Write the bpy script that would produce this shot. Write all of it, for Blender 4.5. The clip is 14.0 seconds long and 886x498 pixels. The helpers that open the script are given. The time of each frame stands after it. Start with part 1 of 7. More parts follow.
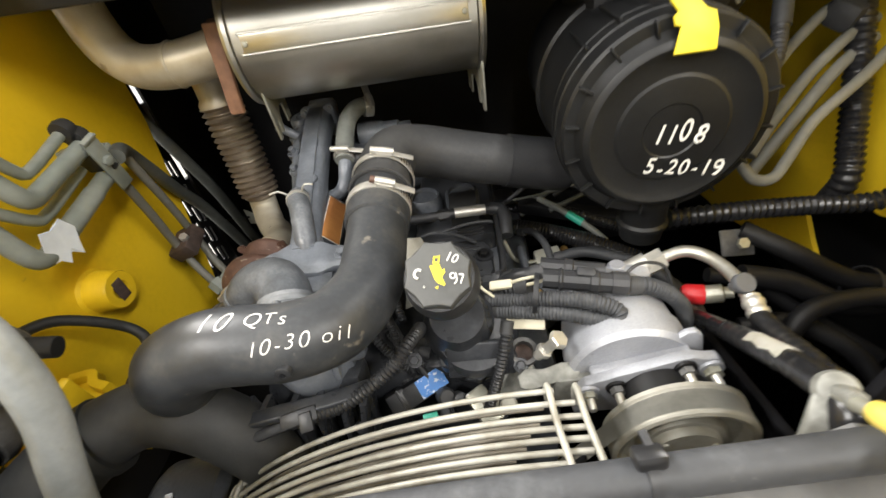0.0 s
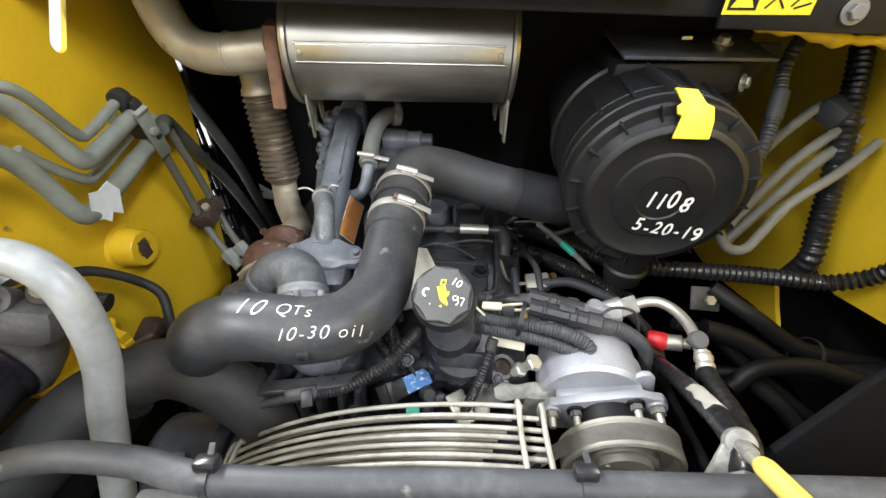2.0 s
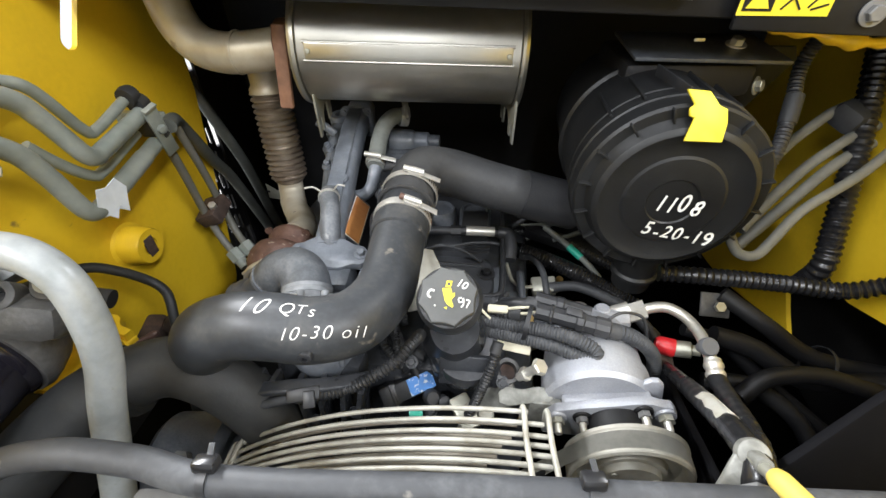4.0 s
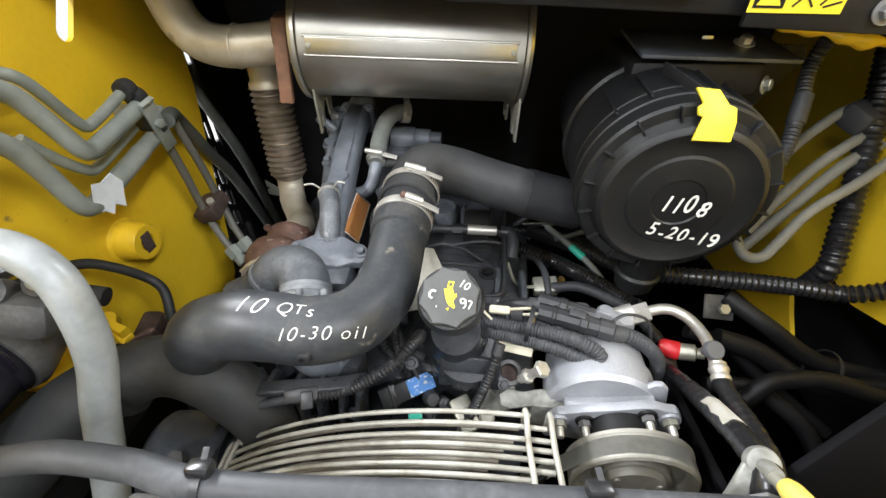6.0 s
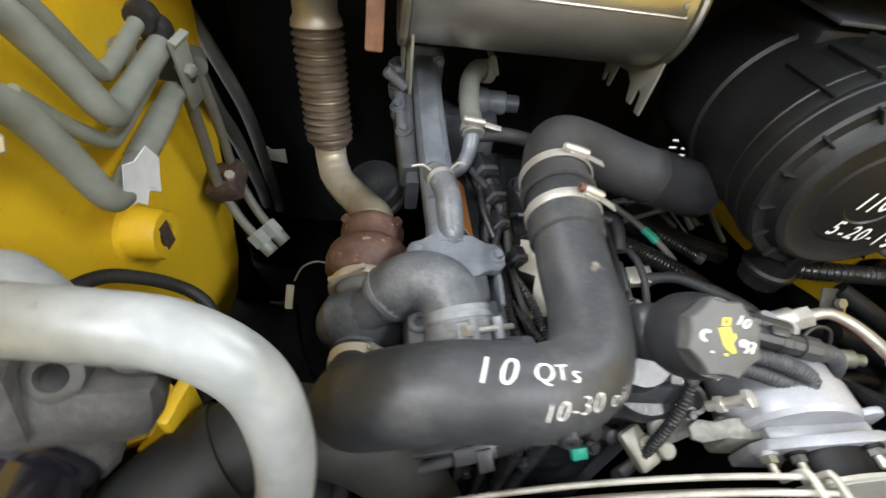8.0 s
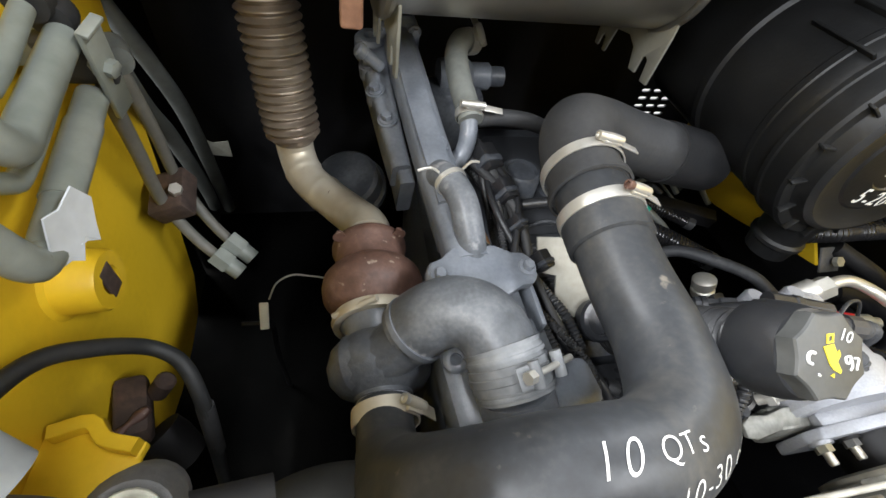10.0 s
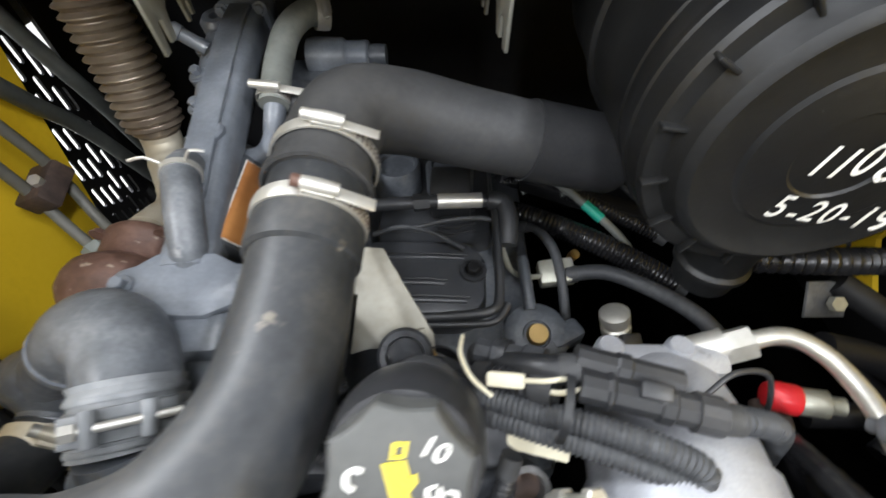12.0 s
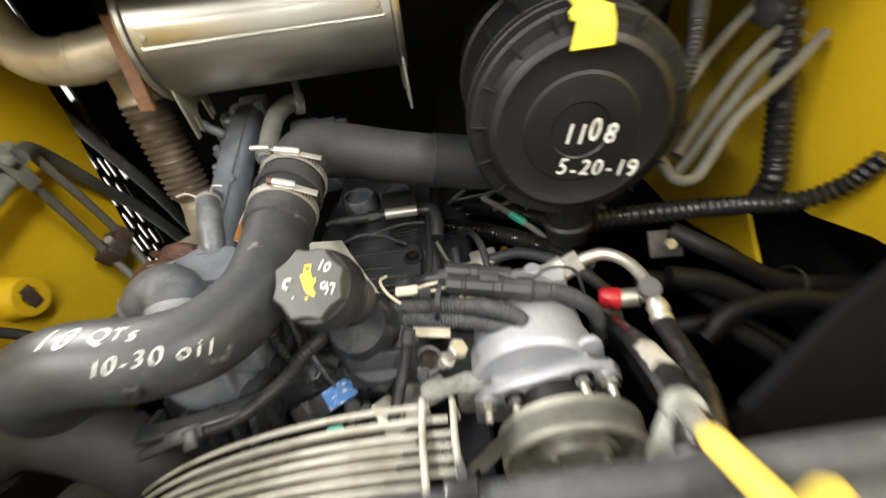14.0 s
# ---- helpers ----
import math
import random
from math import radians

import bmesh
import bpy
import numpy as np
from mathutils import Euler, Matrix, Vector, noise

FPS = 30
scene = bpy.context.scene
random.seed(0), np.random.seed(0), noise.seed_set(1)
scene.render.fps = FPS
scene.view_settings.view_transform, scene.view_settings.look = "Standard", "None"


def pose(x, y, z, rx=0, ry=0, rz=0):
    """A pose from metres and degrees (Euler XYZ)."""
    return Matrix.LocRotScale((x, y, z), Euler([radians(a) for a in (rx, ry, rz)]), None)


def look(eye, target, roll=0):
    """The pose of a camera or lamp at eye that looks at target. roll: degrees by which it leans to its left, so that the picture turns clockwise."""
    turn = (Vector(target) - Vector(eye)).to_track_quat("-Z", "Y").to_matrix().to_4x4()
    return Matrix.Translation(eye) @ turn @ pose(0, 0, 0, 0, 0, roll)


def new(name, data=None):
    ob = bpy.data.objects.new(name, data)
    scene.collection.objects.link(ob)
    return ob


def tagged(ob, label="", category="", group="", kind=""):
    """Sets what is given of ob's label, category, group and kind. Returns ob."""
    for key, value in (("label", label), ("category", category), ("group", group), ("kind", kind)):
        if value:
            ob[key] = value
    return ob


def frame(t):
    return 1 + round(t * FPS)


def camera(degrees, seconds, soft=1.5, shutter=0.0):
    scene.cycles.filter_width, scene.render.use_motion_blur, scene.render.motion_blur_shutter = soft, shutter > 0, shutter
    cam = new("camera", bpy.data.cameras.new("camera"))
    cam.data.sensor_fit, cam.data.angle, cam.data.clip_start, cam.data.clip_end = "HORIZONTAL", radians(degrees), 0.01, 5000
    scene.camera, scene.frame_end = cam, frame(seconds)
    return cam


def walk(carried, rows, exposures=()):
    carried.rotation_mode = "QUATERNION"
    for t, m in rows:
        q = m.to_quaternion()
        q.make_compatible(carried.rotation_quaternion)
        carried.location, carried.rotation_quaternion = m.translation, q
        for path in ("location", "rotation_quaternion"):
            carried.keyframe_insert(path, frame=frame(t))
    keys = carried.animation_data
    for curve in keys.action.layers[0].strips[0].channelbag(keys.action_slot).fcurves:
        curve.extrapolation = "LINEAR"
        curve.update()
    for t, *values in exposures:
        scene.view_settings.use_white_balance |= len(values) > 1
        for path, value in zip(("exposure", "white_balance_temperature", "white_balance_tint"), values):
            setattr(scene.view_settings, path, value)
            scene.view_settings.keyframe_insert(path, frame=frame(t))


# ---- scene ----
cam = camera(92.6, 14.0, shutter=0.5)
PATH = [
    (0, (0.002, 0.0, 1.709), (-0.19, 1.561, 0.474), -11.0),
    (0.5, (0.018, -0.032, 1.782), (-0.176, 1.499, 0.511), -7.3),
    (1, (-0.005, -0.045, 1.792), (-0.197, 1.502, 0.539), -3.4),
    (1.5, (-0.008, -0.042, 1.786), (-0.18, 1.503, 0.528), -1.7),
    (2, (-0.009, -0.035, 1.784), (-0.167, 1.505, 0.518), -0.9),
    (2.5, (-0.01, -0.031, 1.779), (-0.181, 1.504, 0.509), -0.6),
    (3, (-0.01, -0.032, 1.779), (-0.195, 1.511, 0.521), -0.8),
    (5.5, (-0.012, -0.025, 1.774), (-0.191, 1.522, 0.519), -0.3),
    (6, (-0.014, -0.022, 1.773), (-0.195, 1.518, 0.509), -0.1),
    (6.5, (-0.016, -0.02, 1.773), (-0.198, 1.516, 0.505), -0.1),
    (7, (-0.055, -0.008, 1.769), (-0.238, 1.499, 0.467), -0.2),
    (7.5, (-0.18, 0.033, 1.747), (-0.328, 1.482, 0.377), 1.5),
    (7.6, (-0.209, 0.046, 1.751), (-0.329, 1.475, 0.357), 2.0),
    (8, (-0.311, 0.105, 1.717), (-0.15, 1.522, 0.315), 8.4),
    (8.2, (-0.35, 0.131, 1.704), (-0.111, 1.485, 0.252), 9.4),
    (10.3, (-0.381, 0.211, 1.689), (0.026, 1.470, 0.188), 10.2),
    (10.5, (-0.354, 0.213, 1.686), (0.02, 1.46, 0.167), 8.6),
    (11, (-0.244, 0.217, 1.681), (0.062, 1.411, 0.106), 6.9),
    (11.5, (-0.136, 0.219, 1.655), (-0.061, 1.451, 0.081), 1.3),
    (12, (-0.021, 0.258, 1.641), (-0.081, 1.563, 0.126), -1.8),
    (12.5, (0.046, 0.269, 1.631), (-0.103, 1.591, 0.138), -0.3),
    (13, (0.055, 0.263, 1.629), (-0.088, 1.586, 0.136), -0.4),
    (13.5, (0.069, 0.232, 1.655), (-0.074, 1.626, 0.228), -2.5),
    (14, (0.105, 0.023, 1.687), (-0.037, 1.574, 0.433), -10.3),
]
BALANCE = [(0, 0, 6950, 10), (1, 0, 6600, 10), (2, 0, 6350, 10), (7.5, 0, 6350, 10), (8.2, 0, 6400, 10), (10.3, 0, 6250, 10), (11, 0, 6100, 10), (12, 0, 6250, 10), (13, 0, 6650, 10), (13.5, 0, 7000, 10), (14, 0, 7100, 10)]
walk(cam, [(t, look(eye, target, roll)) for t, eye, target, roll in PATH], BALANCE)


# ---- world and lights ----
world = bpy.data.worlds.new("workshop_world")
scene.world = world
world.use_nodes = True
world.node_tree.nodes["Background"].inputs[0].default_value = (0.8, 0.85, 1.0, 1)
world.node_tree.nodes["Background"].inputs[1].default_value = 0.3


def strip_lamp(x, y, z, sx, sy, watts, colour):
    data = bpy.data.lights.new("unseen_strip_lamp", "AREA")
    data.shape, data.size, data.size_y = "RECTANGLE", sx, sy
    data.energy, data.color = watts, colour
    ob = new("unseen_strip_lamp", data)
    ob.matrix_world = pose(x, y, z)
    return tagged(ob, kind="structure")


# None in view; the last two are added to whiten the louvre slots.
LAMPS = [(-2.3, -1.9, 265), (2.3, -1.9, 235), (0.0, -3.6, 100), (-0.2, 0.1, 34), (-2.8, 2.4, 700), (3.2, 3.2, 380)]
for lx, ly, watts in LAMPS:
    strip_lamp(lx, ly, 4.36, 0.25, 2.4, watts, (0.97, 0.98, 1.0))


# ---- materials ----
def material(name, base, rough=0.5, metal=0.0, dark=None, light=None, grain=60.0, patch=8.0, amount=0.24, bump=0.15, spots=None, coat=0.0, spec=0.5):
    """A surface with grain and broad patches between a dark and a light tone, and, if given, spots of a third colour."""
    m = bpy.data.materials.new(name)
    m.use_nodes = True
    nt = m.node_tree
    b = nt.nodes["Principled BSDF"]
    tc = nt.nodes.new("ShaderNodeTexCoord")
    n1, n2 = nt.nodes.new("ShaderNodeTexNoise"), nt.nodes.new("ShaderNodeTexNoise")
    n1.inputs["Scale"].default_value, n1.inputs["Detail"].default_value = patch, 6
    n2.inputs["Scale"].default_value, n2.inputs["Detail"].default_value = grain, 4
    for n in (n1, n2):
        nt.links.new(tc.outputs["Object"], n.inputs["Vector"])
    dark = dark or tuple(c * 0.7 for c in base)
    light = light or tuple(min(1, c * 1.25) for c in base)
    ramp = nt.nodes.new("ShaderNodeValToRGB")
    ramp.color_ramp.elements[0].position, ramp.color_ramp.elements[1].position = 0.5 - 0.22, 0.5 + 0.22
    ramp.color_ramp.elements[0].color, ramp.color_ramp.elements[1].color = (*dark, 1), (*light, 1)
    mid = ramp.color_ramp.elements.new(0.5)
    mid.color = (*base, 1)
    add = nt.nodes.new("ShaderNodeMix")
    add.data_type = "FLOAT"
    add.inputs[0].default_value = 1 - amount
    nt.links.new(n2.outputs["Fac"], add.inputs[2])
    nt.links.new(n1.outputs["Fac"], add.inputs[3])
    nt.links.new(add.outputs[0], ramp.inputs[0])
    colour = ramp.outputs[0]
    if spots:
        col, scale, threshold = spots
        n3 = nt.nodes.new("ShaderNodeTexNoise")
        n3.inputs["Scale"].default_value, n3.inputs["Detail"].default_value = scale, 8
        nt.links.new(tc.outputs["Object"], n3.inputs["Vector"])
        r3 = nt.nodes.new("ShaderNodeValToRGB")
        r3.color_ramp.elements[0].position, r3.color_ramp.elements[1].position = threshold, threshold + 0.08
        nt.links.new(n3.outputs["Fac"], r3.inputs[0])
        mx = nt.nodes.new("ShaderNodeMix")
        mx.data_type = "RGBA"
        nt.links.new(r3.outputs[0], mx.inputs[0])
        nt.links.new(colour, mx.inputs[6])
        mx.inputs[7].default_value = (*col, 1)
        colour = mx.outputs[2]
    nt.links.new(colour, b.inputs["Base Color"])
    rr = nt.nodes.new("ShaderNodeMapRange")
    rr.inputs[3].default_value, rr.inputs[4].default_value = max(0.03, rough - 0.13), min(1, rough + 0.13)
    nt.links.new(n1.outputs["Fac"], rr.inputs[0])
    nt.links.new(rr.outputs[0], b.inputs["Roughness"])
    b.inputs["Metallic"].default_value = metal
    b.inputs["Coat Weight"].default_value = coat
    b.inputs["Specular IOR Level"].default_value = spec
    if bump:
        bp = nt.nodes.new("ShaderNodeBump")
        bp.inputs["Strength"].default_value, bp.inputs["Distance"].default_value = bump, 0.002
        nt.links.new(n2.outputs["Fac"], bp.inputs["Height"])
        nt.links.new(bp.outputs[0], b.inputs["Normal"])
    return m


YELLOW = material("yellow_paint", (0.78, 0.515, 0.020), 0.42, dark=(0.66, 0.425, 0.016), light=(0.83, 0.56, 0.028), grain=90, patch=5, bump=0.08, spots=((0.30, 0.19, 0.05), 28, 0.72))
YELLOW_PLASTIC = material("yellow_plastic", (0.72, 0.60, 0.03), 0.5, dark=(0.55, 0.45, 0.03), light=(0.78, 0.66, 0.06), patch=25, bump=0.04)
SLEEVE = material("faded_yellow_plastic", (0.56, 0.43, 0.085), 0.5, dark=(0.46, 0.34, 0.06), light=(0.62, 0.49, 0.12), grain=90, patch=18, bump=0.06)
CLEANER = material("air_cleaner_plastic", (0.0095, 0.0100, 0.0105), 0.47, dark=(0.006, 0.006, 0.0065), light=(0.019, 0.019, 0.019), grain=200, patch=9, bump=0.12, spots=((0.16, 0.16, 0.14), 130, 0.74), spec=0.4)
PLASTIC = material("black_plastic", (0.021, 0.022, 0.024), 0.42, dark=(0.014, 0.014, 0.016), light=(0.038, 0.038, 0.040), grain=220, patch=9, bump=0.12)
DUCT = material("dusty_black_plastic", (0.032, 0.035, 0.039), 0.48, dark=(0.019, 0.020, 0.022), light=(0.070, 0.068, 0.064), grain=160, patch=18, amount=0.32, bump=0.09, spots=((0.16, 0.145, 0.12), 48, 0.67))
RUBBER = material("black_rubber", (0.030, 0.031, 0.033), 0.62, dark=(0.02, 0.02, 0.02), light=(0.055, 0.055, 0.055), grain=150, bump=0.15)
GREYRUBBER = material("dusty_rubber", (0.037, 0.039, 0.043), 0.62, dark=(0.026, 0.028, 0.031), light=(0.078, 0.082, 0.086), grain=130, patch=14, amount=0.35, bump=0.2, spots=((0.15, 0.145, 0.13), 45, 0.68))
CASTGREY = material("grey_cast_paint", (0.142, 0.156, 0.178), 0.36, dark=(0.085, 0.095, 0.112), light=(0.220, 0.236, 0.260), grain=260, patch=22, amount=0.2, bump=0.10, spots=((0.33, 0.33, 0.33), 75, 0.74), coat=0.15)
ELBOW = material("dusty_grey_rubber", (0.102, 0.110, 0.121), 0.42, dark=(0.055, 0.060, 0.066), light=(0.185, 0.194, 0.206), grain=240, patch=34, amount=0.3, bump=0.10, spots=((0.30, 0.30, 0.30), 30, 0.66))
COVER = material("satin_black_cover", (0.036, 0.038, 0.042), 0.34, dark=(0.026, 0.027, 0.030), light=(0.055, 0.057, 0.062), grain=260, patch=16, bump=0.06)
DARKCAST = material("dark_engine_paint", (0.060, 0.066, 0.076), 0.38, dark=(0.034, 0.037, 0.043), light=(0.14, 0.15, 0.164), grain=170, patch=14, bump=0.3)
STEEL = material("stainless_steel", (0.46, 0.445, 0.395), 0.36, 0.92, dark=(0.37, 0.35, 0.30), light=(0.52, 0.50, 0.45), grain=50, patch=6, bump=0.05)
TARNISH = material("tarnished_steel", (0.56, 0.51, 0.40), 0.42, 0.4, dark=(0.40, 0.33, 0.23), light=(0.68, 0.64, 0.54), grain=40, patch=14, bump=0.08, spots=((0.16, 0.12, 0.09), 22, 0.66))
FLEX = material("brown_bellows_steel", (0.25, 0.205, 0.158), 0.38, 0.5, dark=(0.16, 0.12, 0.09), light=(0.36, 0.31, 0.25), grain=60, patch=14)
RUST = material("rusty_iron", (0.115, 0.062, 0.046), 0.55, 0.1, dark=(0.06, 0.033, 0.025), light=(0.19, 0.11, 0.082), grain=120, patch=40, amount=0.4, bump=0.5, spots=((0.36, 0.29, 0.23), 90, 0.64))
ALU = material("cast_aluminium", (0.34, 0.35, 0.38), 0.45, 0.3, dark=(0.26, 0.27, 0.29), light=(0.47, 0.48, 0.50), grain=420, patch=16, amount=0.3, bump=0.16, spots=((0.17, 0.165, 0.155), 48, 0.66))
ZINC = material("zinc_steel", (0.62, 0.605, 0.555), 0.40, 0.7, dark=(0.45, 0.43, 0.36), light=(0.75, 0.73, 0.68), grain=120, bump=0.06)
WIRE = material("plated_wire", (0.35, 0.34, 0.295), 0.5, 0.25, dark=(0.18, 0.16, 0.12), light=(0.46, 0.45, 0.40), grain=90, patch=25, bump=0.1)
GALV = material("painted_grey_green_tube", (0.235, 0.258, 0.232), 0.38, dark=(0.165, 0.185, 0.165), light=(0.33, 0.35, 0.32), grain=70, patch=12, bump=0.08, spots=((0.16, 0.15, 0.12), 70, 0.72))
SILVER = material("silver_painted_tube", (0.255, 0.272, 0.275), 0.42, 0.1, dark=(0.19, 0.205, 0.20), light=(0.33, 0.345, 0.345), grain=150, patch=30, bump=0.10, spots=((0.17, 0.18, 0.155), 55, 0.66))
WHITE = material("white_marking", (0.74, 0.74, 0.70), 0.6, dark=(0.50, 0.50, 0.46), light=(0.80, 0.80, 0.78), grain=500, patch=160, bump=0.02, amount=0.4, spots=((0.12, 0.12, 0.12), 170, 0.62))
CREAM = material("cream_plastic", (0.62, 0.58, 0.44), 0.5, bump=0.05)
RED = material("red_cap", (0.55, 0.02, 0.025), 0.35, bump=0.03)
BLUE = material("blue_label", (0.10, 0.30, 0.74), 0.4, bump=0.02, spots=((0.7, 0.75, 0.8), 180, 0.56))
GREEN = material("green_clip", (0.03, 0.42, 0.30), 0.4, bump=0.03)
ORANGE = material("brown_orange_label", (0.42, 0.17, 0.05), 0.4, dark=(0.25, 0.09, 0.03), light=(0.55, 0.25, 0.08), grain=80, bump=0.02)
BRASS = material("brass_plug", (0.42, 0.28, 0.10), 0.4, 0.6)
# Near-black without gloss: the unlit void below the engine put into the colour.
VOIDBLACK = material("unlit_void_black", (0.0018, 0.0018, 0.0017), 0.9, dark=(0.0012, 0.0012, 0.0012), light=(0.0035, 0.0033, 0.003), grain=60, patch=6, bump=0.3, spec=0.0)
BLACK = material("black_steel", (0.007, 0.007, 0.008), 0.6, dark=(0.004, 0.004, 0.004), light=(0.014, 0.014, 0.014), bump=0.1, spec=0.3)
GLOSSBLACK = material("gloss_black_paint", (0.012, 0.011, 0.016), 0.18, bump=0.02, coat=0.5)
PAPER = material("torn_paper", (0.66, 0.70, 0.74), 0.7, bump=0.1)
CONCRETE = material("concrete", (0.30, 0.29, 0.27), 0.8, grain=30, patch=1.5)
SHEET = material("wall_sheet", (0.60, 0.61, 0.62), 0.6, grain=20, patch=1.0)
BRACKET = material("plated_bracket", (0.37, 0.365, 0.305), 0.40, 0.6, dark=(0.27, 0.26, 0.20), light=(0.46, 0.455, 0.40), grain=110, patch=12, bump=0.08)
GREYHOSE = material("grey_hose", (0.17, 0.18, 0.165), 0.6, dark=(0.11, 0.115, 0.105), light=(0.26, 0.265, 0.24), grain=120, patch=16, bump=0.15)
GREYHOSEDARK = material("dark_green_grey_hose", (0.088, 0.094, 0.086), 0.5, dark=(0.058, 0.062, 0.056), light=(0.13, 0.135, 0.12), grain=120, patch=16, bump=0.12)
STRAPRUST = material("orange_brown_rust", (0.21, 0.105, 0.06), 0.7, 0.1, dark=(0.12, 0.06, 0.035), light=(0.31, 0.17, 0.10), grain=120, patch=25, bump=0.4)
OLDWIRE = material("dull_wire", (0.26, 0.235, 0.19), 0.55, 0.3, dark=(0.13, 0.11, 0.08), light=(0.36, 0.33, 0.28), grain=90, patch=25)
PULLEY = material("dull_beige_steel", (0.29, 0.278, 0.235), 0.5, 0.25, dark=(0.19, 0.178, 0.145), light=(0.38, 0.37, 0.325), grain=120, patch=14, bump=0.1)
MOUNT = material("dull_cast_bracket", (0.20, 0.20, 0.18), 0.5, 0.2, dark=(0.12, 0.12, 0.105), light=(0.30, 0.30, 0.27), grain=160, patch=40, amount=0.35, bump=0.25)
TIMING = material("glossy_black_casting", (0.026, 0.028, 0.032), 0.30, dark=(0.017, 0.018, 0.020), light=(0.050, 0.053, 0.058), grain=220, patch=30, amount=0.35, bump=0.18, spots=((0.12, 0.12, 0.11), 90, 0.74))
BELT = material("dusty_belt", (0.24, 0.235, 0.205), 0.7, dark=(0.14, 0.135, 0.12), light=(0.27, 0.265, 0.24), grain=140, bump=0.2)
GREYSTEEL = material("dull_grey_steel", (0.15, 0.15, 0.147), 0.55, 0.2, dark=(0.09, 0.09, 0.087), light=(0.23, 0.23, 0.225), grain=90, bump=0.15)
GREYPIPE = material("grey_pipe_paint", (0.145, 0.143, 0.122), 0.55, dark=(0.095, 0.092, 0.075), light=(0.20, 0.195, 0.168), grain=90)
SCUFF = material("scuffed_paint", (0.34, 0.35, 0.33), 0.5, grain=200)
CUFF = material("dusty_pale_rubber", (0.20, 0.21, 0.22), 0.6, dark=(0.10, 0.105, 0.11), light=(0.33, 0.34, 0.345), grain=90, patch=30, bump=0.25)
CHROME = material("chromed_rod", (0.75, 0.75, 0.74), 0.12, 1.0, bump=0)
RUSTDARK = material("dark_rust", (0.060, 0.040, 0.032), 0.8, dark=(0.03, 0.02, 0.016), light=(0.12, 0.075, 0.055), grain=120, patch=30, bump=0.4)
CAPFACE = material("dusty_cap_plastic", (0.062, 0.064, 0.062), 0.5, dark=(0.040, 0.041, 0.040), light=(0.085, 0.086, 0.082), grain=180, patch=20, bump=0.08, spots=((0.19, 0.19, 0.17), 110, 0.76))
CAPGREY = material("grey_plastic_cap", (0.105, 0.108, 0.115), 0.5, bump=0.05)
CREAMPAPER = material("torn_white_label", (0.70, 0.68, 0.60), 0.7, dark=(0.48, 0.45, 0.36), light=(0.78, 0.77, 0.72), grain=90, patch=30)
GLOSSPLASTIC = material("shiny_black_plastic", (0.014, 0.014, 0.015), 0.28, bump=0.03)
MATTBLACK = material("matt_black_sheet", (0.0055, 0.0055, 0.0065), 0.8, dark=(0.005, 0.005, 0.006), light=(0.012, 0.012, 0.013), bump=0.1, spec=0.07)
# Base taken below black rubber: the shade beside the radiator sits in it.
SHADEHOSE = material("shade_black_hose", (0.007, 0.007, 0.008), 0.5, dark=(0.004, 0.004, 0.004), light=(0.014, 0.014, 0.014), grain=120, bump=0.12, spec=0.3)
CHARGE = material("dark_dusty_hose", (0.016, 0.017, 0.017), 0.62, dark=(0.010, 0.011, 0.011), light=(0.034, 0.034, 0.033), grain=120, patch=9, bump=0.2)
PRINTGREY = material("grey_print", (0.13, 0.16, 0.22), 0.6, bump=0)
ROUGHCAST = material("rough_grey_casting", (0.075, 0.074, 0.072), 0.5, 0.2, dark=(0.035, 0.035, 0.034), light=(0.15, 0.147, 0.143), grain=160, patch=22, bump=0.4)


# ---- mesh helpers ----
def thing(name, label, category, group="", kind=""):
    ob = new(name)
    ob.empty_display_size = 0.02
    return tagged(ob, label, category, group, kind)


def part(name, bm, mat, parent=None, label="", angle=38):
    me = bpy.data.meshes.new(name)
    bm.normal_update()
    bm.to_mesh(me)
    bm.free()
    for p in me.polygons:
        p.use_smooth = True
    me.set_sharp_from_angle(angle=radians(angle))
    me.materials.append(mat)
    ob = new(name, me)
    ob.parent = parent
    return tagged(ob, label)


def smooth_path(points, step=0.006):
    """A rounded line through the points, at even steps."""
    p = [Vector(q) for q in points]
    if len(p) == 2:
        n = max(2, int((p[1] - p[0]).length / step))
        return [p[0].lerp(p[1], k / n) for k in range(n + 1)]
    p = [2 * p[0] - p[1], *p, 2 * p[-1] - p[-2]]
    out = []
    for a, b, c, d in zip(p, p[1:], p[2:], p[3:]):
        n = max(2, int((c - b).length / step))
        for k in range(n):
            t = k / n
            out.append(0.5 * (2 * b + (c - a) * t + (2 * a - 5 * b + 4 * c - d) * t * t + (3 * b - a - 3 * c + d) * t**3))
    return [*out, p[-2]]


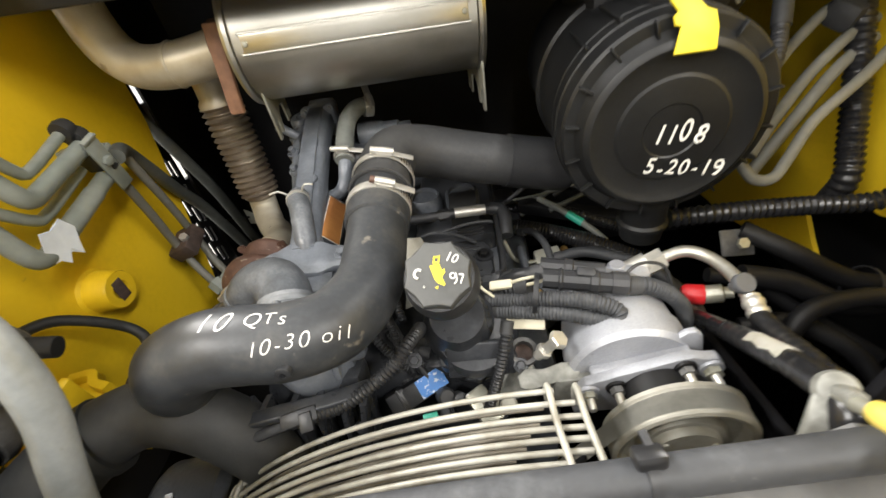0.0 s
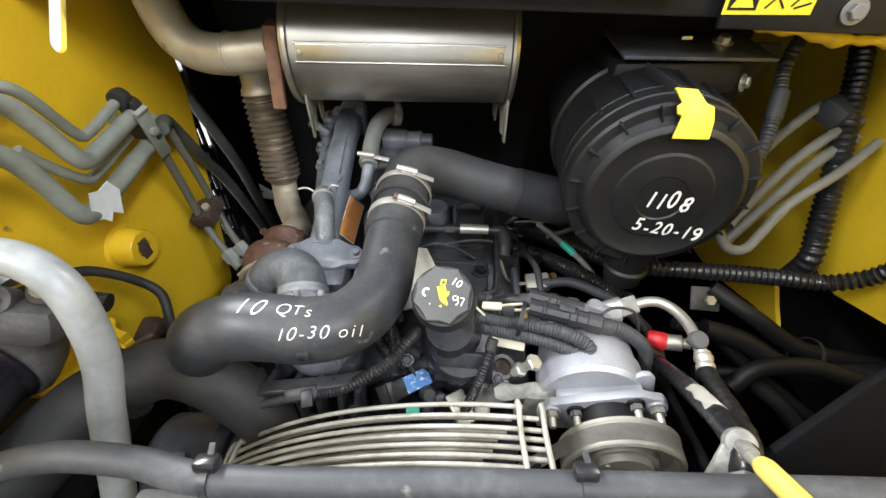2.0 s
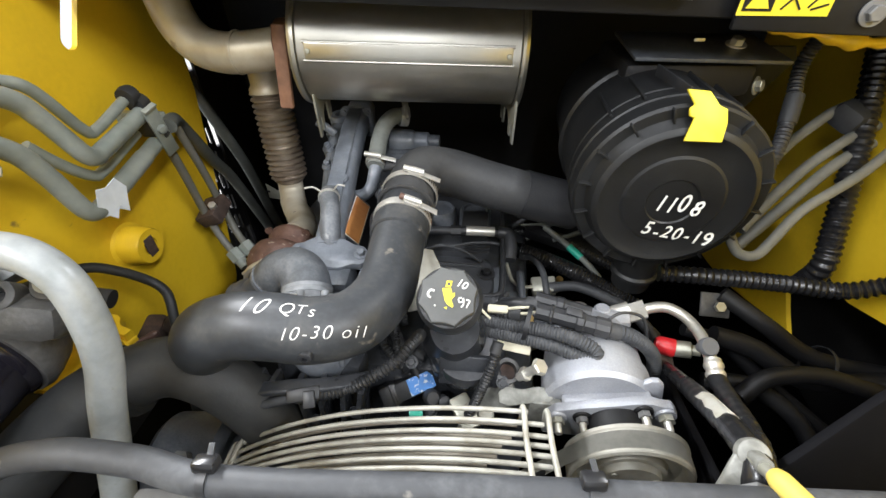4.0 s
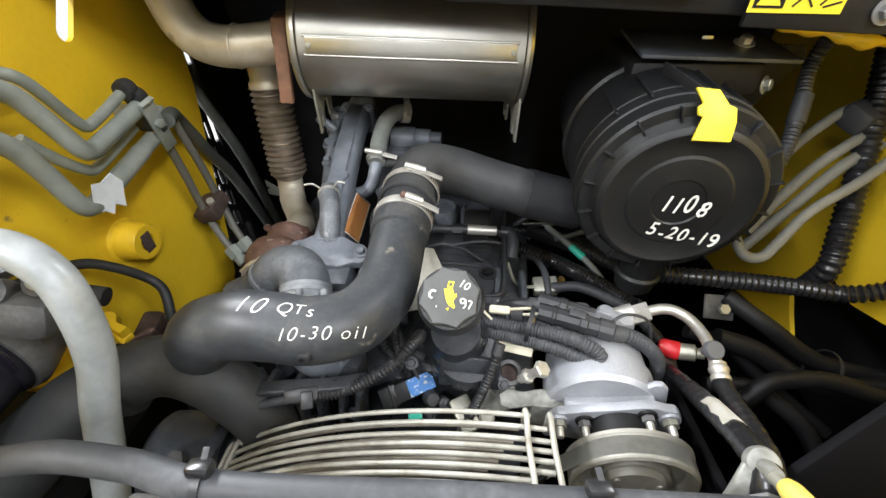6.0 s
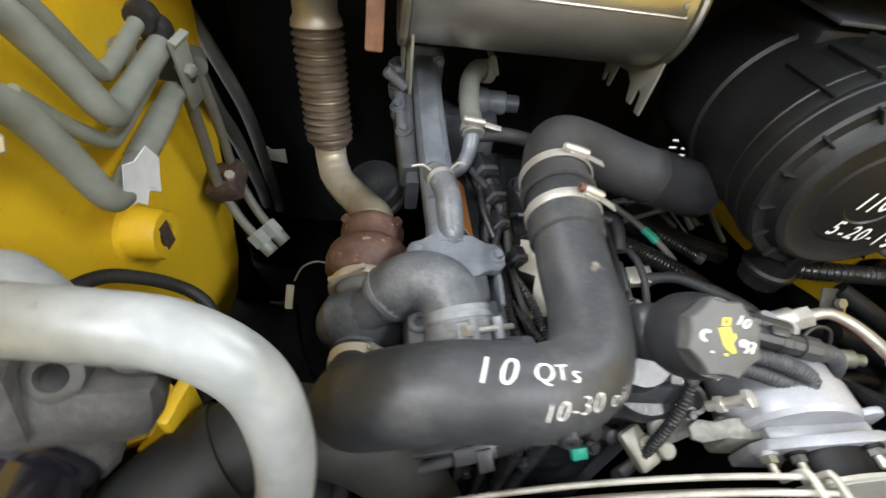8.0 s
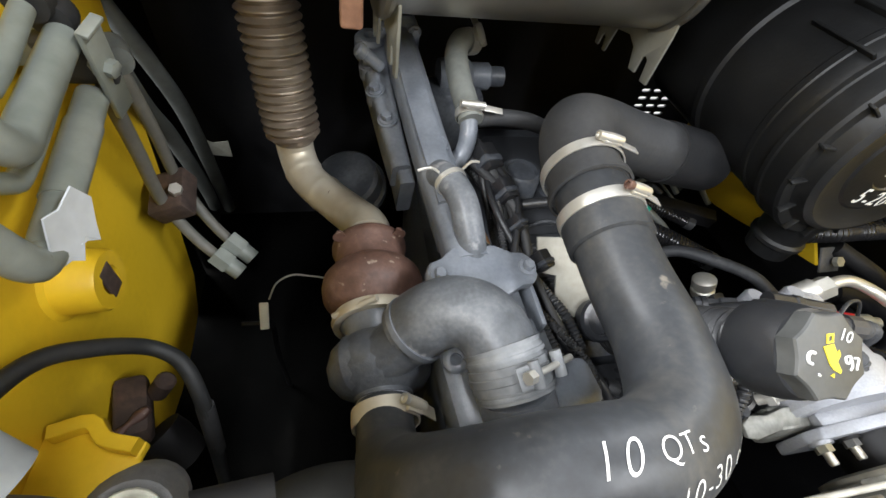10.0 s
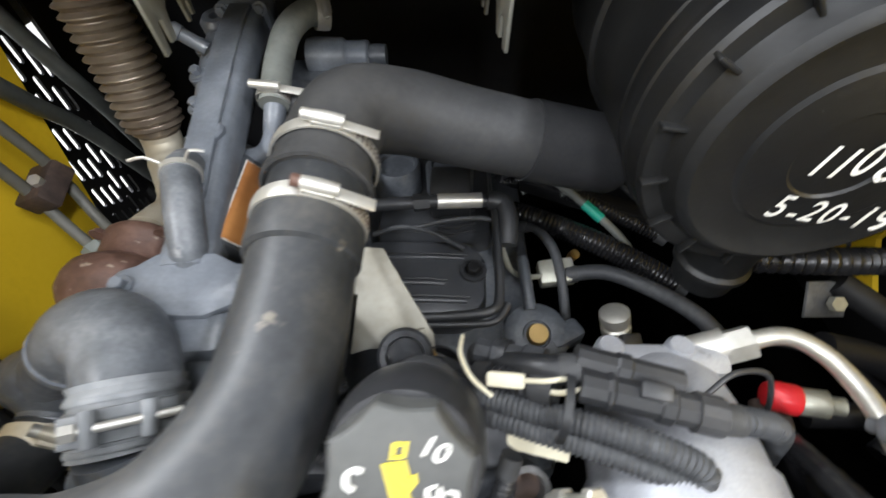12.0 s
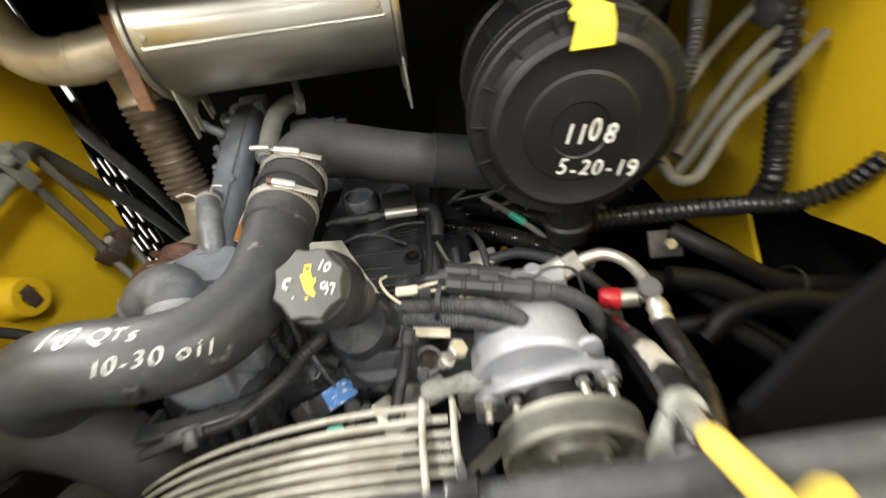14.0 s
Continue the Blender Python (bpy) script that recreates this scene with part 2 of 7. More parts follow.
def sweep(points, radius, sides=16, step=0.006, capped=True, bm=None):
    """A round tube along the points. radius: a number, or a function of the metres along it and the whole length."""
    bm = bm or bmesh.new()
    line = smooth_path(points, step)
    tangents = [(line[min(i + 1, len(line) - 1)] - line[max(i - 1, 0)]).normalized() for i in range(len(line))]
    side = tangents[0].orthogonal().normalized()
    total = sum((b - a).length for a, b in zip(line, line[1:]))
    rings, s = [], 0.0
    for i, (q, t) in enumerate(zip(line, tangents)):
        if i:
            s += (q - line[i - 1]).length
        side = (side - t * side.dot(t)).normalized()
        up = t.cross(side)
        r = radius(s, total) if callable(radius) else radius
        rings.append([bm.verts.new(q + r * (math.cos(a) * side + math.sin(a) * up)) for a in (2 * math.pi * k / sides for k in range(sides))])
    for a, b in zip(rings, rings[1:]):
        for k in range(sides):
            bm.faces.new((a[k], a[(k + 1) % sides], b[(k + 1) % sides], b[k]))
    if capped:
        bm.faces.new(rings[0][::-1])
        bm.faces.new(rings[-1])
    return bm


def beam(points, wide, high, up=(0, 0, 1), corner=0.35, step=0.008, bm=None):
    """A rounded box section along the points; wide and high are numbers, or functions of the share of the way."""
    bm = bm or bmesh.new()
    line = smooth_path(points, step)
    rings = []
    for i, q in enumerate(line):
        t = (line[min(i + 1, len(line) - 1)] - line[max(i - 1, 0)]).normalized()
        x = t.cross(Vector(up)).normalized()
        y = x.cross(t)
        k = i / (len(line) - 1)
        w, h = (wide(k) if callable(wide) else wide) / 2, (high(k) if callable(high) else high) / 2
        c = corner * min(w, h)
        ring = []
        for sx, sy, a0 in ((1, 1, 0), (-1, 1, 90), (-1, -1, 180), (1, -1, 270)):
            for j in range(4):
                a = radians(a0 + 30 * j)
                ring.append(bm.verts.new(q + x * (sx * (w - c) + c * math.cos(a)) + y * (sy * (h - c) + c * math.sin(a))))
        rings.append(ring)
    n = len(rings[0])
    for a, b in zip(rings, rings[1:]):
        for k in range(n):
            bm.faces.new((a[k], a[(k + 1) % n], b[(k + 1) % n], b[k]))
    bm.faces.new(rings[0][::-1])
    bm.faces.new(rings[-1])
    bmesh.ops.recalc_face_normals(bm, faces=bm.faces)
    return bm


def corrugated(r, pitch, depth):
    return lambda s, total: r + depth * math.cos(2 * math.pi * s / pitch)


def frame_of(origin, axis, up=(0, 0, 1)):
    """A pose whose z axis runs along axis and whose y axis leans to up."""
    z = Vector(axis).normalized()
    x = Vector(up).cross(z)
    x = x.normalized() if x.length > 1e-4 else z.orthogonal().normalized()
    y = z.cross(x)
    return Matrix.Translation(origin) @ Matrix((x, y, z)).transposed().to_4x4()


def lathe(profile, origin=(0, 0, 0), axis=(0, 0, 1), sides=32, bm=None, turn=0.0, closed=False):
    """A turned solid: rows of (radius, height) round the axis."""
    bm = bm or bmesh.new()
    m = frame_of(origin, axis)
    rings = []
    for r, h in profile:
        if r < 1e-6:
            rings.append([bm.verts.new(m @ Vector((0, 0, h)))])
        else:
            rings.append([bm.verts.new(m @ Vector((r * math.cos(a), r * math.sin(a), h))) for a in (turn + 2 * math.pi * k / sides for k in range(sides))])
    pairs = list(zip(rings, rings[1:])) + ([(rings[-1], rings[0])] if closed else [])
    for a, b in pairs:
        for k in range(sides):
            n = (k + 1) % sides
            if len(a) == 1 and len(b) == 1:
                continue
            if len(a) == 1:
                bm.faces.new((a[0], b[n], b[k]))
            elif len(b) == 1:
                bm.faces.new((a[k], a[n], b[0]))
            else:
                bm.faces.new((a[k], a[n], b[n], b[k]))
    return bm


def block(size, m=None, bevel=0.002, bm=None):
    """A box with rounded edges, centred at the pose m."""
    out = bmesh.new()
    bmesh.ops.create_cube(out, size=1.0, matrix=Matrix.Diagonal((*size, 1)))
    if bevel:
        bmesh.ops.bevel(out, geom=out.edges[:], offset=bevel, segments=2, affect="EDGES", profile=0.5)
    bmesh.ops.transform(out, matrix=m or Matrix(), verts=out.verts)
    if bm is None:
        return out
    me = bpy.data.meshes.new("joined")
    out.to_mesh(me)
    out.free()
    bm.from_mesh(me)
    bpy.data.meshes.remove(me)
    return bm


def plate(outline, thick, m=None, bevel=0.001, bm=None):
    """A flat plate cut to an outline in its own x and y, with its thickness along z."""
    out = bmesh.new()
    low = [out.verts.new((x, y, -thick / 2)) for x, y in outline]
    high = [out.verts.new((x, y, thick / 2)) for x, y in outline]
    n = len(outline)
    out.faces.new(low[::-1])
    out.faces.new(high)
    for k in range(n):
        out.faces.new((low[k], low[(k + 1) % n], high[(k + 1) % n], high[k]))
    bmesh.ops.recalc_face_normals(out, faces=out.faces)
    if bevel:
        edges = [e for e in out.edges if e.calc_face_angle(0) > 0.5]
        bmesh.ops.bevel(out, geom=edges, offset=bevel, segments=2, affect="EDGES", profile=0.5)
    bmesh.ops.transform(out, matrix=m or Matrix(), verts=out.verts)
    if bm is None:
        return out
    me = bpy.data.meshes.new("joined")
    out.to_mesh(me)
    out.free()
    bm.from_mesh(me)
    bpy.data.meshes.remove(me)
    return bm


def hex_bolt(parent, origin, axis, r=0.007, h=0.006, mat=None, washer=True):
    mat = mat or ZINC
    prof = [(0, 0), (r * 1.55, 0), (r * 1.55, 0.0015), (r * 1.5, 0.002), (0, 0.002)]
    if washer:
        part("washer", lathe(prof, origin, axis, 20), mat, parent)
    o = Vector(origin) + Vector(axis).normalized() * 0.002
    return part("bolt_head", lathe([(0, 0), (r, 0), (r, h * 0.85), (r * 0.86, h), (0, h)], o, axis, 6), mat, parent, angle=25)


def hose_clamp(name, centre, axis, r, screw_dir, width=0.012, label="bright steel worm-drive hose clamp round a black hose", screw_mat=None, metal=None):
    """A worm-drive band with its screw housing on the side of screw_dir."""
    t = thing(name, label, "hose clamp", "hose clamps")
    part("band", lathe([(r, -width / 2), (r + 0.0016, -width / 2), (r + 0.0022, 0), (r + 0.0016, width / 2), (r, width / 2)], centre, axis, 40, closed=True), metal or ZINC, t)
    z = Vector(axis).normalized()
    d = Vector(screw_dir)
    d = (d - z * d.dot(z)).normalized()
    across = z.cross(d)
    m = Matrix.Translation(Vector(centre) + d * (r + 0.006)) @ Matrix((across, z, d)).transposed().to_4x4()
    part("screw_housing", sweep([m @ Vector((-0.013, 0, 0)), m @ Vector((0.013, 0, 0))], lambda q, L: 0.0048 + 0.0008 * math.sin(math.pi * min(1, q / L)), 14, 0.004), metal or ZINC, t)
    part("saddle", block((0.022, width * 0.98, 0.004), m @ pose(0, 0, -0.003), 0.001), metal or ZINC, t)
    o = Vector(centre) + d * (r + 0.006) + across * 0.013
    part("screw_head", lathe([(0, 0), (0.0048, 0), (0.0048, 0.006), (0.003, 0.0065), (0.003, 0.004), (0, 0.004)], o, across, 12), screw_mat or ZINC, t)
    for k in range(7):
        a = 0.55 + 0.11 * k if r > 0.025 else 0.8 + 0.16 * k
        e = d * math.cos(a) - across * math.sin(a)
        side = z.cross(e)
        part("slot", block((0.0012, width * 0.55, 0.0010), Matrix.Translation(Vector(centre) + e * (r + 0.0020)) @ Matrix((side, z, e)).transposed().to_4x4() @ pose(0, 0, 0, 0, 0, 12), 0), RUSTDARK, t)
    part("band_tail", block((0.030, width * 0.8, 0.0016), m @ pose(-0.026, 0, -0.005, 0, -8, 0), 0.0005), metal or ZINC, t)
    return t


# ---- the workshop round the machine ----
def slab(name, size, at, mat, label, category="wall"):
    ob = part(name, block(size, Matrix.Translation(at), 0), mat, None, label)
    return tagged(ob, label, category, kind="structure")


slab("floor", (12, 12, 0.1), (0, 0, -0.05), CONCRETE, "worn grey concrete workshop floor", "floor")
slab("ceiling", (12, 12, 0.1), (0, 0, 4.55), SHEET, "pale sheeted workshop ceiling", "ceiling")
slab("wall_north", (12, 0.1, 4.5), (0, 6.05, 2.25), SHEET, "pale sheeted workshop wall")
slab("wall_south", (12, 0.1, 4.5), (0, -6.05, 2.25), SHEET, "pale sheeted workshop wall")
slab("wall_west", (0.1, 12, 4.5), (-6.05, 0, 2.25), SHEET, "pale sheeted workshop wall")
slab("wall_east", (0.1, 12, 4.5), (6.05, 0, 2.25), SHEET, "pale sheeted workshop wall")

# ---- the engine bay ----
YZX = Matrix(((0, 0, 1, 0), (1, 0, 0, 0), (0, 1, 0, 0), (0, 0, 0, 1)))  # plate x, y, z to world y, z, x
XZY = Matrix(((1, 0, 0, 0), (0, 0, -1, 0), (0, 1, 0, 0), (0, 0, 0, 1)))  # plate x, y, z to world x, z, -y


def slotted(outline, holes, thick, m, bm=None):
    """A plate with openings right through it."""
    out = bmesh.new()
    loops = []
    for loop in [outline, *holes]:
        vs = [out.verts.new((x, y, thick / 2)) for x, y in loop]
        loops += [out.edges.new((vs[k], vs[(k + 1) % len(vs)])) for k in range(len(vs))]
    bmesh.ops.triangle_fill(out, use_beauty=True, use_dissolve=True, edges=loops)
    for f in out.faces:
        f.normal_update()
    faces = out.faces[:]
    made = bmesh.ops.extrude_face_region(out, geom=faces)
    bmesh.ops.translate(out, vec=(0, 0, -thick), verts=[v for v in made["geom"] if isinstance(v, bmesh.types.BMVert)])
    bmesh.ops.recalc_face_normals(out, faces=out.faces)
    bmesh.ops.transform(out, matrix=m, verts=out.verts)
    return out


def rounded_slot(x, y, w, h, n=6):
    r = min(w, h) / 2
    pts = []
    for cx, cy, a0 in ((x + w / 2 - r, y + h / 2 - r, 0), (x - w / 2 + r, y + h / 2 - r, 90), (x - w / 2 + r, y - h / 2 + r, 180), (x + w / 2 - r, y - h / 2 + r, 270)):
        pts += [(cx + r * math.cos(radians(a0 + 90 * k / n)), cy + r * math.sin(radians(a0 + 90 * k / n))) for k in range(n + 1)]
    return [p for k, p in enumerate(pts) if (Vector(p) - Vector(pts[k - 1])).length > 1e-5]


def turned(points, degrees, x, y):
    c, n = math.cos(radians(degrees)), math.sin(radians(degrees))
    return [(x + p[0] * c - p[1] * n, y + p[0] * n + p[1] * c) for p in points]


def side_panels():
    left = thing("side_panel", "yellow painted steel side wall of the engine bay", "panel", kind="structure")
    outline = [(-0.5, 1.95), (-0.5, 1.25), (0.28, 1.20), (0.32, 1.13), (0.36, 1.05), (0.41, 0.965), (0.48, 0.92), (0.58, 0.90), (0.66, 0.90), (0.74, 0.91), (0.79, 0.97), (0.82, 1.08), (0.90, 1.45), (0.93, 1.95)]
    part("panel", slotted(outline, [turned(rounded_slot(0, 0, 0.028, 0.160), -35, 0.684, 1.669)], 0.010, Matrix.Translation((-0.705, 0, 0)) @ YZX), YELLOW, left)
    right = thing("side_panel", "yellow painted steel side wall with clipped pipes", "panel", kind="structure")
    outline = [(-0.5, 1.95), (-0.5, 1.22), (0.42, 1.235), (0.50, 1.225), (0.56, 1.205), (0.61, 1.188), (0.64, 1.186), (0.656, 1.189), (0.675, 1.195), (0.70, 1.185), (0.73, 1.158), (0.748, 1.132), (0.751, 1.098), (0.71, 1.055), (0.672, 1.022), (0.70, 1.014), (0.76, 0.998), (0.83, 0.972), (0.91, 0.945), (0.99, 0.924), (1.05, 0.916), (1.25, 0.90), (1.25, 1.95)]
    part("panel", slotted(outline, [], 0.010, Matrix.Translation((0.690, 0, 0)) @ YZX), YELLOW, right)
    part("rolled_lip", sweep([(0.36, 0.66, 1.652), (0.44, 0.655, 1.636), (0.52, 0.66, 1.628), (0.62, 0.67, 1.632), (0.72, 0.68, 1.64)], lambda s, L: 0.009 + 0.003 * math.sin(s * 70) + 0.002 * math.sin(s * 170), 10), YELLOW, right, "uneven yellow welded lip")


side_panels()
slab("bay_floor", (2.3, 1.8, 0.02), (0, 0.6, 0.62), VOIDBLACK, "near-black sheet standing in for the unlit void under the engine", "tray")
# The sheets from here on are added to keep lamp light out of the bay.
slab("bay_roof", (2.4, 0.80, 0.02), (0, 1.04, 1.83), BLACK, "unseen dark sheet over the muffler", "panel")
slab("front_light_block", (2.2, 0.02, 0.77), (0, -0.25, 0.98), BLACK, "unseen dark sheet added ahead of the fan to shade the lower front", "panel")
slab("light_block_left", (0.02, 1.45, 0.68), (-0.96, 0.165, 0.94), BLACK, "dark sheet added beyond the yellow side wall to keep light out", "panel")
slab("light_block_rear", (0.02, 0.42, 0.24), (-0.96, 1.10, 0.73), BLACK, "dark low sheet added behind the louvres to keep light out", "panel")
slab("outer_wall_right", (0.02, 1.8, 1.2), (0.98, 0.6, 1.2), BLACK, "dark sheet added beyond the yellow side wall to keep light out", "panel")


def back_grille():
    """The bulkhead, with rows of louvre slots near its two ends, open to the bright workshop."""
    t = thing("bulkhead", "black steel bulkhead with rows of louvre slots", "panel", kind="structure")
    holes = []
    for i in range(3):
        for k in range(9):
            holes.append(rounded_slot(0.53 + 0.042 * i, 0.90 + 0.026 * k, 0.032, 0.010, 2))
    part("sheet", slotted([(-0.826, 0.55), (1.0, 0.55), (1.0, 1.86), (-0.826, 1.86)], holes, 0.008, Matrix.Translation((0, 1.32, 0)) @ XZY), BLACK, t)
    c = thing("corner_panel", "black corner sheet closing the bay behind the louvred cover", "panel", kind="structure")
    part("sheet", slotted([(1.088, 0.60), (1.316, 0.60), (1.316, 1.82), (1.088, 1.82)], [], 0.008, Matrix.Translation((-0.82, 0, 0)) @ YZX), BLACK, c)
    part("strap", block((0.012, 0.05, 0.11), pose(-0.832, 1.075, 1.385), 0.002), GREYSTEEL, c, "grey strap across the gap")
    part("strap", block((0.012, 0.05, 0.30), pose(-0.832, 1.075, 1.07), 0.002), BLACK, c)
    o = thing("louvred_cover", "black louvred side cover with upright slots", "cover", kind="structure")
    rows = []
    for i, y in enumerate((0.945, 0.966, 0.987, 1.008, 1.029, 1.046)):
        for k in range(6):
            rows.append(rounded_slot(y, 1.315 - 0.075 * k - 0.012 * (i % 3) - (0.02 if i > 3 else 0), 0.0115, 0.052, 2))
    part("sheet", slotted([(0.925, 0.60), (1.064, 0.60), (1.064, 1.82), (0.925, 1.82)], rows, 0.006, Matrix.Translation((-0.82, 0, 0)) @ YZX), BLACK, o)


back_grille()


def muffler():
    t = thing("muffler", "dull stainless steel exhaust muffler with pressed seam", "muffler")
    a, b = Vector((-0.345, 0.752, 1.592)), Vector((0.035, 0.788, 1.580))
    ax = (b - a).normalized()
    n, r = (b - a).length, 0.093
    part("body", lathe([(0, 0.004), (r * 0.9, 0.004), (r, 0.012), (r, n - 0.012), (r * 0.9, n - 0.004), (0, n - 0.004)], a, ax, 64), STEEL, t)
    for h in (0.0, n - 0.010):
        part("end_rim", lathe([(r * 0.88, h), (r + 0.005, h), (r + 0.007, h + 0.005), (r + 0.005, h + 0.010), (r * 0.88, h + 0.010)], a, ax, 64, closed=True), STEEL, t)
    out = Vector((0, -0.985, 0.12))
    out = (out - ax * out.dot(ax)).normalized()
    down = ax.cross(out)
    down = -down if down.z > 0 else down
    m = Matrix.Translation(a + out * (r + 0.0005) + ax * (n / 2)) @ Matrix((ax, down, out)).transposed().to_4x4()
    part("seam_strip", block((n - 0.05, 0.026, 0.004), m, 0.0015), STEEL, t, "flat pressed seam strip")
    for off in (-0.014, 0.014):
        d = (out * r + down * off).normalized()
        part("seam_ridge", sweep([a + d * (r + 0.001) + ax * 0.022, b + d * (r + 0.001) - ax * 0.022], 0.0024, 8, 0.05), STEEL, t)
    for h in (0.030, n - 0.030):
        part("seam_rivet", lathe([(0, 0.004), (0.004, 0.003), (0.005, 0)], a + out * (r + 0.0015) + ax * h, out, 12), BRACKET, t)
    for end, wide in ((a + ax * 0.012, 1.0), (b - ax * 0.012, 1.15)):
        mm = Matrix.Translation(end + Vector((0, -0.005, 0))) @ pose(0, 0, 0, 0, 0, 9) @ YZX
        outline = [(-0.060, -0.055), (-0.060, -0.085), (-0.055, -0.150), (-0.043, -0.150), (-0.041, -0.122), (-0.036, -0.118), (-0.031, -0.122), (-0.029, -0.146), (-0.017, -0.146), (-0.010, -0.118), (0.004, -0.108), (0.030, -0.112), (0.038, -0.150), (0.044, -0.150), (0.045, -0.132), (0.049, -0.128), (0.053, -0.132), (0.055, -0.148), (0.062, -0.148), (0.064, -0.085), (0.060, -0.055)]
        part("mounting_bracket", plate([(x * wide, y) for x, y in outline], 0.004, mm, 0.0008), BRACKET, t, "pale steel forked bracket")
    return t


muffler()


def exhaust():
    t = thing("exhaust_pipe", "heat-stained exhaust pipe with brown bellows joint", "exhaust pipe")
    part("outlet_pipe", sweep([(-0.335, 0.755, 1.592), (-0.44, 0.745, 1.579), (-0.50, 0.742, 1.577), (-0.548, 0.746, 1.592), (-0.582, 0.757, 1.640), (-0.604, 0.778, 1.76)], 0.0355, 28), TARNISH, t, "pale straw-coloured steel pipe")
    part("weld_bead", lathe([(0.033, -0.004), (0.037, -0.003), (0.038, 0), (0.037, 0.003), (0.033, 0.004)], (-0.47, 0.743, 1.577), (1, 0, 0.0), 28, closed=True), TARNISH, t)
    part("strap", block((0.024, 0.012, 0.135), pose(-0.372, 0.700, 1.565, -10, 3, 4), 0.004), STRAPRUST, t, "rust-brown strap")
    part("strap_band", lathe([(0.0355, -0.012), (0.040, -0.012), (0.040, 0.012), (0.0355, 0.012)], (-0.378, 0.754, 1.592), (1, 0, 0), 32, closed=True), RUST, t)
    part("bellows", sweep([(-0.4785, 0.829, 1.478), (-0.473, 0.814, 1.37), (-0.468, 0.80, 1.295)], corrugated(0.0385, 0.0125, 0.0036), 36, 0.0016), FLEX, t, "brown corrugated steel bellows")
    part("bellows_collar", lathe([(0.026, -0.006), (0.0345, -0.005), (0.0345, 0.003), (0.027, 0.012)], (-0.468, 0.80, 1.292), (0.02, -0.08, -1), 28, closed=True), FLEX, t)
    part("inlet_collar", lathe([(0.026, -0.03), (0.0345, -0.03), (0.0345, 0.052), (0.040, 0.060), (0.040, 0.070), (0.026, 0.072)], (-0.482, 0.84, 1.545), (0.05, -0.15, -1), 28, closed=True), TARNISH, t)
    part("lower_pipe", sweep([(-0.468, 0.80, 1.30), (-0.466, 0.79, 1.262), (-0.450, 0.755, 1.240), (-0.415, 0.705, 1.242), (-0.382, 0.645, 1.262), (-0.366, 0.60, 1.285), (-0.365, 0.57, 1.295)], lambda s, L: 0.0280 + 0.0012 * math.exp(-(((s - 0.07) / 0.006) ** 2)) + 0.0012 * math.exp(-(((s - 0.13) / 0.006) ** 2)), 28, 0.003), TARNISH, t, "pale straw-coloured bent steel pipe")
    part("pipe_dimple", lathe([(0.006, 0), (0.0055, 0.0012), (0, 0.0006)], (-0.412, 0.684, 1.270), (0.05, -0.35, 0.9), 12), RUST, t)
    return t


exhaust()


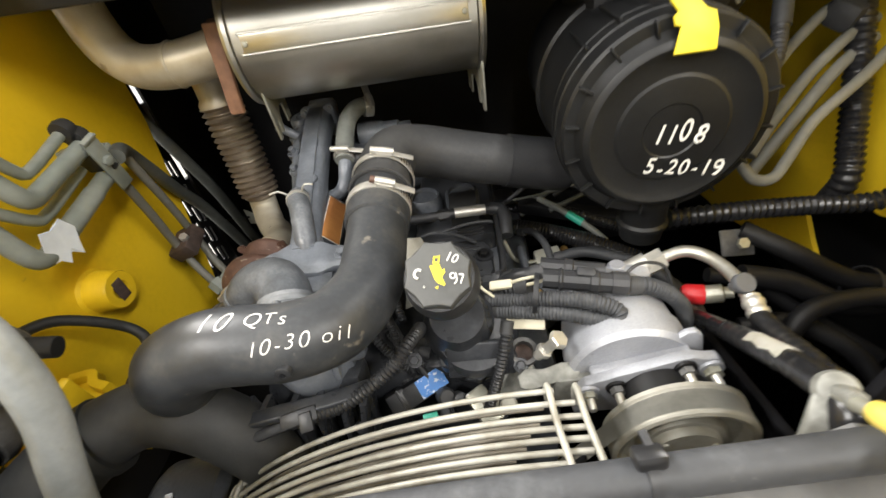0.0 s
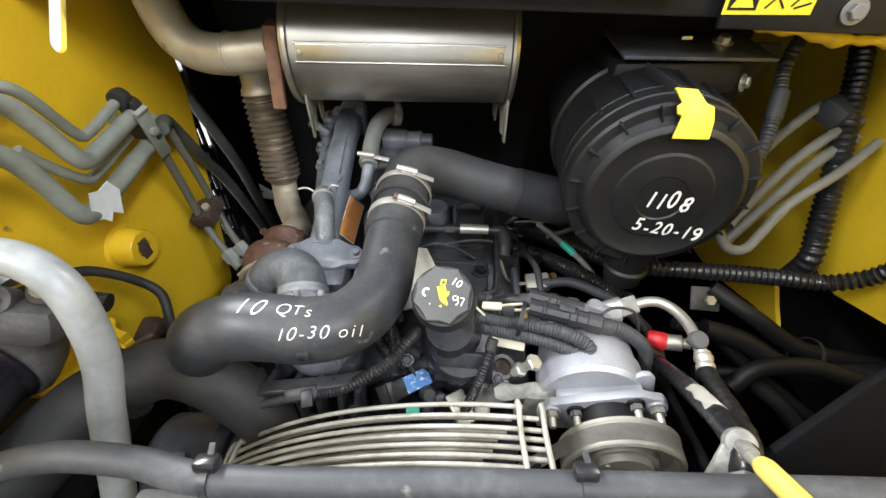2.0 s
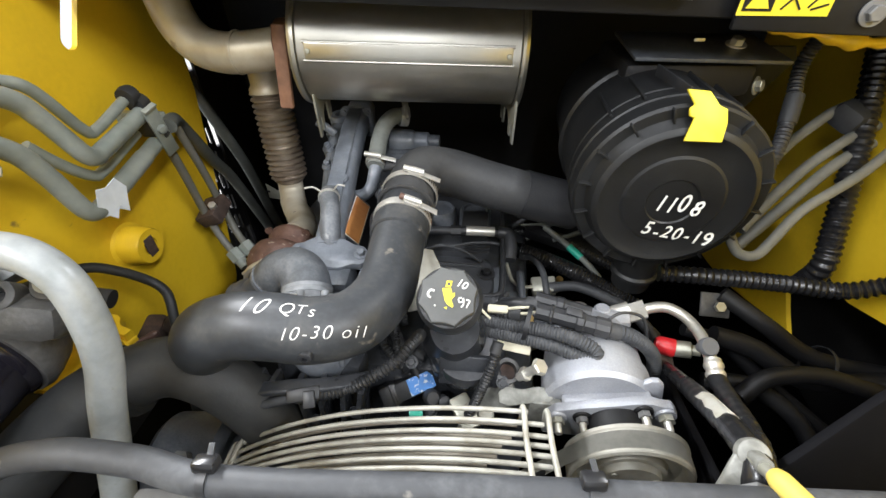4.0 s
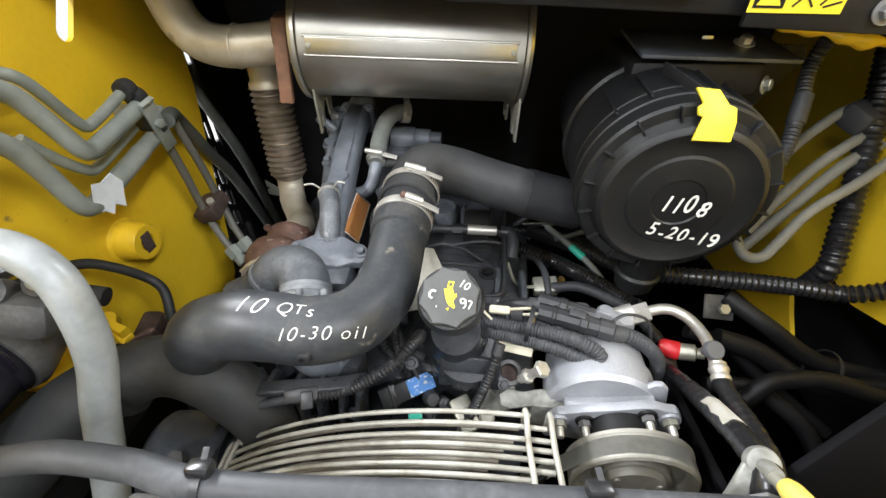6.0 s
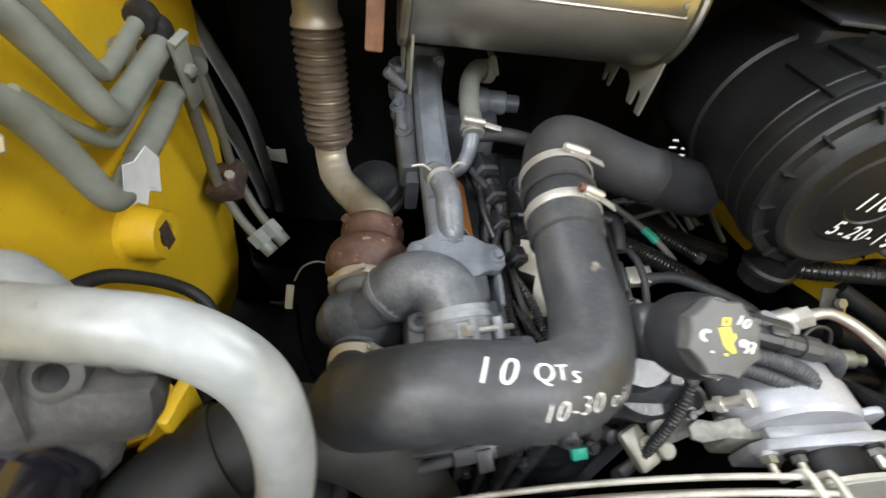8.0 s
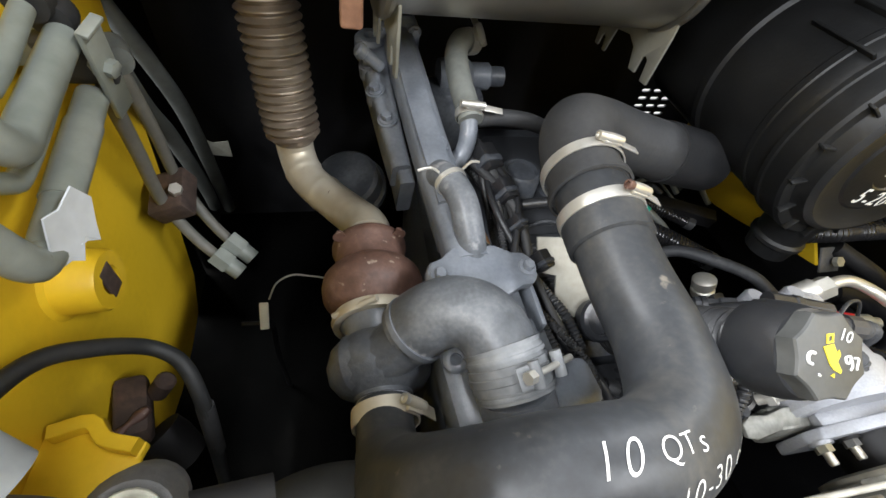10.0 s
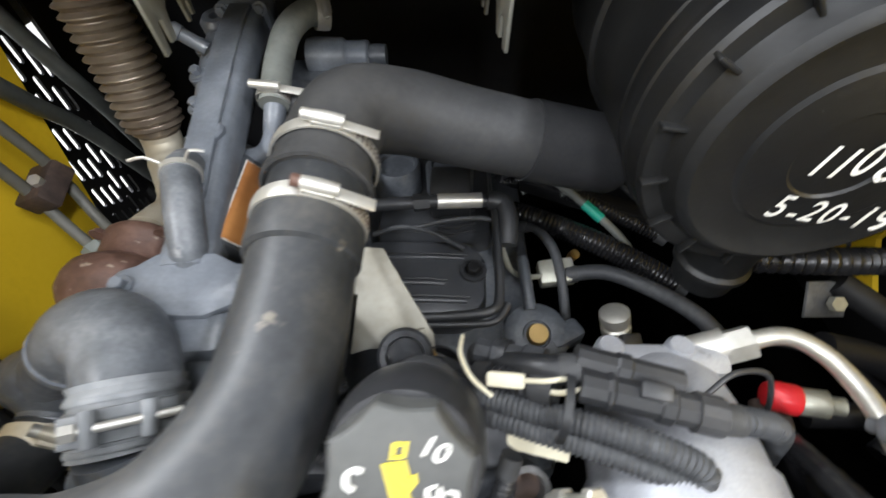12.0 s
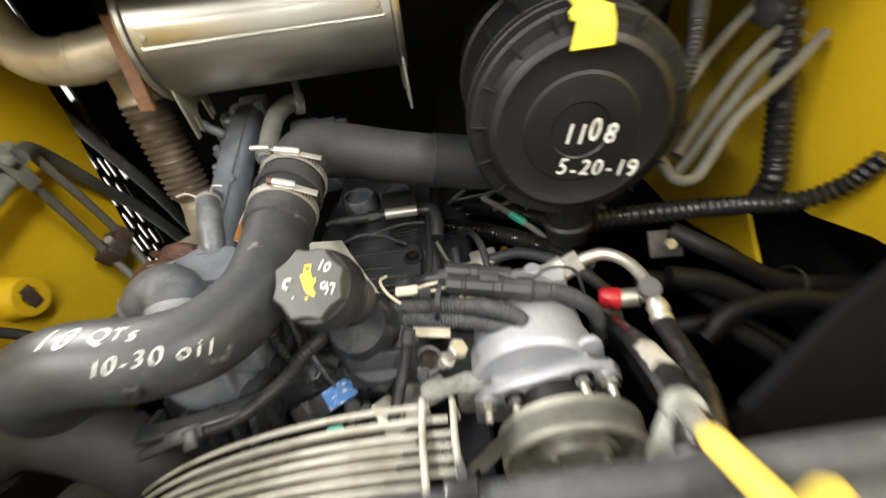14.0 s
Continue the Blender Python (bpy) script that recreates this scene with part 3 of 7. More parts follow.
def turbo():
    t = thing("turbocharger", "turbocharger with rust-brown turbine and dark compressor housing", "turbocharger")
    ax = Vector((0.015, -0.80, -0.045)).normalized()
    o = Vector((-0.365, 0.566, 1.286))
    part("outlet_cup", lathe([(0.027, -0.002), (0.043, -0.002), (0.0455, 0.002), (0.0455, 0.010), (0.0425, 0.014), (0.0415, 0.036), (0.027, 0.036)], o, ax, 40), RUST, t)
    part("weld_crust", sweep([frame_of(o, ax) @ Vector((0.0365 * math.cos(a), 0.0365 * math.sin(a), -0.002)) for a in (0.32 * k for k in range(20))], lambda q, L: 0.0030 + 0.0014 * math.sin(q * 260) * math.sin(q * 97), 8), STRAPRUST, t, "crusty pale weld bead")
    for k in range(4):
        a = math.pi / 4 + k * math.pi / 2
        m = frame_of(o, ax)
        hex_bolt(t, m @ Vector((0.049 * math.cos(a), 0.049 * math.sin(a), 0.012)), -ax, 0.005, 0.006, RUST)
    part("turbine_housing", lathe([(0.03, 0.028), (0.0405, 0.03), (0.0415, 0.038), (0.050, 0.044), (0.0565, 0.052), (0.0585, 0.063), (0.057, 0.076), (0.051, 0.086), (0.043, 0.094), (0.04, 0.105), (0, 0.105)], o, ax, 40), RUST, t, "rust-brown cast iron housing")
    part("volute", sweep([o + ax * 0.07 + Vector((0.04, 0, -0.05)), o + ax * 0.07 + Vector((0.075, 0, -0.06)), o + ax * 0.06 + Vector((0.12, 0.02, -0.07))], 0.028, 20), RUST, t)
    part("band", lathe([(0.04, 0.100), (0.047, 0.100), (0.049, 0.106), (0.047, 0.112), (0.04, 0.112)], o, ax, 40, closed=True), TARNISH, t, "pale steel vee band")
    part("band_bolt", sweep([o + ax * 0.108 + Vector((-0.045, 0, 0.020)), o + ax * 0.108 + Vector((0.0, -0.005, 0.056))], 0.0035, 10), TARNISH, t)
    part("bearing_housing", lathe([(0.040, 0.110), (0.034, 0.120), (0.034, 0.13), (0.043, 0.14), (0, 0.14)], o, ax, 32), CASTGREY, t)
    prof = [(0, 0.135), (0.044, 0.135), (0.051, 0.143), (0.0545, 0.157), (0.0525, 0.171), (0.044, 0.182), (0.033, 0.187), (0.029, 0.190), (0.029, 0.194), (0, 0.194)]
    part("compressor_housing", lathe(prof, o, ax, 48), DARKCAST, t, "dark grey cast housing")
    part("outlet_scroll", sweep([o + ax * 0.16 + Vector((-0.03, 0, 0.015)), o + ax * 0.16 + Vector((0.005, 0.0, 0.03)), (-0.330, 0.413, 1.330)], 0.028, 24), DARKCAST, t)
    part("inlet_neck", lathe([(0.020, 0.188), (0.0270, 0.186), (0.0270, 0.204), (0.020, 0.204)], o, ax, 36, closed=True), ALU, t, "pale machined inlet neck")
    part("paint_dab", lathe([(0, 0.002), (0.004, 0.0015), (0.0055, 0)], (-0.358, 0.402, 1.3275), (0, -0.25, 0.96), 10), WHITE, t, "white paint dab")
    return o + ax * 0.200, ax


TURBO_IN, TURBO_AX = turbo()
DUCT_LINE = [(-0.133, 0.535, 1.416), (-0.133, 0.475, 1.407), (-0.1315, 0.41, 1.396), (-0.1325, 0.345, 1.394), (-0.154, 0.288, 1.402), (-0.193, 0.2625, 1.411), (-0.230, 0.258, 1.417), (-0.272, 0.257, 1.416), (-0.318, 0.260, 1.395), (-0.349, 0.274, 1.352), (-0.361, 0.303, 1.309), (-0.3625, 0.340, 1.284), tuple(TURBO_IN)]


def intake_pipe():
    t = thing("intake_pipe", "dusty black plastic intake duct with white marker writing", "duct")

    def r(s, total):
        return 0.0388 - 0.0010 * math.exp(-(((s - 0.31) / 0.11) ** 2)) - 0.0115 * min(1, max(0, (s - total + 0.125) / 0.075))

    duct = part("duct", sweep(DUCT_LINE, r, 48, 0.004), DUCT, t)
    part("cuff", lathe([(0.039, -0.012), (0.0425, -0.011), (0.0430, 0.0), (0.0425, 0.02), (0.039, 0.022)], (-0.133, 0.47, 1.406), (0, -1, -0.17), 44, closed=True), DUCT, t)
    part("vent_plug", lathe([(0.0075, 0), (0.0075, 0.006), (0.006, 0.007), (0.003, 0.007), (0.003, 0.003), (0, 0.003)], (-0.186, 0.2265, 1.414), (0.02, -1, 0.12), 20), PLASTIC, t)
    return duct


INTAKE = intake_pipe()
hose_clamp("hose_clamp", TURBO_IN + TURBO_AX * 0.011, TURBO_AX + Vector((0, 0, 0.10)), 0.0312, (0.75, 0, 0.65), 0.017, "pale dusty hose clamp on the turbocharger inlet", metal=TARNISH)


def intake_hose():
    t = thing("intake_hose", "matt black rubber elbow hose to the air cleaner", "hose")
    part("hose", sweep([(-0.133, 0.515, 1.413), (-0.131, 0.565, 1.421), (-0.117, 0.608, 1.427), (-0.075, 0.634, 1.412), (-0.01, 0.644, 1.388), (0.07, 0.652, 1.363), (0.16, 0.662, 1.337)], 0.0415, 44), RUBBER, t)
    part("cuff_ring", lathe([(0.0425, -0.004), (0.0455, -0.003), (0.0455, 0.003), (0.0425, 0.004)], (-0.133, 0.517, 1.413), (0, -1, -0.12), 44, closed=True), RUBBER, t)
    # Darker stretch of hose: the air cleaner's shadow, made as a slightly wider tube.
    part("shaded_end", sweep([(0.055, 0.6505, 1.3675), (0.155, 0.6615, 1.3385)], 0.0440, 44), PLASTIC, t, "darker hose end holding the shadow of the air cleaner")
    hose_clamp("hose_clamp", (-0.132, 0.546, 1.417), (0, -1, -0.12), 0.0440, (0.25, -0.25, 0.9))
    hose_clamp("hose_clamp", (-0.133, 0.484, 1.4085), (0, -1, -0.17), 0.0425, (0.40, -0.25, 0.9), 0.013, "worm-drive hose clamp with a rusted screw", RUST)


intake_hose()
AC = Vector((0.250, 0.0, 1.454))


def air_cleaner():
    t = thing("air_cleaner", "round black plastic air cleaner with yellow latch and white marking", "air cleaner")
    o, ax = Vector((AC.x, 0.50, AC.z)), Vector((0, 1, 0))
    part("lid", lathe([(0, 0.004), (0.034, 0.004), (0.036, 0.002), (0.066, 0.003), (0.070, 0.005), (0.090, 0.004), (0.098, 0.001), (0.101, 0.0), (0.104, 0.001), (0.109, 0.005), (0.112, 0.014), (0.116, 0.020), (0.129, 0.020), (0.1325, 0.024), (0.133, 0.050), (0.135, 0.052), (0.135, 0.058), (0.128, 0.062), (0, 0.062)], o, ax, 96), CLEANER, t, "black moulded lid with stepped rings", 22)
    prof = [(0.118, 0.055), (0.127, 0.062), (0.130, 0.070), (0.130, 0.085), (0.1315, 0.087), (0.1315, 0.095), (0.130, 0.097), (0.130, 0.125), (0.130, 0.136), (0.129, 0.20), (0.134, 0.204), (0.134, 0.215), (0.128, 0.22), (0.124, 0.36), (0.10, 0.39), (0, 0.39)]
    part("body", lathe(prof, o, ax, 96), CLEANER, t, "dusty ribbed black body", 22)
    for k in range(16):
        a = 2 * math.pi * (k + 0.35) / 16
        m = Matrix.Translation(o) @ Matrix.Rotation(a, 4, "Y") @ pose(0, 0.0175, 0.1215, 0, 0, 0)
        part("rim_rib", block((0.0030, 0.010, 0.019), m, 0.0008), CLEANER, t)
    for k in (-2.2, -1.2, 0.6, 1.6):
        m = Matrix.Translation(o) @ Matrix.Rotation(0.35 * k, 4, "Y") @ pose(0, 0.11, 0.1315, 0, 0, 0)
        part("body_rib", block((0.004, 0.09, 0.010), m, 0.001), CLEANER, t)
    outline = [(-0.024, 0), (0.022, -0.001), (0.026, 0.022), (0.0245, 0.039), (0.015, 0.043), (0.002, 0.060), (-0.026, 0.062), (-0.015, 0.044), (-0.021, 0.040), (-0.020, 0.030), (-0.014, 0.028)]
    m = Matrix.Translation((AC.x + 0.004, 0.494, AC.z + 0.095)) @ pose(0, 0, 0, 60, 0, 3)
    part("latch", plate(outline, 0.005, m, 0.0015), YELLOW_PLASTIC, t, "bright yellow latch tab")
    part("latch_guide", block((0.003, 0.10, 0.02), pose(AC.x - 0.014, 0.60, AC.z + 0.134, 0, 0, 8), 0.001), PLASTIC, t)
    part("vacuator", lathe([(0.042, 0), (0.040, 0.012), (0.035, 0.02), (0.034, 0.050), (0.038, 0.054), (0.038, 0.060), (0.034, 0.063), (0.031, 0.085), (0, 0.085)], (AC.x + 0.004, 0.555, AC.z - 0.114), (0, -0.03, -1), 40), CLEANER, t, "black rubber dust valve")
    b = thing("air_cleaner_bracket", "black steel mounting bracket over the air cleaner", "bracket")
    part("saddle", block((0.20, 0.16, 0.05), pose(0.285, 0.76, 1.565, 0, 0, 4), 0.010), BLACK, b)
    part("top_plate", block((0.23, 0.13, 0.006), pose(0.310, 0.735, 1.602, 4, 1, 3), 0.002), DARKCAST, b)
    hex_bolt(b, (0.366, 0.735, 1.606), (0, -0.2, 1), 0.010, 0.009, ZINC)
    hex_bolt(b, (0.402, 0.70, 1.555), (0.6, -0.6, 0.2), 0.009, 0.008, BRACKET)
    part("slot_edge", block((0.016, 0.003, 0.005), pose(0.295, 0.70, 1.620, 0, 0, 4), 0.001), ZINC, b, "bright worn edge")
    part("side_arm", plate([(0, 0), (0.11, 0), (0.12, -0.02), (0.06, -0.12), (0.03, -0.12)], 0.006, Matrix.Translation((0.36, 0.76, 1.60)) @ XZY, 0.001), BLACK, b)
    return t


air_cleaner()


def octagon(r, share, a):
    """The radius at angle a of an eight-cornered grip with hollow sides."""
    return r * (1 - share * 0.125 * abs(math.sin(4 * (a - 0.3))) ** 0.85)


def oil_cap():
    t = thing("oil_filler", "grey-black octagonal oil filler cap with yellow oil-can symbol", "oil cap")
    o, ax = Vector((-0.045, 0.329, 1.4035)), Vector((0.005, -0.60, 0.80)).normalized()
    cap = part("skirt", lathe([(0.026, -0.012), (0.0380, -0.008), (0.0398, -0.001), (0.0400, 0.008), (0.0392, 0.018), (0.0374, 0.028), (0.0347, 0.036), (0, 0.037)], o, ax, 56), PLASTIC, t, "smooth black domed skirt")
    bm = bmesh.new()
    m = frame_of(o, ax)
    rows = []
    for h, r, wave in ((0.030, 0.0340, 0.0), (0.036, 0.0350, 0.8), (0.045, 0.0353, 1.0), (0.0487, 0.0346, 1.0), (0.0503, 0.0332, 1.0), (0.0506, 0.0300, 0.6), (0.0506, 0.0, 0)):
        if r:
            rows.append([bm.verts.new(m @ Vector((octagon(r, wave, a) * math.cos(a), octagon(r, wave, a) * math.sin(a), h))) for a in (2 * math.pi * k / 64 for k in range(64))])
        else:
            rows.append([bm.verts.new(m @ Vector((0, 0, h)))])
    for a, b in zip(rows, rows[1:]):
        for k in range(64):
            n = (k + 1) % 64
            bm.faces.new((a[k], a[n], b[n], b[k]) if len(b) > 1 else (a[k], a[n], b[0]))
    part("grip", bm, CAPFACE, t, "dusty grey-black fluted grip", 24)
    part("neck", sweep([o - ax * 0.002, o - ax * 0.04, o - ax * 0.075], lambda s, L: 0.0290 + 0.0018 * math.sin(s * 900), 36, 0.0012), PLASTIC, t, "threaded black neck")
    return o + ax * 0.0506, ax


CAP_O, CAP_AX = oil_cap()


def intake_side():
    t = thing("charge_elbow", "dusty dark grey rubber elbow from the turbocharger", "pipe elbow")
    part("elbow", sweep([(-0.334, 0.417, 1.322), (-0.318, 0.420, 1.341), (-0.295, 0.419, 1.354), (-0.271, 0.406, 1.359), (-0.256, 0.381, 1.352), (-0.247, 0.345, 1.333)], 0.0342, 36, 0.004), ELBOW, t)
    part("hose_cuff", sweep([(-0.2555, 0.380, 1.3515), (-0.2510, 0.362, 1.343), (-0.2465, 0.342, 1.331)], lambda s, L: 0.0358 + 0.0008 * math.cos(s * 700), 36, 0.0022), CUFF, t, "dusty pale rubber cuff")
    part("end_collar", lathe([(0.029, -0.004), (0.0362, -0.003), (0.0362, 0.003), (0.029, 0.004)], (-0.328, 0.418, 1.329), (0.6, 0.1, 0.75), 36, closed=True), CASTGREY, t)
    b = thing("band_clamp", "wide dusty steel T-bolt band clamp round a grey elbow", "hose clamp", "hose clamps")
    o, ax = Vector((-0.2500, 0.358, 1.3405)), Vector((0.2, -0.86, -0.48)).normalized()
    part("band", lathe([(0.0362, -0.011), (0.0374, -0.0105), (0.0374, -0.004), (0.0384, -0.003), (0.0384, 0.003), (0.0374, 0.004), (0.0374, 0.0105), (0.0362, 0.011)], o, ax, 44, closed=True), CUFF, b)
    d = Vector((0.45, -0.25, 0.85))
    d = (d - ax * d.dot(ax)).normalized()
    side = ax.cross(d)
    for off, r in ((-0.016, 0.0052), (0.016, 0.0052)):
        q = o + d * 0.0425 + side * off
        part("trunnion", sweep([q - ax * 0.011, q + ax * 0.011], r, 16), CUFF, b)
    q = o + d * 0.0435
    part("bolt", sweep([q - side * 0.034, q + side * 0.026], 0.0030, 12), ZINC, b, "plated clamp bolt")
    part("nut", lathe([(0, 0), (0.0058, 0), (0.0058, 0.008), (0, 0.008)], q + side * 0.021, side, 6), ZINC, b, angle=25)
    for off in (-0.023, 0.0235):
        m3 = Matrix.Translation(o + d * 0.039 + side * off) @ Matrix((side, ax, d)).transposed().to_4x4() @ pose(0, 0, 0, 0, 22 if off > 0 else -22, 0)
        part("band_loop", block((0.018, 0.019, 0.0022), m3, 0.0008), CUFF, b)
    for h in (-0.0165, 0.0150):
        part("hose_lip", lathe([(0.0335, -0.002), (0.0368, -0.0018), (0.0372, 0), (0.0368, 0.0018), (0.0335, 0.002)], o + ax * h, ax, 40, closed=True), CUFF, b)
    e = thing("intake_manifold", "dusty blue-grey cast intake manifold on the engine", "manifold")
    part("neck", sweep([(-0.2475, 0.346, 1.333), (-0.241, 0.331, 1.313), (-0.233, 0.328, 1.294), (-0.230, 0.340, 1.268)], lambda s, L: 0.0345 + 0.009 * min(1, s / L) ** 1.4, 36), CASTGREY, e, "flared cast neck")
    # Darker tone than the deck: shade on the lower front put into the colour.
    part("body", block((0.118, 0.098, 0.13), pose(-0.246, 0.374, 1.215, 6, 0, 8), 0.016), ELBOW, e)
    part("top_deck", block((0.125, 0.105, 0.050), pose(-0.246, 0.372, 1.292, 8, 2, 8), 0.012), CASTGREY, e)
    part("shoulder", block((0.09, 0.05, 0.05), pose(-0.205, 0.345, 1.308, 12, 8, 14), 0.012), CASTGREY, e)
    part("body_rib", block((0.008, 0.09, 0.05), pose(-0.200, 0.352, 1.302, 0, 6, 10), 0.003), CASTGREY, e)
    part("boss_ring", lathe([(0.006, 0), (0.013, 0), (0.013, 0.006), (0.010, 0.008), (0.006, 0.008)], (-0.293, 0.385, 1.320), (-0.1, -0.3, 0.9), 20, closed=True), CASTGREY, e)
    part("boss_web", block((0.045, 0.05, 0.09), pose(-0.287, 0.385, 1.262, 12, 0, 10), 0.012), CASTGREY, e)
    bone = [(-0.062, -0.012), (-0.055, -0.020), (-0.042, -0.022), (-0.030, -0.027), (0.020, -0.029), (0.040, -0.020), (0.052, -0.020), (0.061, -0.011), (0.061, 0.010), (0.052, 0.019), (0.038, 0.021), (0.020, 0.031), (-0.028, 0.032), (-0.044, 0.020), (-0.057, 0.016), (-0.062, 0.006)]
    mf = pose(-0.252, 0.466, 1.346, 12, 5, 6)
    part("top_flange", plate(bone, 0.017, mf, 0.004), CASTGREY, e)
    for q in (-0.050, 0.050):
        hex_bolt(e, mf @ Vector((q, 0, 0.0085)), mf.to_3x3() @ Vector((0, 0, 1)), 0.0065, 0.007, CASTGREY)
    part("riser", block((0.062, 0.065, 0.2), pose(-0.242, 0.448, 1.240, 4, 0, 4), 0.012), CASTGREY, e)
    part("side_rib", block((0.006, 0.085, 0.16), pose(-0.205, 0.45, 1.255, 0, 6, 0), 0.002), CASTGREY, e)
    c = thing("coolant_pipe", "dusty blue-grey cast pipe running back along the engine", "pipe")
    spine = [(-0.262, 0.485, 1.338), (-0.270, 0.55, 1.348), (-0.284, 0.66, 1.371), (-0.298, 0.80, 1.400), (-0.304, 0.885, 1.409)]
    part("tube", beam(spine, lambda k: 0.046, 0.048, corner=0.6), CASTGREY, c)
    part("top_web", beam([(q[0] - 0.004, q[1], q[2] + 0.0255) for q in spine[1:]], 0.030, 0.006, corner=0.5), CASTGREY, c, "raised flat rib")
    part("cast_boss", lathe([(0.018, -0.014), (0.0165, 0.0), (0.014, 0.002), (0, 0.002)], (-0.281, 0.635, 1.391), (-0.05, -0.15, 1), 24), CASTGREY, c)
    part("rear_flange", block((0.070, 0.018, 0.074), pose(-0.306, 0.872, 1.402, 10, 0, 0), 0.010), CASTGREY, c)
    for q in ((-0.332, 0.858, 1.428), (-0.280, 0.858, 1.430)):
        hex_bolt(c, q, (0, -1, 0.15), 0.006, 0.006, CASTGREY)
    part("rear_boss", lathe([(0.030, 0), (0.030, 0.04), (0.024, 0.05), (0, 0.052)], (-0.302, 0.88, 1.392), (0, 0.3, 0.95), 28), CASTGREY, c)
    part("rear_knob", lathe([(0.0085, 0), (0.0085, 0.03), (0.010, 0.031), (0.010, 0.040), (0.007, 0.043), (0, 0.043)], (-0.335, 0.79, 1.408), (-0.75, -0.1, 0.65), 14), CASTGREY, c)
    m = thing("side_casting", "dusty blue-grey bolted casting beside the coolant pipe", "casting")
    part("body", beam([(-0.318, 0.655, 1.325), (-0.328, 0.72, 1.347), (-0.338, 0.80, 1.372), (-0.343, 0.865, 1.388)], lambda k: 0.026 + 0.014 * k, 0.050, corner=0.6), CASTGREY, m)
    part("rib", beam([(-0.312, 0.64, 1.30), (-0.322, 0.74, 1.328), (-0.330, 0.86, 1.352)], 0.020, 0.07, corner=0.4), CASTGREY, m)
    part("end_lug", lathe([(0, 0), (0.022, 0), (0.022, 0.028), (0.017, 0.034), (0.008, 0.034), (0.007, 0.026), (0, 0.026)], (-0.347, 0.868, 1.388), (0, -0.2, 1), 24), CASTGREY, m)
    for p in ((-0.352, 0.815, 1.400), (-0.332, 0.715, 1.374), (-0.345, 0.765, 1.388)):
        part("bolt_boss", lathe([(0.0155, -0.02), (0.0135, 0), (0, 0)], p, (-0.2, -0.3, 1), 18), CASTGREY, m)
        hex_bolt(m, p, (-0.2, -0.3, 1), 0.0070, 0.008, CASTGREY)
    n = thing("rear_housing", "dark round cast housing low behind the side casting", "casting")
    part("shell", lathe([(0, 0), (0.052, 0), (0.058, 0.006), (0.060, 0.03), (0.066, 0.034), (0.066, 0.044), (0, 0.044)], (-0.395, 0.80, 1.205), (0.25, 0.3, -0.9), 36), DARKCAST, n)
    part("rim_bolt", lathe([(0, 0), (0.007, 0), (0.007, 0.007), (0, 0.008)], (-0.440, 0.775, 1.185), (-0.25, -0.3, 0.9), 6), GREYSTEEL, n, angle=25)
    s = thing("bypass_hose", "grey bypass hose with a spring clip", "hose")
    part("hose", sweep([(-0.284, 0.585, 1.386), (-0.276, 0.562, 1.394), (-0.266, 0.535, 1.388), (-0.260, 0.505, 1.365), (-0.258, 0.492, 1.348)], 0.0165, 24, 0.003), ELBOW, s)
    part("spring_clip", lathe([(0.0165, -0.003), (0.0183, -0.003), (0.0183, 0.003), (0.0165, 0.003)], (-0.2755, 0.561, 1.394), (0.3, -0.9, -0.1), 28, closed=True), ZINC, s)
    part("clip_ear", sweep([(-0.290, 0.562, 1.406), (-0.300, 0.560, 1.414), (-0.314, 0.558, 1.412)], 0.0016, 8), ZINC, s)
    part("clip_ear", sweep([(-0.264, 0.562, 1.410), (-0.256, 0.562, 1.420), (-0.246, 0.566, 1.416)], 0.0016, 8), ZINC, s)
    h = thing("heater_hose", "grey-green bent hose with bright screw clamps", "hose")
    part("hose", sweep([(-0.190, 0.850, 1.422), (-0.212, 0.838, 1.431), (-0.228, 0.80, 1.426), (-0.230, 0.75, 1.412), (-0.226, 0.70, 1.397), (-0.225, 0.685, 1.391)], 0.0165, 24, 0.004), GREYHOSE, h)
    part("spigot", sweep([(-0.226, 0.70, 1.395), (-0.227, 0.680, 1.378), (-0.233, 0.668, 1.355), (-0.250, 0.660, 1.340), (-0.285, 0.66, 1.335)], 0.0120, 20, 0.004), CASTGREY, h)
    hose_clamp("hose_clamp", (-0.226, 0.694, 1.395), (-0.05, -0.8, -0.4), 0.0170, (0.1, -0.5, 0.9), 0.011, "bright screw clamp on a grey hose")
    hose_clamp("hose_clamp", (-0.197, 0.846, 1.426), (0.8, 0.4, -0.2), 0.0172, (0.5, -0.5, 0.8), 0.017, "small screw clamp on a grey hose")
    w = thing("water_pump", "dusty grey pump housing behind the hose", "pump")
    part("housing", lathe([(0, 0), (0.026, 0), (0.028, 0.01), (0.026, 0.05), (0.022, 0.055), (0.022, 0.085), (0.019, 0.088), (0, 0.088)], (-0.235, 0.872, 1.358), (1, 0.02, 0.0), 28), CASTGREY, w)
    part("outlet", lathe([(0, 0.084), (0.016, 0.084), (0.017, 0.10), (0.016, 0.112), (0, 0.112)], (-0.235, 0.872, 1.358), (1, 0.02, 0), 20), DARKCAST, w)
    part("base", block((0.12, 0.07, 0.12), pose(-0.22, 0.86, 1.29), 0.015), DARKCAST, w)
    b = thing("control_box", "dark grey box with a brown-orange label", "control box")
    m2 = Matrix.Translation((-0.241, 0.585, 1.340)) @ pose(0, 0, 0, 2, 50, 6)
    part("body", block((0.05, 0.13, 0.05), m2 @ pose(0, 0, -0.026), 0.006), DARKCAST, b)
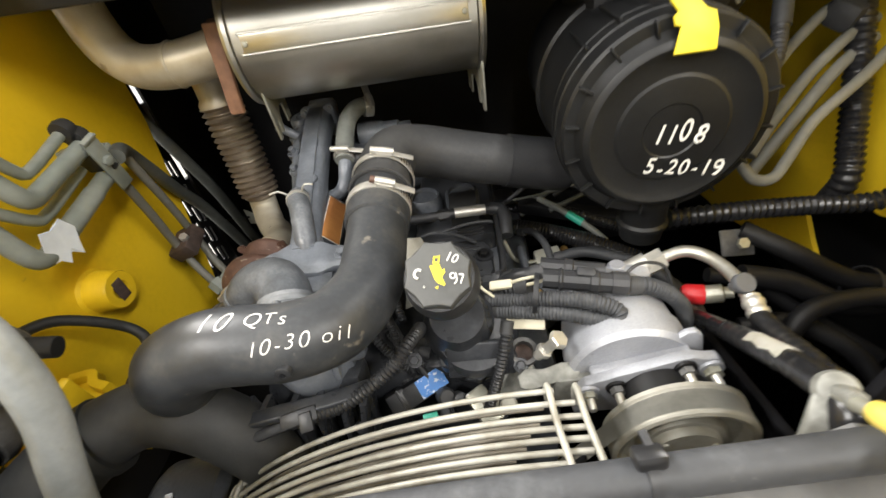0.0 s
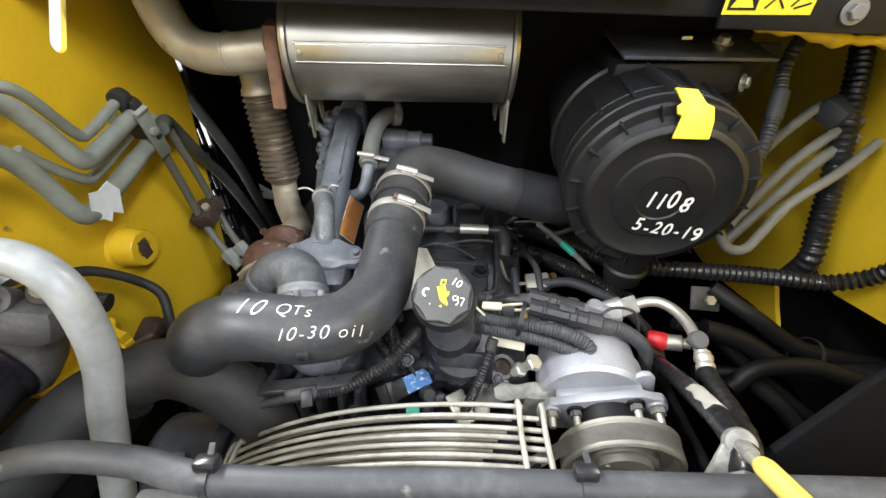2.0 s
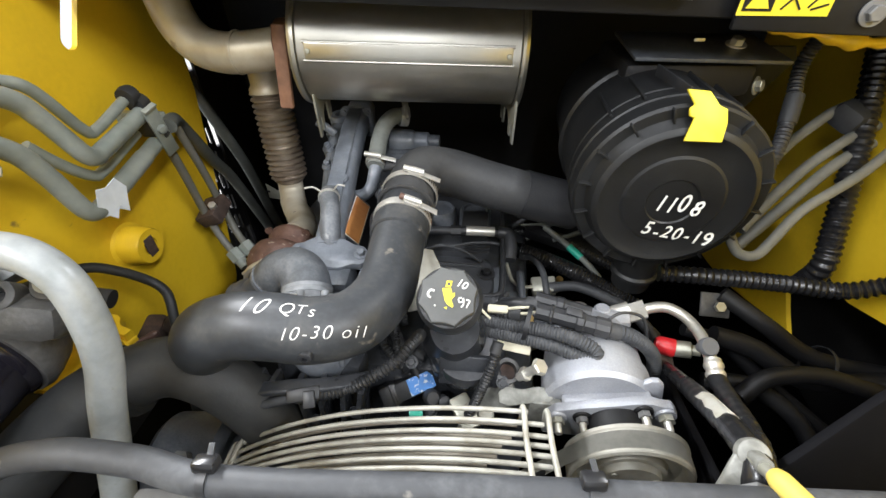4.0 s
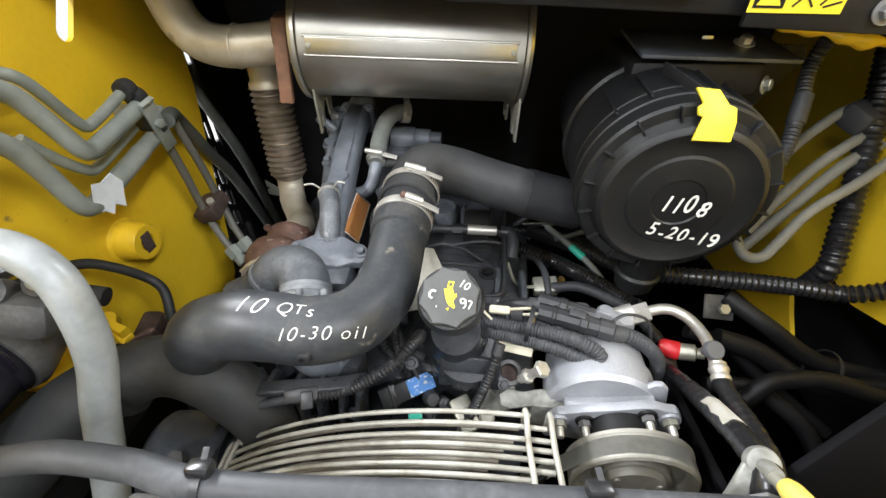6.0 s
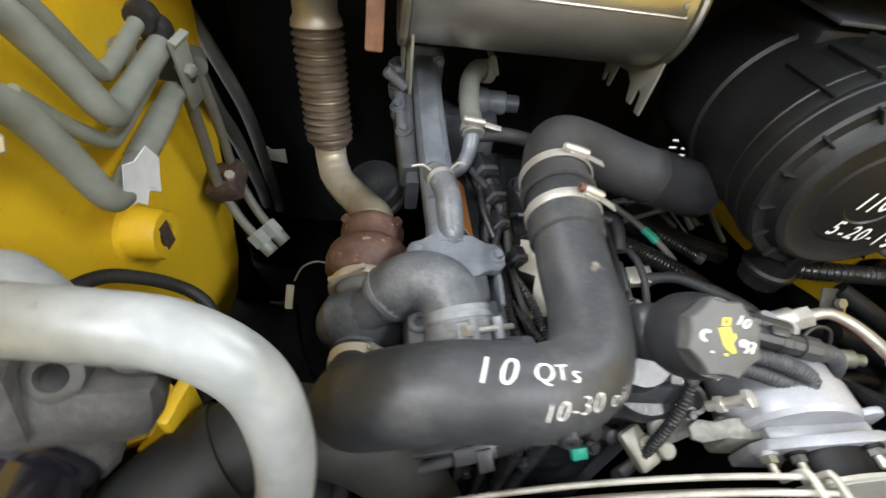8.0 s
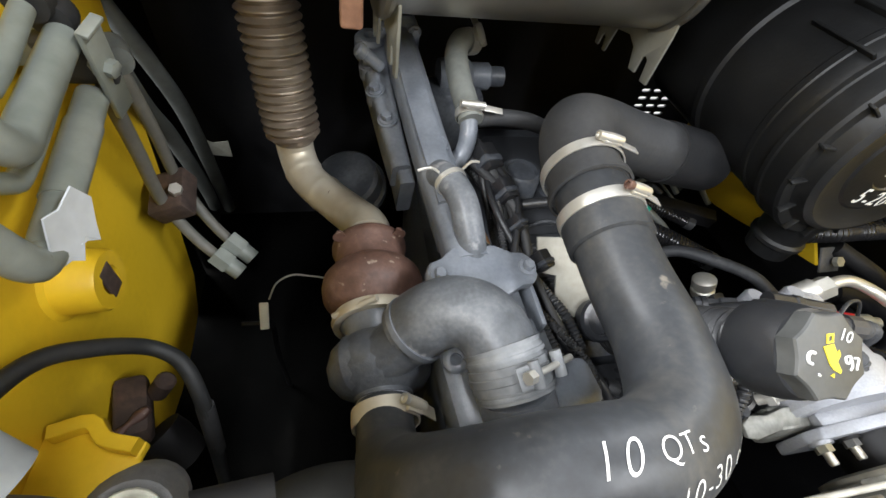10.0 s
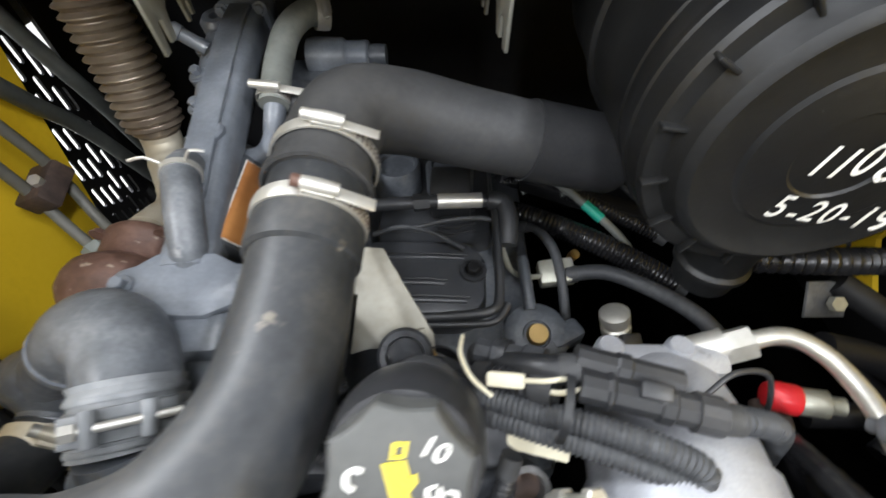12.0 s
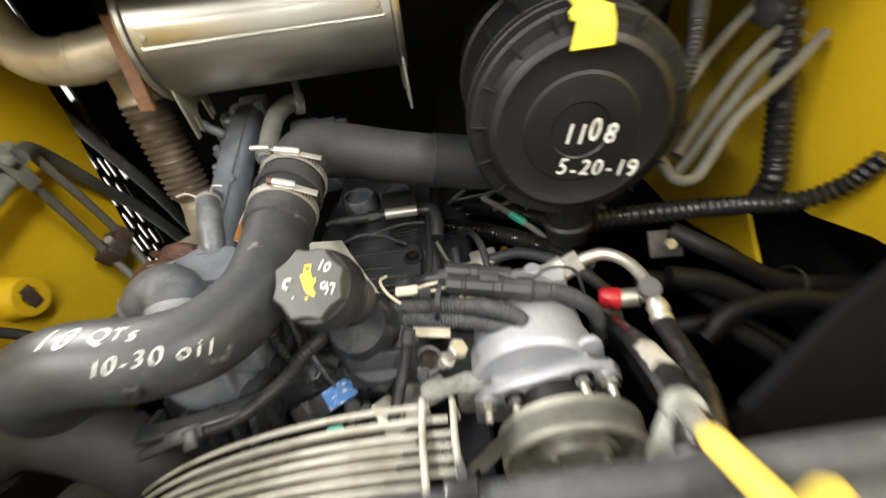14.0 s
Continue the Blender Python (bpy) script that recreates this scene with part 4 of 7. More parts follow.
    part("label", block((0.032, 0.112, 0.001), m2 @ pose(0.002, -0.004, 0.0006), 0), ORANGE, b, "brown-orange printed label")
    part("label_edge", block((0.0345, 0.1145, 0.0006), m2 @ pose(0.002, -0.004, 0.0002), 0), WHITE, b, "pale label border")
    k = thing("vent_hose", "dark rubber hose behind the intake elbow", "hose")
    part("hose", sweep([(-0.212, 0.70, 1.385), (-0.18, 0.70, 1.388), (-0.14, 0.70, 1.383), (-0.10, 0.72, 1.36)], 0.0115, 18), RUBBER, k)


intake_side()


def conduit(name, points, r, label, mat=None, pitch=0.005, depth=0.0008, category="cable", group="", sides=14):
    t = thing(name, label, category, group)
    part("conduit", sweep(points, corrugated(r, pitch, depth) if pitch else r, sides, pitch / 4 if pitch else 0.004), mat or PLASTIC, t)
    if r > 0.006:
        for a, b in ((points[0], points[1]), (points[-1], points[-2])):
            d = (Vector(b) - Vector(a)).normalized()
            part("tape_wrap", sweep([Vector(a), Vector(a) + d * 0.016], r + 0.0016, sides), RUBBER, t, "black tape wrap")
    return t


def engine():
    t = thing("engine_block", "dark grey painted diesel engine block", "engine")
    part("block", block((0.36, 0.62, 0.42), pose(-0.08, 0.69, 0.90), 0.02), DARKCAST, t)
    part("head", block((0.24, 0.56, 0.08), pose(-0.08, 0.71, 1.145), 0.015), DARKCAST, t)
    part("front_cover", block((0.30, 0.07, 0.34), pose(-0.13, 0.375, 1.07), 0.03), TIMING, t)
    part("timing_case", lathe([(0, 0), (0.045, 0), (0.052, 0.008), (0.054, 0.05), (0.048, 0.06), (0, 0.06)], (-0.022, 0.380, 1.232), (0, -0.45, 1), 40), TIMING, t)
    part("case_step", lathe([(0.040, 0), (0.054, 0), (0.056, 0.004), (0.056, 0.010), (0.054, 0.014), (0.040, 0.014)], (-0.022, 0.374, 1.246), (0, -0.45, 1), 44, closed=True), TIMING, t)
    for k in range(5):
        a = -0.9 + 0.45 * k
        q = Vector((-0.022 + 0.052 * math.sin(a), 0.364 - 0.046 * math.cos(a), 1.268 - 0.012 * math.cos(a)))
        part("case_lug", lathe([(0.0095, -0.03), (0.0095, -0.002), (0.007, 0), (0, 0)], q, (0, -0.45, 1), 16), TIMING, t)
    part("case_rib", block((0.084, 0.010, 0.046), pose(-0.018, 0.328, 1.270, -25, 0, 0), 0.003), TIMING, t)
    part("filler_tower", lathe([(0.052, 0), (0.045, 0.03), (0.038, 0.05), (0.034, 0.06), (0, 0.06)], (-0.041, 0.385, 1.272), (0.002, -0.5, 0.85), 36), TIMING, t)
    for x, y, z in ((-0.098, 0.322, 1.285), (0.030, 0.318, 1.262), (-0.07, 0.30, 1.20), (0.0, 0.30, 1.19)):
        hex_bolt(t, (x, y, z), (0, -0.6, 0.8), 0.006, 0.006, TIMING)
    part("pulley_cover", block((0.13, 0.05, 0.13), pose(-0.235, 0.322, 1.205, -14, 0, 0), 0.014), TIMING, t)
    part("cover_lip", beam([(-0.315, 0.262, 1.272), (-0.26, 0.268, 1.280), (-0.20, 0.276, 1.284), (-0.15, 0.288, 1.288)], 0.020, 0.010, corner=0.6), TIMING, t)
    for x, lean in ((-0.305, 0.012), (-0.282, 0.006), (-0.246, 0.004), (-0.215, 0.0), (-0.182, -0.004), (-0.158, -0.008)):
        part("cover_rib", beam([(x, 0.282, 1.280), (x + lean, 0.274, 1.225), (x + 2 * lean, 0.272, 1.14)], 0.008, 0.030, (0, 1, 0.1), 0.5), TIMING, t)
    for x, z in ((-0.294, 1.232), (-0.230, 1.205), (-0.170, 1.236)):
        hex_bolt(t, (x, 0.268, z), (0, -0.9, 0.3), 0.006, 0.006, TIMING)
    v = thing("valve_cover", "black ribbed plastic valve cover", "engine cover")
    outline = [(-0.135, 0.515), (-0.02, 0.515), (0.006, 0.522), (0.016, 0.545), (0.016, 0.605), (0.004, 0.628), (-0.02, 0.634), (-0.135, 0.634)]
    part("cover", plate(outline, 0.05, pose(0, 0, 1.200), 0.010), COVER, v)
    for y, x1 in ((0.535, -0.008), (0.560, -0.035), (0.600, -0.010)):
        part("pressed_rib", sweep([(-0.130, y, 1.2255), (-0.07, y + 0.001, 1.2265), (x1, y, 1.2255)], 0.0026, 8), COVER, v)
        part("pressed_rib", sweep([(-0.130, y + 0.007, 1.2255), (-0.07, y + 0.008, 1.2262), (x1 + 0.004, y + 0.006, 1.2255)], 0.0018, 8), PLASTIC, v)
    part("bolt_cup", lathe([(0.012, 0.0), (0.0165, 0.0), (0.0165, 0.005), (0.012, 0.005)], (0.001, 0.579, 1.2245), (0, 0, 1), 24, closed=True), PLASTIC, v)
    hex_bolt(v, (0.001, 0.579, 1.226), (0, 0, 1), 0.0085, 0.009, BLACK)
    part("rear_cover", block((0.16, 0.26, 0.05), pose(-0.05, 0.775, 1.200), 0.014), COVER, v)
    for k in range(4):
        part("cover_groove", sweep([(-0.045, 0.645 + 0.008 * k, 1.228), (-0.02, 0.640 + 0.011 * k, 1.230), (0.005, 0.648 + 0.013 * k, 1.228)], 0.0022, 8), PLASTIC, v)
    for x, y in ((-0.105, 0.735), (-0.03, 0.735)):
        part("injector_cap", lathe([(0.034, 0), (0.034, 0.05), (0.03, 0.056), (0.026, 0.056), (0.024, 0.05), (0, 0.05)], (x, y, 1.215), (0, 0, 1), 32), DARKCAST, v, "dark round injector housing")
    part("injector_block", block((0.055, 0.05, 0.07), pose(-0.028, 0.695, 1.245, 8, 0, 0), 0.006), PLASTIC, v)
    f = thing("fuel_rail", "black fuel rail with a bright plated section", "fuel rail")
    part("rail", sweep([(-0.135, 0.648, 1.272), (-0.02, 0.662, 1.268), (0.028, 0.667, 1.262)], 0.0085, 18), PLASTIC, f)
    part("plated_section", sweep([(-0.045, 0.659, 1.269), (0.012, 0.666, 1.265)], 0.0100, 18), ZINC, f, "bright plated tube")
    part("nut", lathe([(0, 0), (0.0115, 0), (0.0115, 0.02), (0, 0.02)], (-0.075, 0.655, 1.270), (1, 0.1, 0), 6), PLASTIC, f, angle=25)
    part("end_elbow", sweep([(0.020, 0.667, 1.264), (0.040, 0.664, 1.262), (0.046, 0.640, 1.255), (0.044, 0.61, 1.24)], 0.0125, 16), PLASTIC, f)
    part("return_pipe", sweep([(0.030, 0.660, 1.255), (0.031, 0.60, 1.243), (0.030, 0.54, 1.232), (0.020, 0.519, 1.231), (-0.02, 0.511, 1.232), (-0.06, 0.508, 1.232)], 0.0058, 14), PLASTIC, f)
    part("return_pipe", sweep([(-0.065, 0.502, 1.226), (0.0, 0.504, 1.226), (0.026, 0.510, 1.226), (0.040, 0.53, 1.228)], 0.0045, 14), PLASTIC, f)
    conduit("injector_lead", [(-0.075, 0.635, 1.245), (-0.03, 0.642, 1.252), (0.01, 0.648, 1.250), (0.04, 0.645, 1.245)], 0.0030, "thin dark grey wire over the valve cover", GREYRUBBER, 0)
    conduit("injector_lead", [(-0.128, 0.628, 1.240), (-0.09, 0.636, 1.246), (-0.05, 0.628, 1.242), (-0.01, 0.610, 1.232)], 0.0032, "spring-sheathed wire over the valve cover", GREYRUBBER, 0.0028, 0.0006)
    conduit("injector_lead", [(-0.15, 0.64, 1.275), (-0.138, 0.646, 1.275), (-0.12, 0.65, 1.273)], 0.0045, "ribbed wire sheath at the fuel rail", GREYRUBBER, 0.0035, 0.0008)


engine()


def alu_bracket():
    t = thing("stay_bracket", "bright plated sheet bracket bolted to the engine", "bracket")
    m = Matrix.Translation((-0.10, 0.543, 1.296)) @ pose(0, 0, 0, 42, 2, 0)
    outline = [(-0.050, 0.012), (0.002, 0.010), (0.020, -0.020), (0.058, -0.080), (0.062, -0.112), (0.040, -0.118), (0.020, -0.095), (-0.012, -0.098), (-0.030, -0.104), (-0.024, -0.040), (-0.050, -0.034)]
    part("sheet", plate(outline, 0.004, m, 0.001), PULLEY, t)
    part("fold", block((0.036, 0.05, 0.004), m @ pose(0.038, -0.100, -0.002, 22, 0, 18), 0.001), PULLEY, t)
    hex_bolt(t, m @ Vector((0.052, -0.108, 0.003)), (0.05, -0.6, 0.8), 0.008, 0.014, BRASS)
    g = thing("threaded_port", "dark round port with a stepped rim", "port")
    part("port", lathe([(0, -0.03), (0.028, -0.03), (0.029, -0.004), (0.026, 0.0), (0.020, 0.0), (0.018, -0.008), (0, -0.008)], (-0.072, 0.455, 1.245), (0.05, -0.5, 0.8), 36), TIMING, g)
    for k in range(4):
        part("thread_ring", lathe([(0.026, 0.006 * k), (0.0285, 0.006 * k + 0.001), (0.0285, 0.006 * k + 0.003), (0.026, 0.006 * k + 0.004)], (-0.043, 0.452, 1.205), (0.3, -0.2, 0.9), 32, closed=True), PLASTIC, g)


alu_bracket()


def fan_guard():
    t = thing("fan_guard", "plated bent-wire guard over the cooling fan", "fan guard")
    cx, cz, big = 0.05, 0.812, 0.54

    def arc(y, a0, a1, rad, r, mat=WIRE):
        pts = [(cx + rad * math.sin(a), y, cz + rad * math.cos(a)) for a in (a0 + (a1 - a0) * i / 36 for i in range(37))]
        part("wire", sweep(pts, r, 10), mat, t)

    for y, a1 in ((0.149, 0.0), (0.157, 0.0), (0.1665, 0.04), (0.177, 0.04), (0.187, 0.04), (0.197, 0.04), (0.210, 0.03), (0.223, 0.0)):
        arc(y, -0.82, a1, big, 0.0028)
    for y, rad, a1 in ((0.162, 0.524, -0.10), (0.172, 0.520, -0.08), (0.182, 0.518, -0.06), (0.192, 0.522, -0.05), (0.205, 0.514, -0.03), (0.216, 0.524, -0.02)):
        arc(y, -0.78, a1, rad, 0.0024, OLDWIRE)
    for x, z in ((0.046, 0.0), (0.072, -0.004)):
        part("cross_wire", sweep([(x, 0.228, 1.325 + z), (x - 0.002, 0.2265, 1.352 + z), (x - 0.001, 0.222, 1.358 + z), (x, 0.19, 1.360 + z), (x + 0.004, 0.150, 1.362 + z), (x + 0.004, 0.144, 1.356 + z), (x + 0.004, 0.143, 1.33 + z)], 0.0031, 12), WIRE, t)
    for a in (-0.80, -0.76):
        x, z = cx + big * math.sin(a), cz + big * math.cos(a)
        part("cross_wire", sweep([(x, 0.228, z - 0.02), (x, 0.226, z + 0.004), (x, 0.19, z + 0.006), (x, 0.147, z + 0.006), (x, 0.143, z - 0.02)], 0.0031, 12), WIRE, t)
    f = thing("cooling_fan", "dark plastic cooling fan under its guard", "fan")
    for k in range(7):
        a = 2 * math.pi * k / 7 + 0.2
        m = Matrix.Translation((-0.02, 0.19, 0.93)) @ Matrix.Rotation(a, 4, "Y") @ pose(0, 0, 0.19, 0, 0, 32)
        part("blade", block((0.10, 0.006, 0.26), m, 0.002), BLACK, f)
    part("hub", lathe([(0, 0), (0.07, 0), (0.075, 0.03), (0, 0.03)], (-0.02, 0.175, 0.93), (0, 1, 0), 28), BLACK, f)


fan_guard()


def compressor():
    t = thing("compressor", "cast aluminium air-conditioning compressor with grooved pulley", "compressor")
    c = Vector((0.158, 0.0, 1.252))
    part("body", lathe([(0, 0), (0.068, 0), (0.073, 0.006), (0.073, 0.040), (0.069, 0.046), (0.067, 0.080), (0.066, 0.085), (0.058, 0.120), (0.045, 0.136), (0, 0.138)], (c.x, 0.300, c.z), (0.02, 1, 0.0), 56), ALU, t, "sand-cast aluminium body")
    part("rear_head", block((0.125, 0.035, 0.085), pose(0.160, 0.432, 1.254, 0, 0, 0), 0.014), ALU, t)
    for x in (0.118, 0.180):
        part("bolt_lug", lathe([(0.014, 0), (0.013, 0.020), (0.010, 0.024), (0, 0.024)], (x, 0.440, 1.274), (0, 0.1, 1), 20), ALU, t)
    part("front_flange", plate([(-0.078, -0.04), (-0.076, 0.012), (-0.06, 0.024), (-0.04, 0.036), (0, 0.047), (0.04, 0.048), (0.054, 0.045), (0.064, 0.051), (0.074, 0.050), (0.080, 0.040), (0.078, -0.04)], 0.009, Matrix.Translation((0.160, 0.306, 1.250)) @ XZY @ pose(0, 0, 0, 0, 0, 14), 0.003), ALU, t, "pale machined flange")
    part("clutch_plate", plate([(-0.075, -0.03), (-0.074, 0.010), (-0.064, 0.026), (-0.040, 0.034), (-0.030, 0.038), (0, 0.047), (0.028, 0.057), (0.046, 0.060), (0.058, 0.056), (0.072, 0.055), (0.080, 0.044), (0.080, -0.03)], 0.013, Matrix.Translation((0.160, 0.280, 1.250)) @ XZY, 0.003), ALU, t, "pale cast clutch plate")
    part("spacer_web", block((0.11, 0.020, 0.05), pose(0.165, 0.292, 1.262, 0, -14, 0), 0.004), ALU, t)
    part("clutch_coil", lathe([(0, 0), (0.040, 0), (0.042, 0.004), (0.042, 0.04), (0, 0.04)], (0.176, 0.238, 1.254), (0, 1, 0), 40), BLACK, t, "black clutch coil")
    for x, z, r, end in ((0.100, 1.262, 0.0088, True), (0.130, 1.269, 0.0080, False), (0.199, 1.295, 0.0080, False), (0.226, 1.290, 0.0095, True)):
        part("bolt_shank", lathe([(0, 0), (0.0048, 0), (0.0048, 0.020), (0.004, 0.022), (0, 0.022)], (x, 0.273, z), (0, -1, 0), 14), ZINC, t)
        part("nut", lathe([(0.004, 0), (r, 0), (r, 0.010), (0.004, 0.010)], (x, 0.2735, z), (0, -1, 0), 6, closed=True), BRACKET if end else GREYSTEEL, t, angle=25)
        part("bolt_boss", lathe([(0, 0), (r + 0.004, 0), (r + 0.003, 0.004), (0, 0.004)], (x, 0.2745, z), (0, -1, 0), 20), ALU if end else BLACK, t)
    p = Vector((0.180, 0.206, 1.250))
    part("pulley", lathe([(0, 0.014), (0.022, 0.014), (0.024, 0.008), (0.042, 0.008), (0.045, 0.016), (0.060, 0.016), (0.063, 0.002), (0.068, 0.000), (0.071, 0.002), (0.072, 0.004), (0.072, 0.027), (0.0735, 0.029), (0.0735, 0.033), (0.062, 0.036), (0, 0.036)], p, (0, 1, 0), 80), PULLEY, t, "dull beige-grey steel pulley", 22)
    part("clutch_hub", lathe([(0, 0.003), (0.012, 0.003), (0.014, 0.000), (0.034, 0.000), (0.036, 0.004), (0.036, 0.010), (0, 0.010)], p, (0, 1, 0), 40), PULLEY, t)
    for k in range(3):
        a = 2.1 * k + 0.4
        part("rivet", lathe([(0, -0.002), (0.003, -0.002), (0.004, 0.0005), (0.004, 0.002)], p + Vector((0.028 * math.cos(a), 0, 0.028 * math.sin(a))), (0, 1, 0), 12), PULLEY, t)
    b = thing("drive_belt", "dusty grey ribbed drive belt round the pulley", "belt")
    bm, rings = bmesh.new(), []
    centre2, r1, r2 = Vector((-0.02, 0.0, 0.93)), 0.0722, 0.075
    pts = [(p.x + r1 * math.sin(a), p.z + r1 * math.cos(a)) for a in (radians(-62 + 6 * k) for k in range(31))]
    pts += [(centre2.x + r2 * math.sin(a), centre2.z + r2 * math.cos(a)) for a in (radians(118 + 6 * k) for k in range(31))]
    for x, z in pts:
        rings.append([bm.verts.new((x, p.y + 0.006, z)), bm.verts.new((x, p.y + 0.026, z))])
    for a, bb in zip(rings, [*rings[1:], rings[0]]):
        bm.faces.new((a[0], bb[0], bb[1], a[1]))
    bmesh.ops.solidify(bm, geom=bm.faces[:], thickness=-0.003)
    part("belt", bm, BELT, b)
    k = thing("tension_bolt", "plated hex bolt standing up from a cast bracket", "bolt")
    part("shank", sweep([(0.052, 0.325, 1.268), (0.074, 0.317, 1.305)], 0.0062, 16), ZINC, k)
    part("head", lathe([(0, 0), (0.0115, 0), (0.0115, 0.006), (0.010, 0.008), (0, 0.008)], (0.073, 0.3175, 1.303), (0.5, -0.2, 0.85), 6), ZINC, k, angle=25)
    part("nut", lathe([(0.005, 0), (0.010, 0), (0.010, 0.008), (0.005, 0.008)], (0.057, 0.323, 1.277), (0.5, -0.2, 0.85), 6, closed=True), ZINC, k, angle=25)
    a = thing("compressor_mount", "cast aluminium mounting bracket under the compressor", "bracket")
    foot = [(-0.044, -0.010), (-0.030, -0.016), (0.010, -0.013), (0.036, -0.015), (0.044, -0.004), (0.042, 0.010), (0.020, 0.013), (-0.006, 0.010), (-0.030, 0.016), (-0.044, 0.008)]
    part("foot", plate(foot, 0.007, pose(0.062, 0.303, 1.259, 25, -6, 6) @ Matrix.Diagonal((0.85, 0.8, 1, 1)), 0.002), MOUNT, a)
    part("web", plate([(-0.03, -0.02), (0.028, -0.026), (0.032, 0.004), (0.010, 0.022), (-0.012, 0.024), (-0.028, 0.010)], 0.012, pose(0.020, 0.318, 1.232, 48, -14, 22), 0.004), MOUNT, a)
    part("tube_boss", lathe([(0.0115, 0), (0.0165, 0), (0.0175, 0.04), (0.0125, 0.04)], (0.034, 0.348, 1.236), (0.05, -0.42, 0.9), 28, closed=True), ROUGHCAST, a)
    part("bore", lathe([(0, 0.024), (0.012, 0.024), (0.012, 0.01), (0, 0.01)], (0.034, 0.348, 1.236), (0.05, -0.42, 0.9), 24), RUSTDARK, a, "dark rusty bore")
    for q in ((-0.012, 0.297, 1.222), (0.010, 0.291, 1.221)):
        part("lug_boss", lathe([(0.012, -0.012), (0.0105, 0.004), (0.008, 0.006), (0, 0.006)], q, (0, -0.5, 0.85), 18), PULLEY, a)
    part("arm", block((0.03, 0.05, 0.016), pose(-0.02, 0.295, 1.215, 20, -10, 30), 0.005), BRACKET, a)
    part("side_arm", block((0.05, 0.03, 0.05), pose(0.09, 0.305, 1.236, 0, 0, 0), 0.008), MOUNT, a)


compressor()


def wiring():
    c = thing("wire_connector", "pair of black sealed plug connectors tied on the compressor", "connector")
    a, b = Vector((0.070, 0.388, 1.338)), Vector((0.160, 0.368, 1.334))
    d = (b - a).normalized()
    part("shell", sweep([a, b], lambda s, L: 0.0125 + (0.0018 if 0.020 < s < 0.024 or 0.055 < s < 0.066 else 0), 10, 0.002), PLASTIC, c, angle=25)
    part("shell", sweep([a + Vector((0.0, 0.020, 0.004)), b + Vector((-0.015, 0.022, 0.002))], lambda s, L: 0.0105 + (0.0015 if 0.03 < s < 0.04 else 0), 10, 0.002), PLASTIC, c, angle=25)
    m = Matrix.Translation(a.lerp(b, 0.55) + Vector((0, 0.002, 0.012))) @ pose(0, 0, 0, 20, 3, -12)
    part("latch", block((0.022, 0.012, 0.010), m, 0.002), PLASTIC, c)
    part("boot", lathe([(0, 0), (0.0145, 0), (0.0145, 0.018), (0.011, 0.02), (0, 0.02)], b - d * 0.012, d, 12), PLASTIC, c, angle=25)
    part("bare_wire", sweep([b, b + Vector((0.012, -0.001, -0.002))], 0.0018, 8), CREAM, c)
    t = thing("cable_tie", "black cable tie round the wiring", "cable tie", "cable ties")
    part("band", lathe([(0.027, -0.003), (0.0285, -0.003), (0.0285, 0.003), (0.027, 0.003)], (0.060, 0.380, 1.318), d, 24, closed=True), PLASTIC, t)
    label = "grey-black ribbed wiring conduit over the compressor"
    conduit("wire_conduit", [(0.165, 0.367, 1.332), (0.190, 0.366, 1.328), (0.220, 0.370, 1.305), (0.245, 0.375, 1.270), (0.255, 0.37, 1.22)], 0.0098, label, GREYRUBBER, 0.0045)
    conduit("wire_conduit", [(-0.01, 0.398, 1.300), (0.03, 0.380, 1.312), (0.075, 0.363, 1.326), (0.118, 0.346, 1.333), (0.143, 0.336, 1.327), (0.146, 0.330, 1.318), (0.130, 0.334, 1.312), (0.09, 0.348, 1.314), (0.04, 0.366, 1.305), (0.0, 0.385, 1.29)], 0.0092, label, GREYRUBBER, 0.0042)
    conduit("wire_conduit", [(0.0, 0.44, 1.28), (0.02, 0.42, 1.305), (0.045, 0.405, 1.328), (0.075, 0.400, 1.336)], 0.0110, "grey-black taped wiring loom", PLASTIC, 0)
    conduit("wire_conduit", [(0.0, 0.415, 1.29), (0.03, 0.398, 1.315), (0.055, 0.388, 1.326)], 0.0125, "grey-black ribbed wiring sleeve", PLASTIC, 0.006)
    conduit("white_wire", [(-0.015, 0.440, 1.315), (-0.017, 0.415, 1.330), (-0.008, 0.398, 1.324), (0.010, 0.387, 1.312), (0.020, 0.382, 1.305)], 0.0019, "thin cream wire curling beside the oil filler", CREAM, 0)
    conduit("white_wire", [(0.030, 0.394, 1.330), (0.045, 0.390, 1.338), (0.06, 0.392, 1.338), (0.072, 0.392, 1.340)], 0.0022, "thin cream wire into the plug", CREAM, 0)
    conduit("white_wire", [(0.040, 0.388, 1.330), (0.055, 0.382, 1.336), (0.070, 0.384, 1.338)], 0.0022, "thin cream wire into the plug", CREAM, 0)
    k = thing("wire_splice", "cream plastic wire splice", "splice")
    part("splice", block((0.030, 0.012, 0.010), pose(0.018, 0.396, 1.326, 30, -8, -8), 0.003), CREAM, k)
    k = thing("wire_tag", "cream plastic strip tag on the wiring", "tag")
    part("tag", block((0.048, 0.015, 0.004), pose(0.043, 0.358, 1.292, 45, -6, -14), 0.0015), CREAM, k)
    conduit("thin_cable", [(0.165, 0.385, 1.326), (0.19, 0.40, 1.333), (0.222, 0.405, 1.322), (0.232, 0.395, 1.30), (0.235, 0.385, 1.275)], 0.0022, "thin black cable over the compressor", PLASTIC, 0)
    k = thing("sensor_plug", "grey-black sealed plug at the engine loom", "connector")
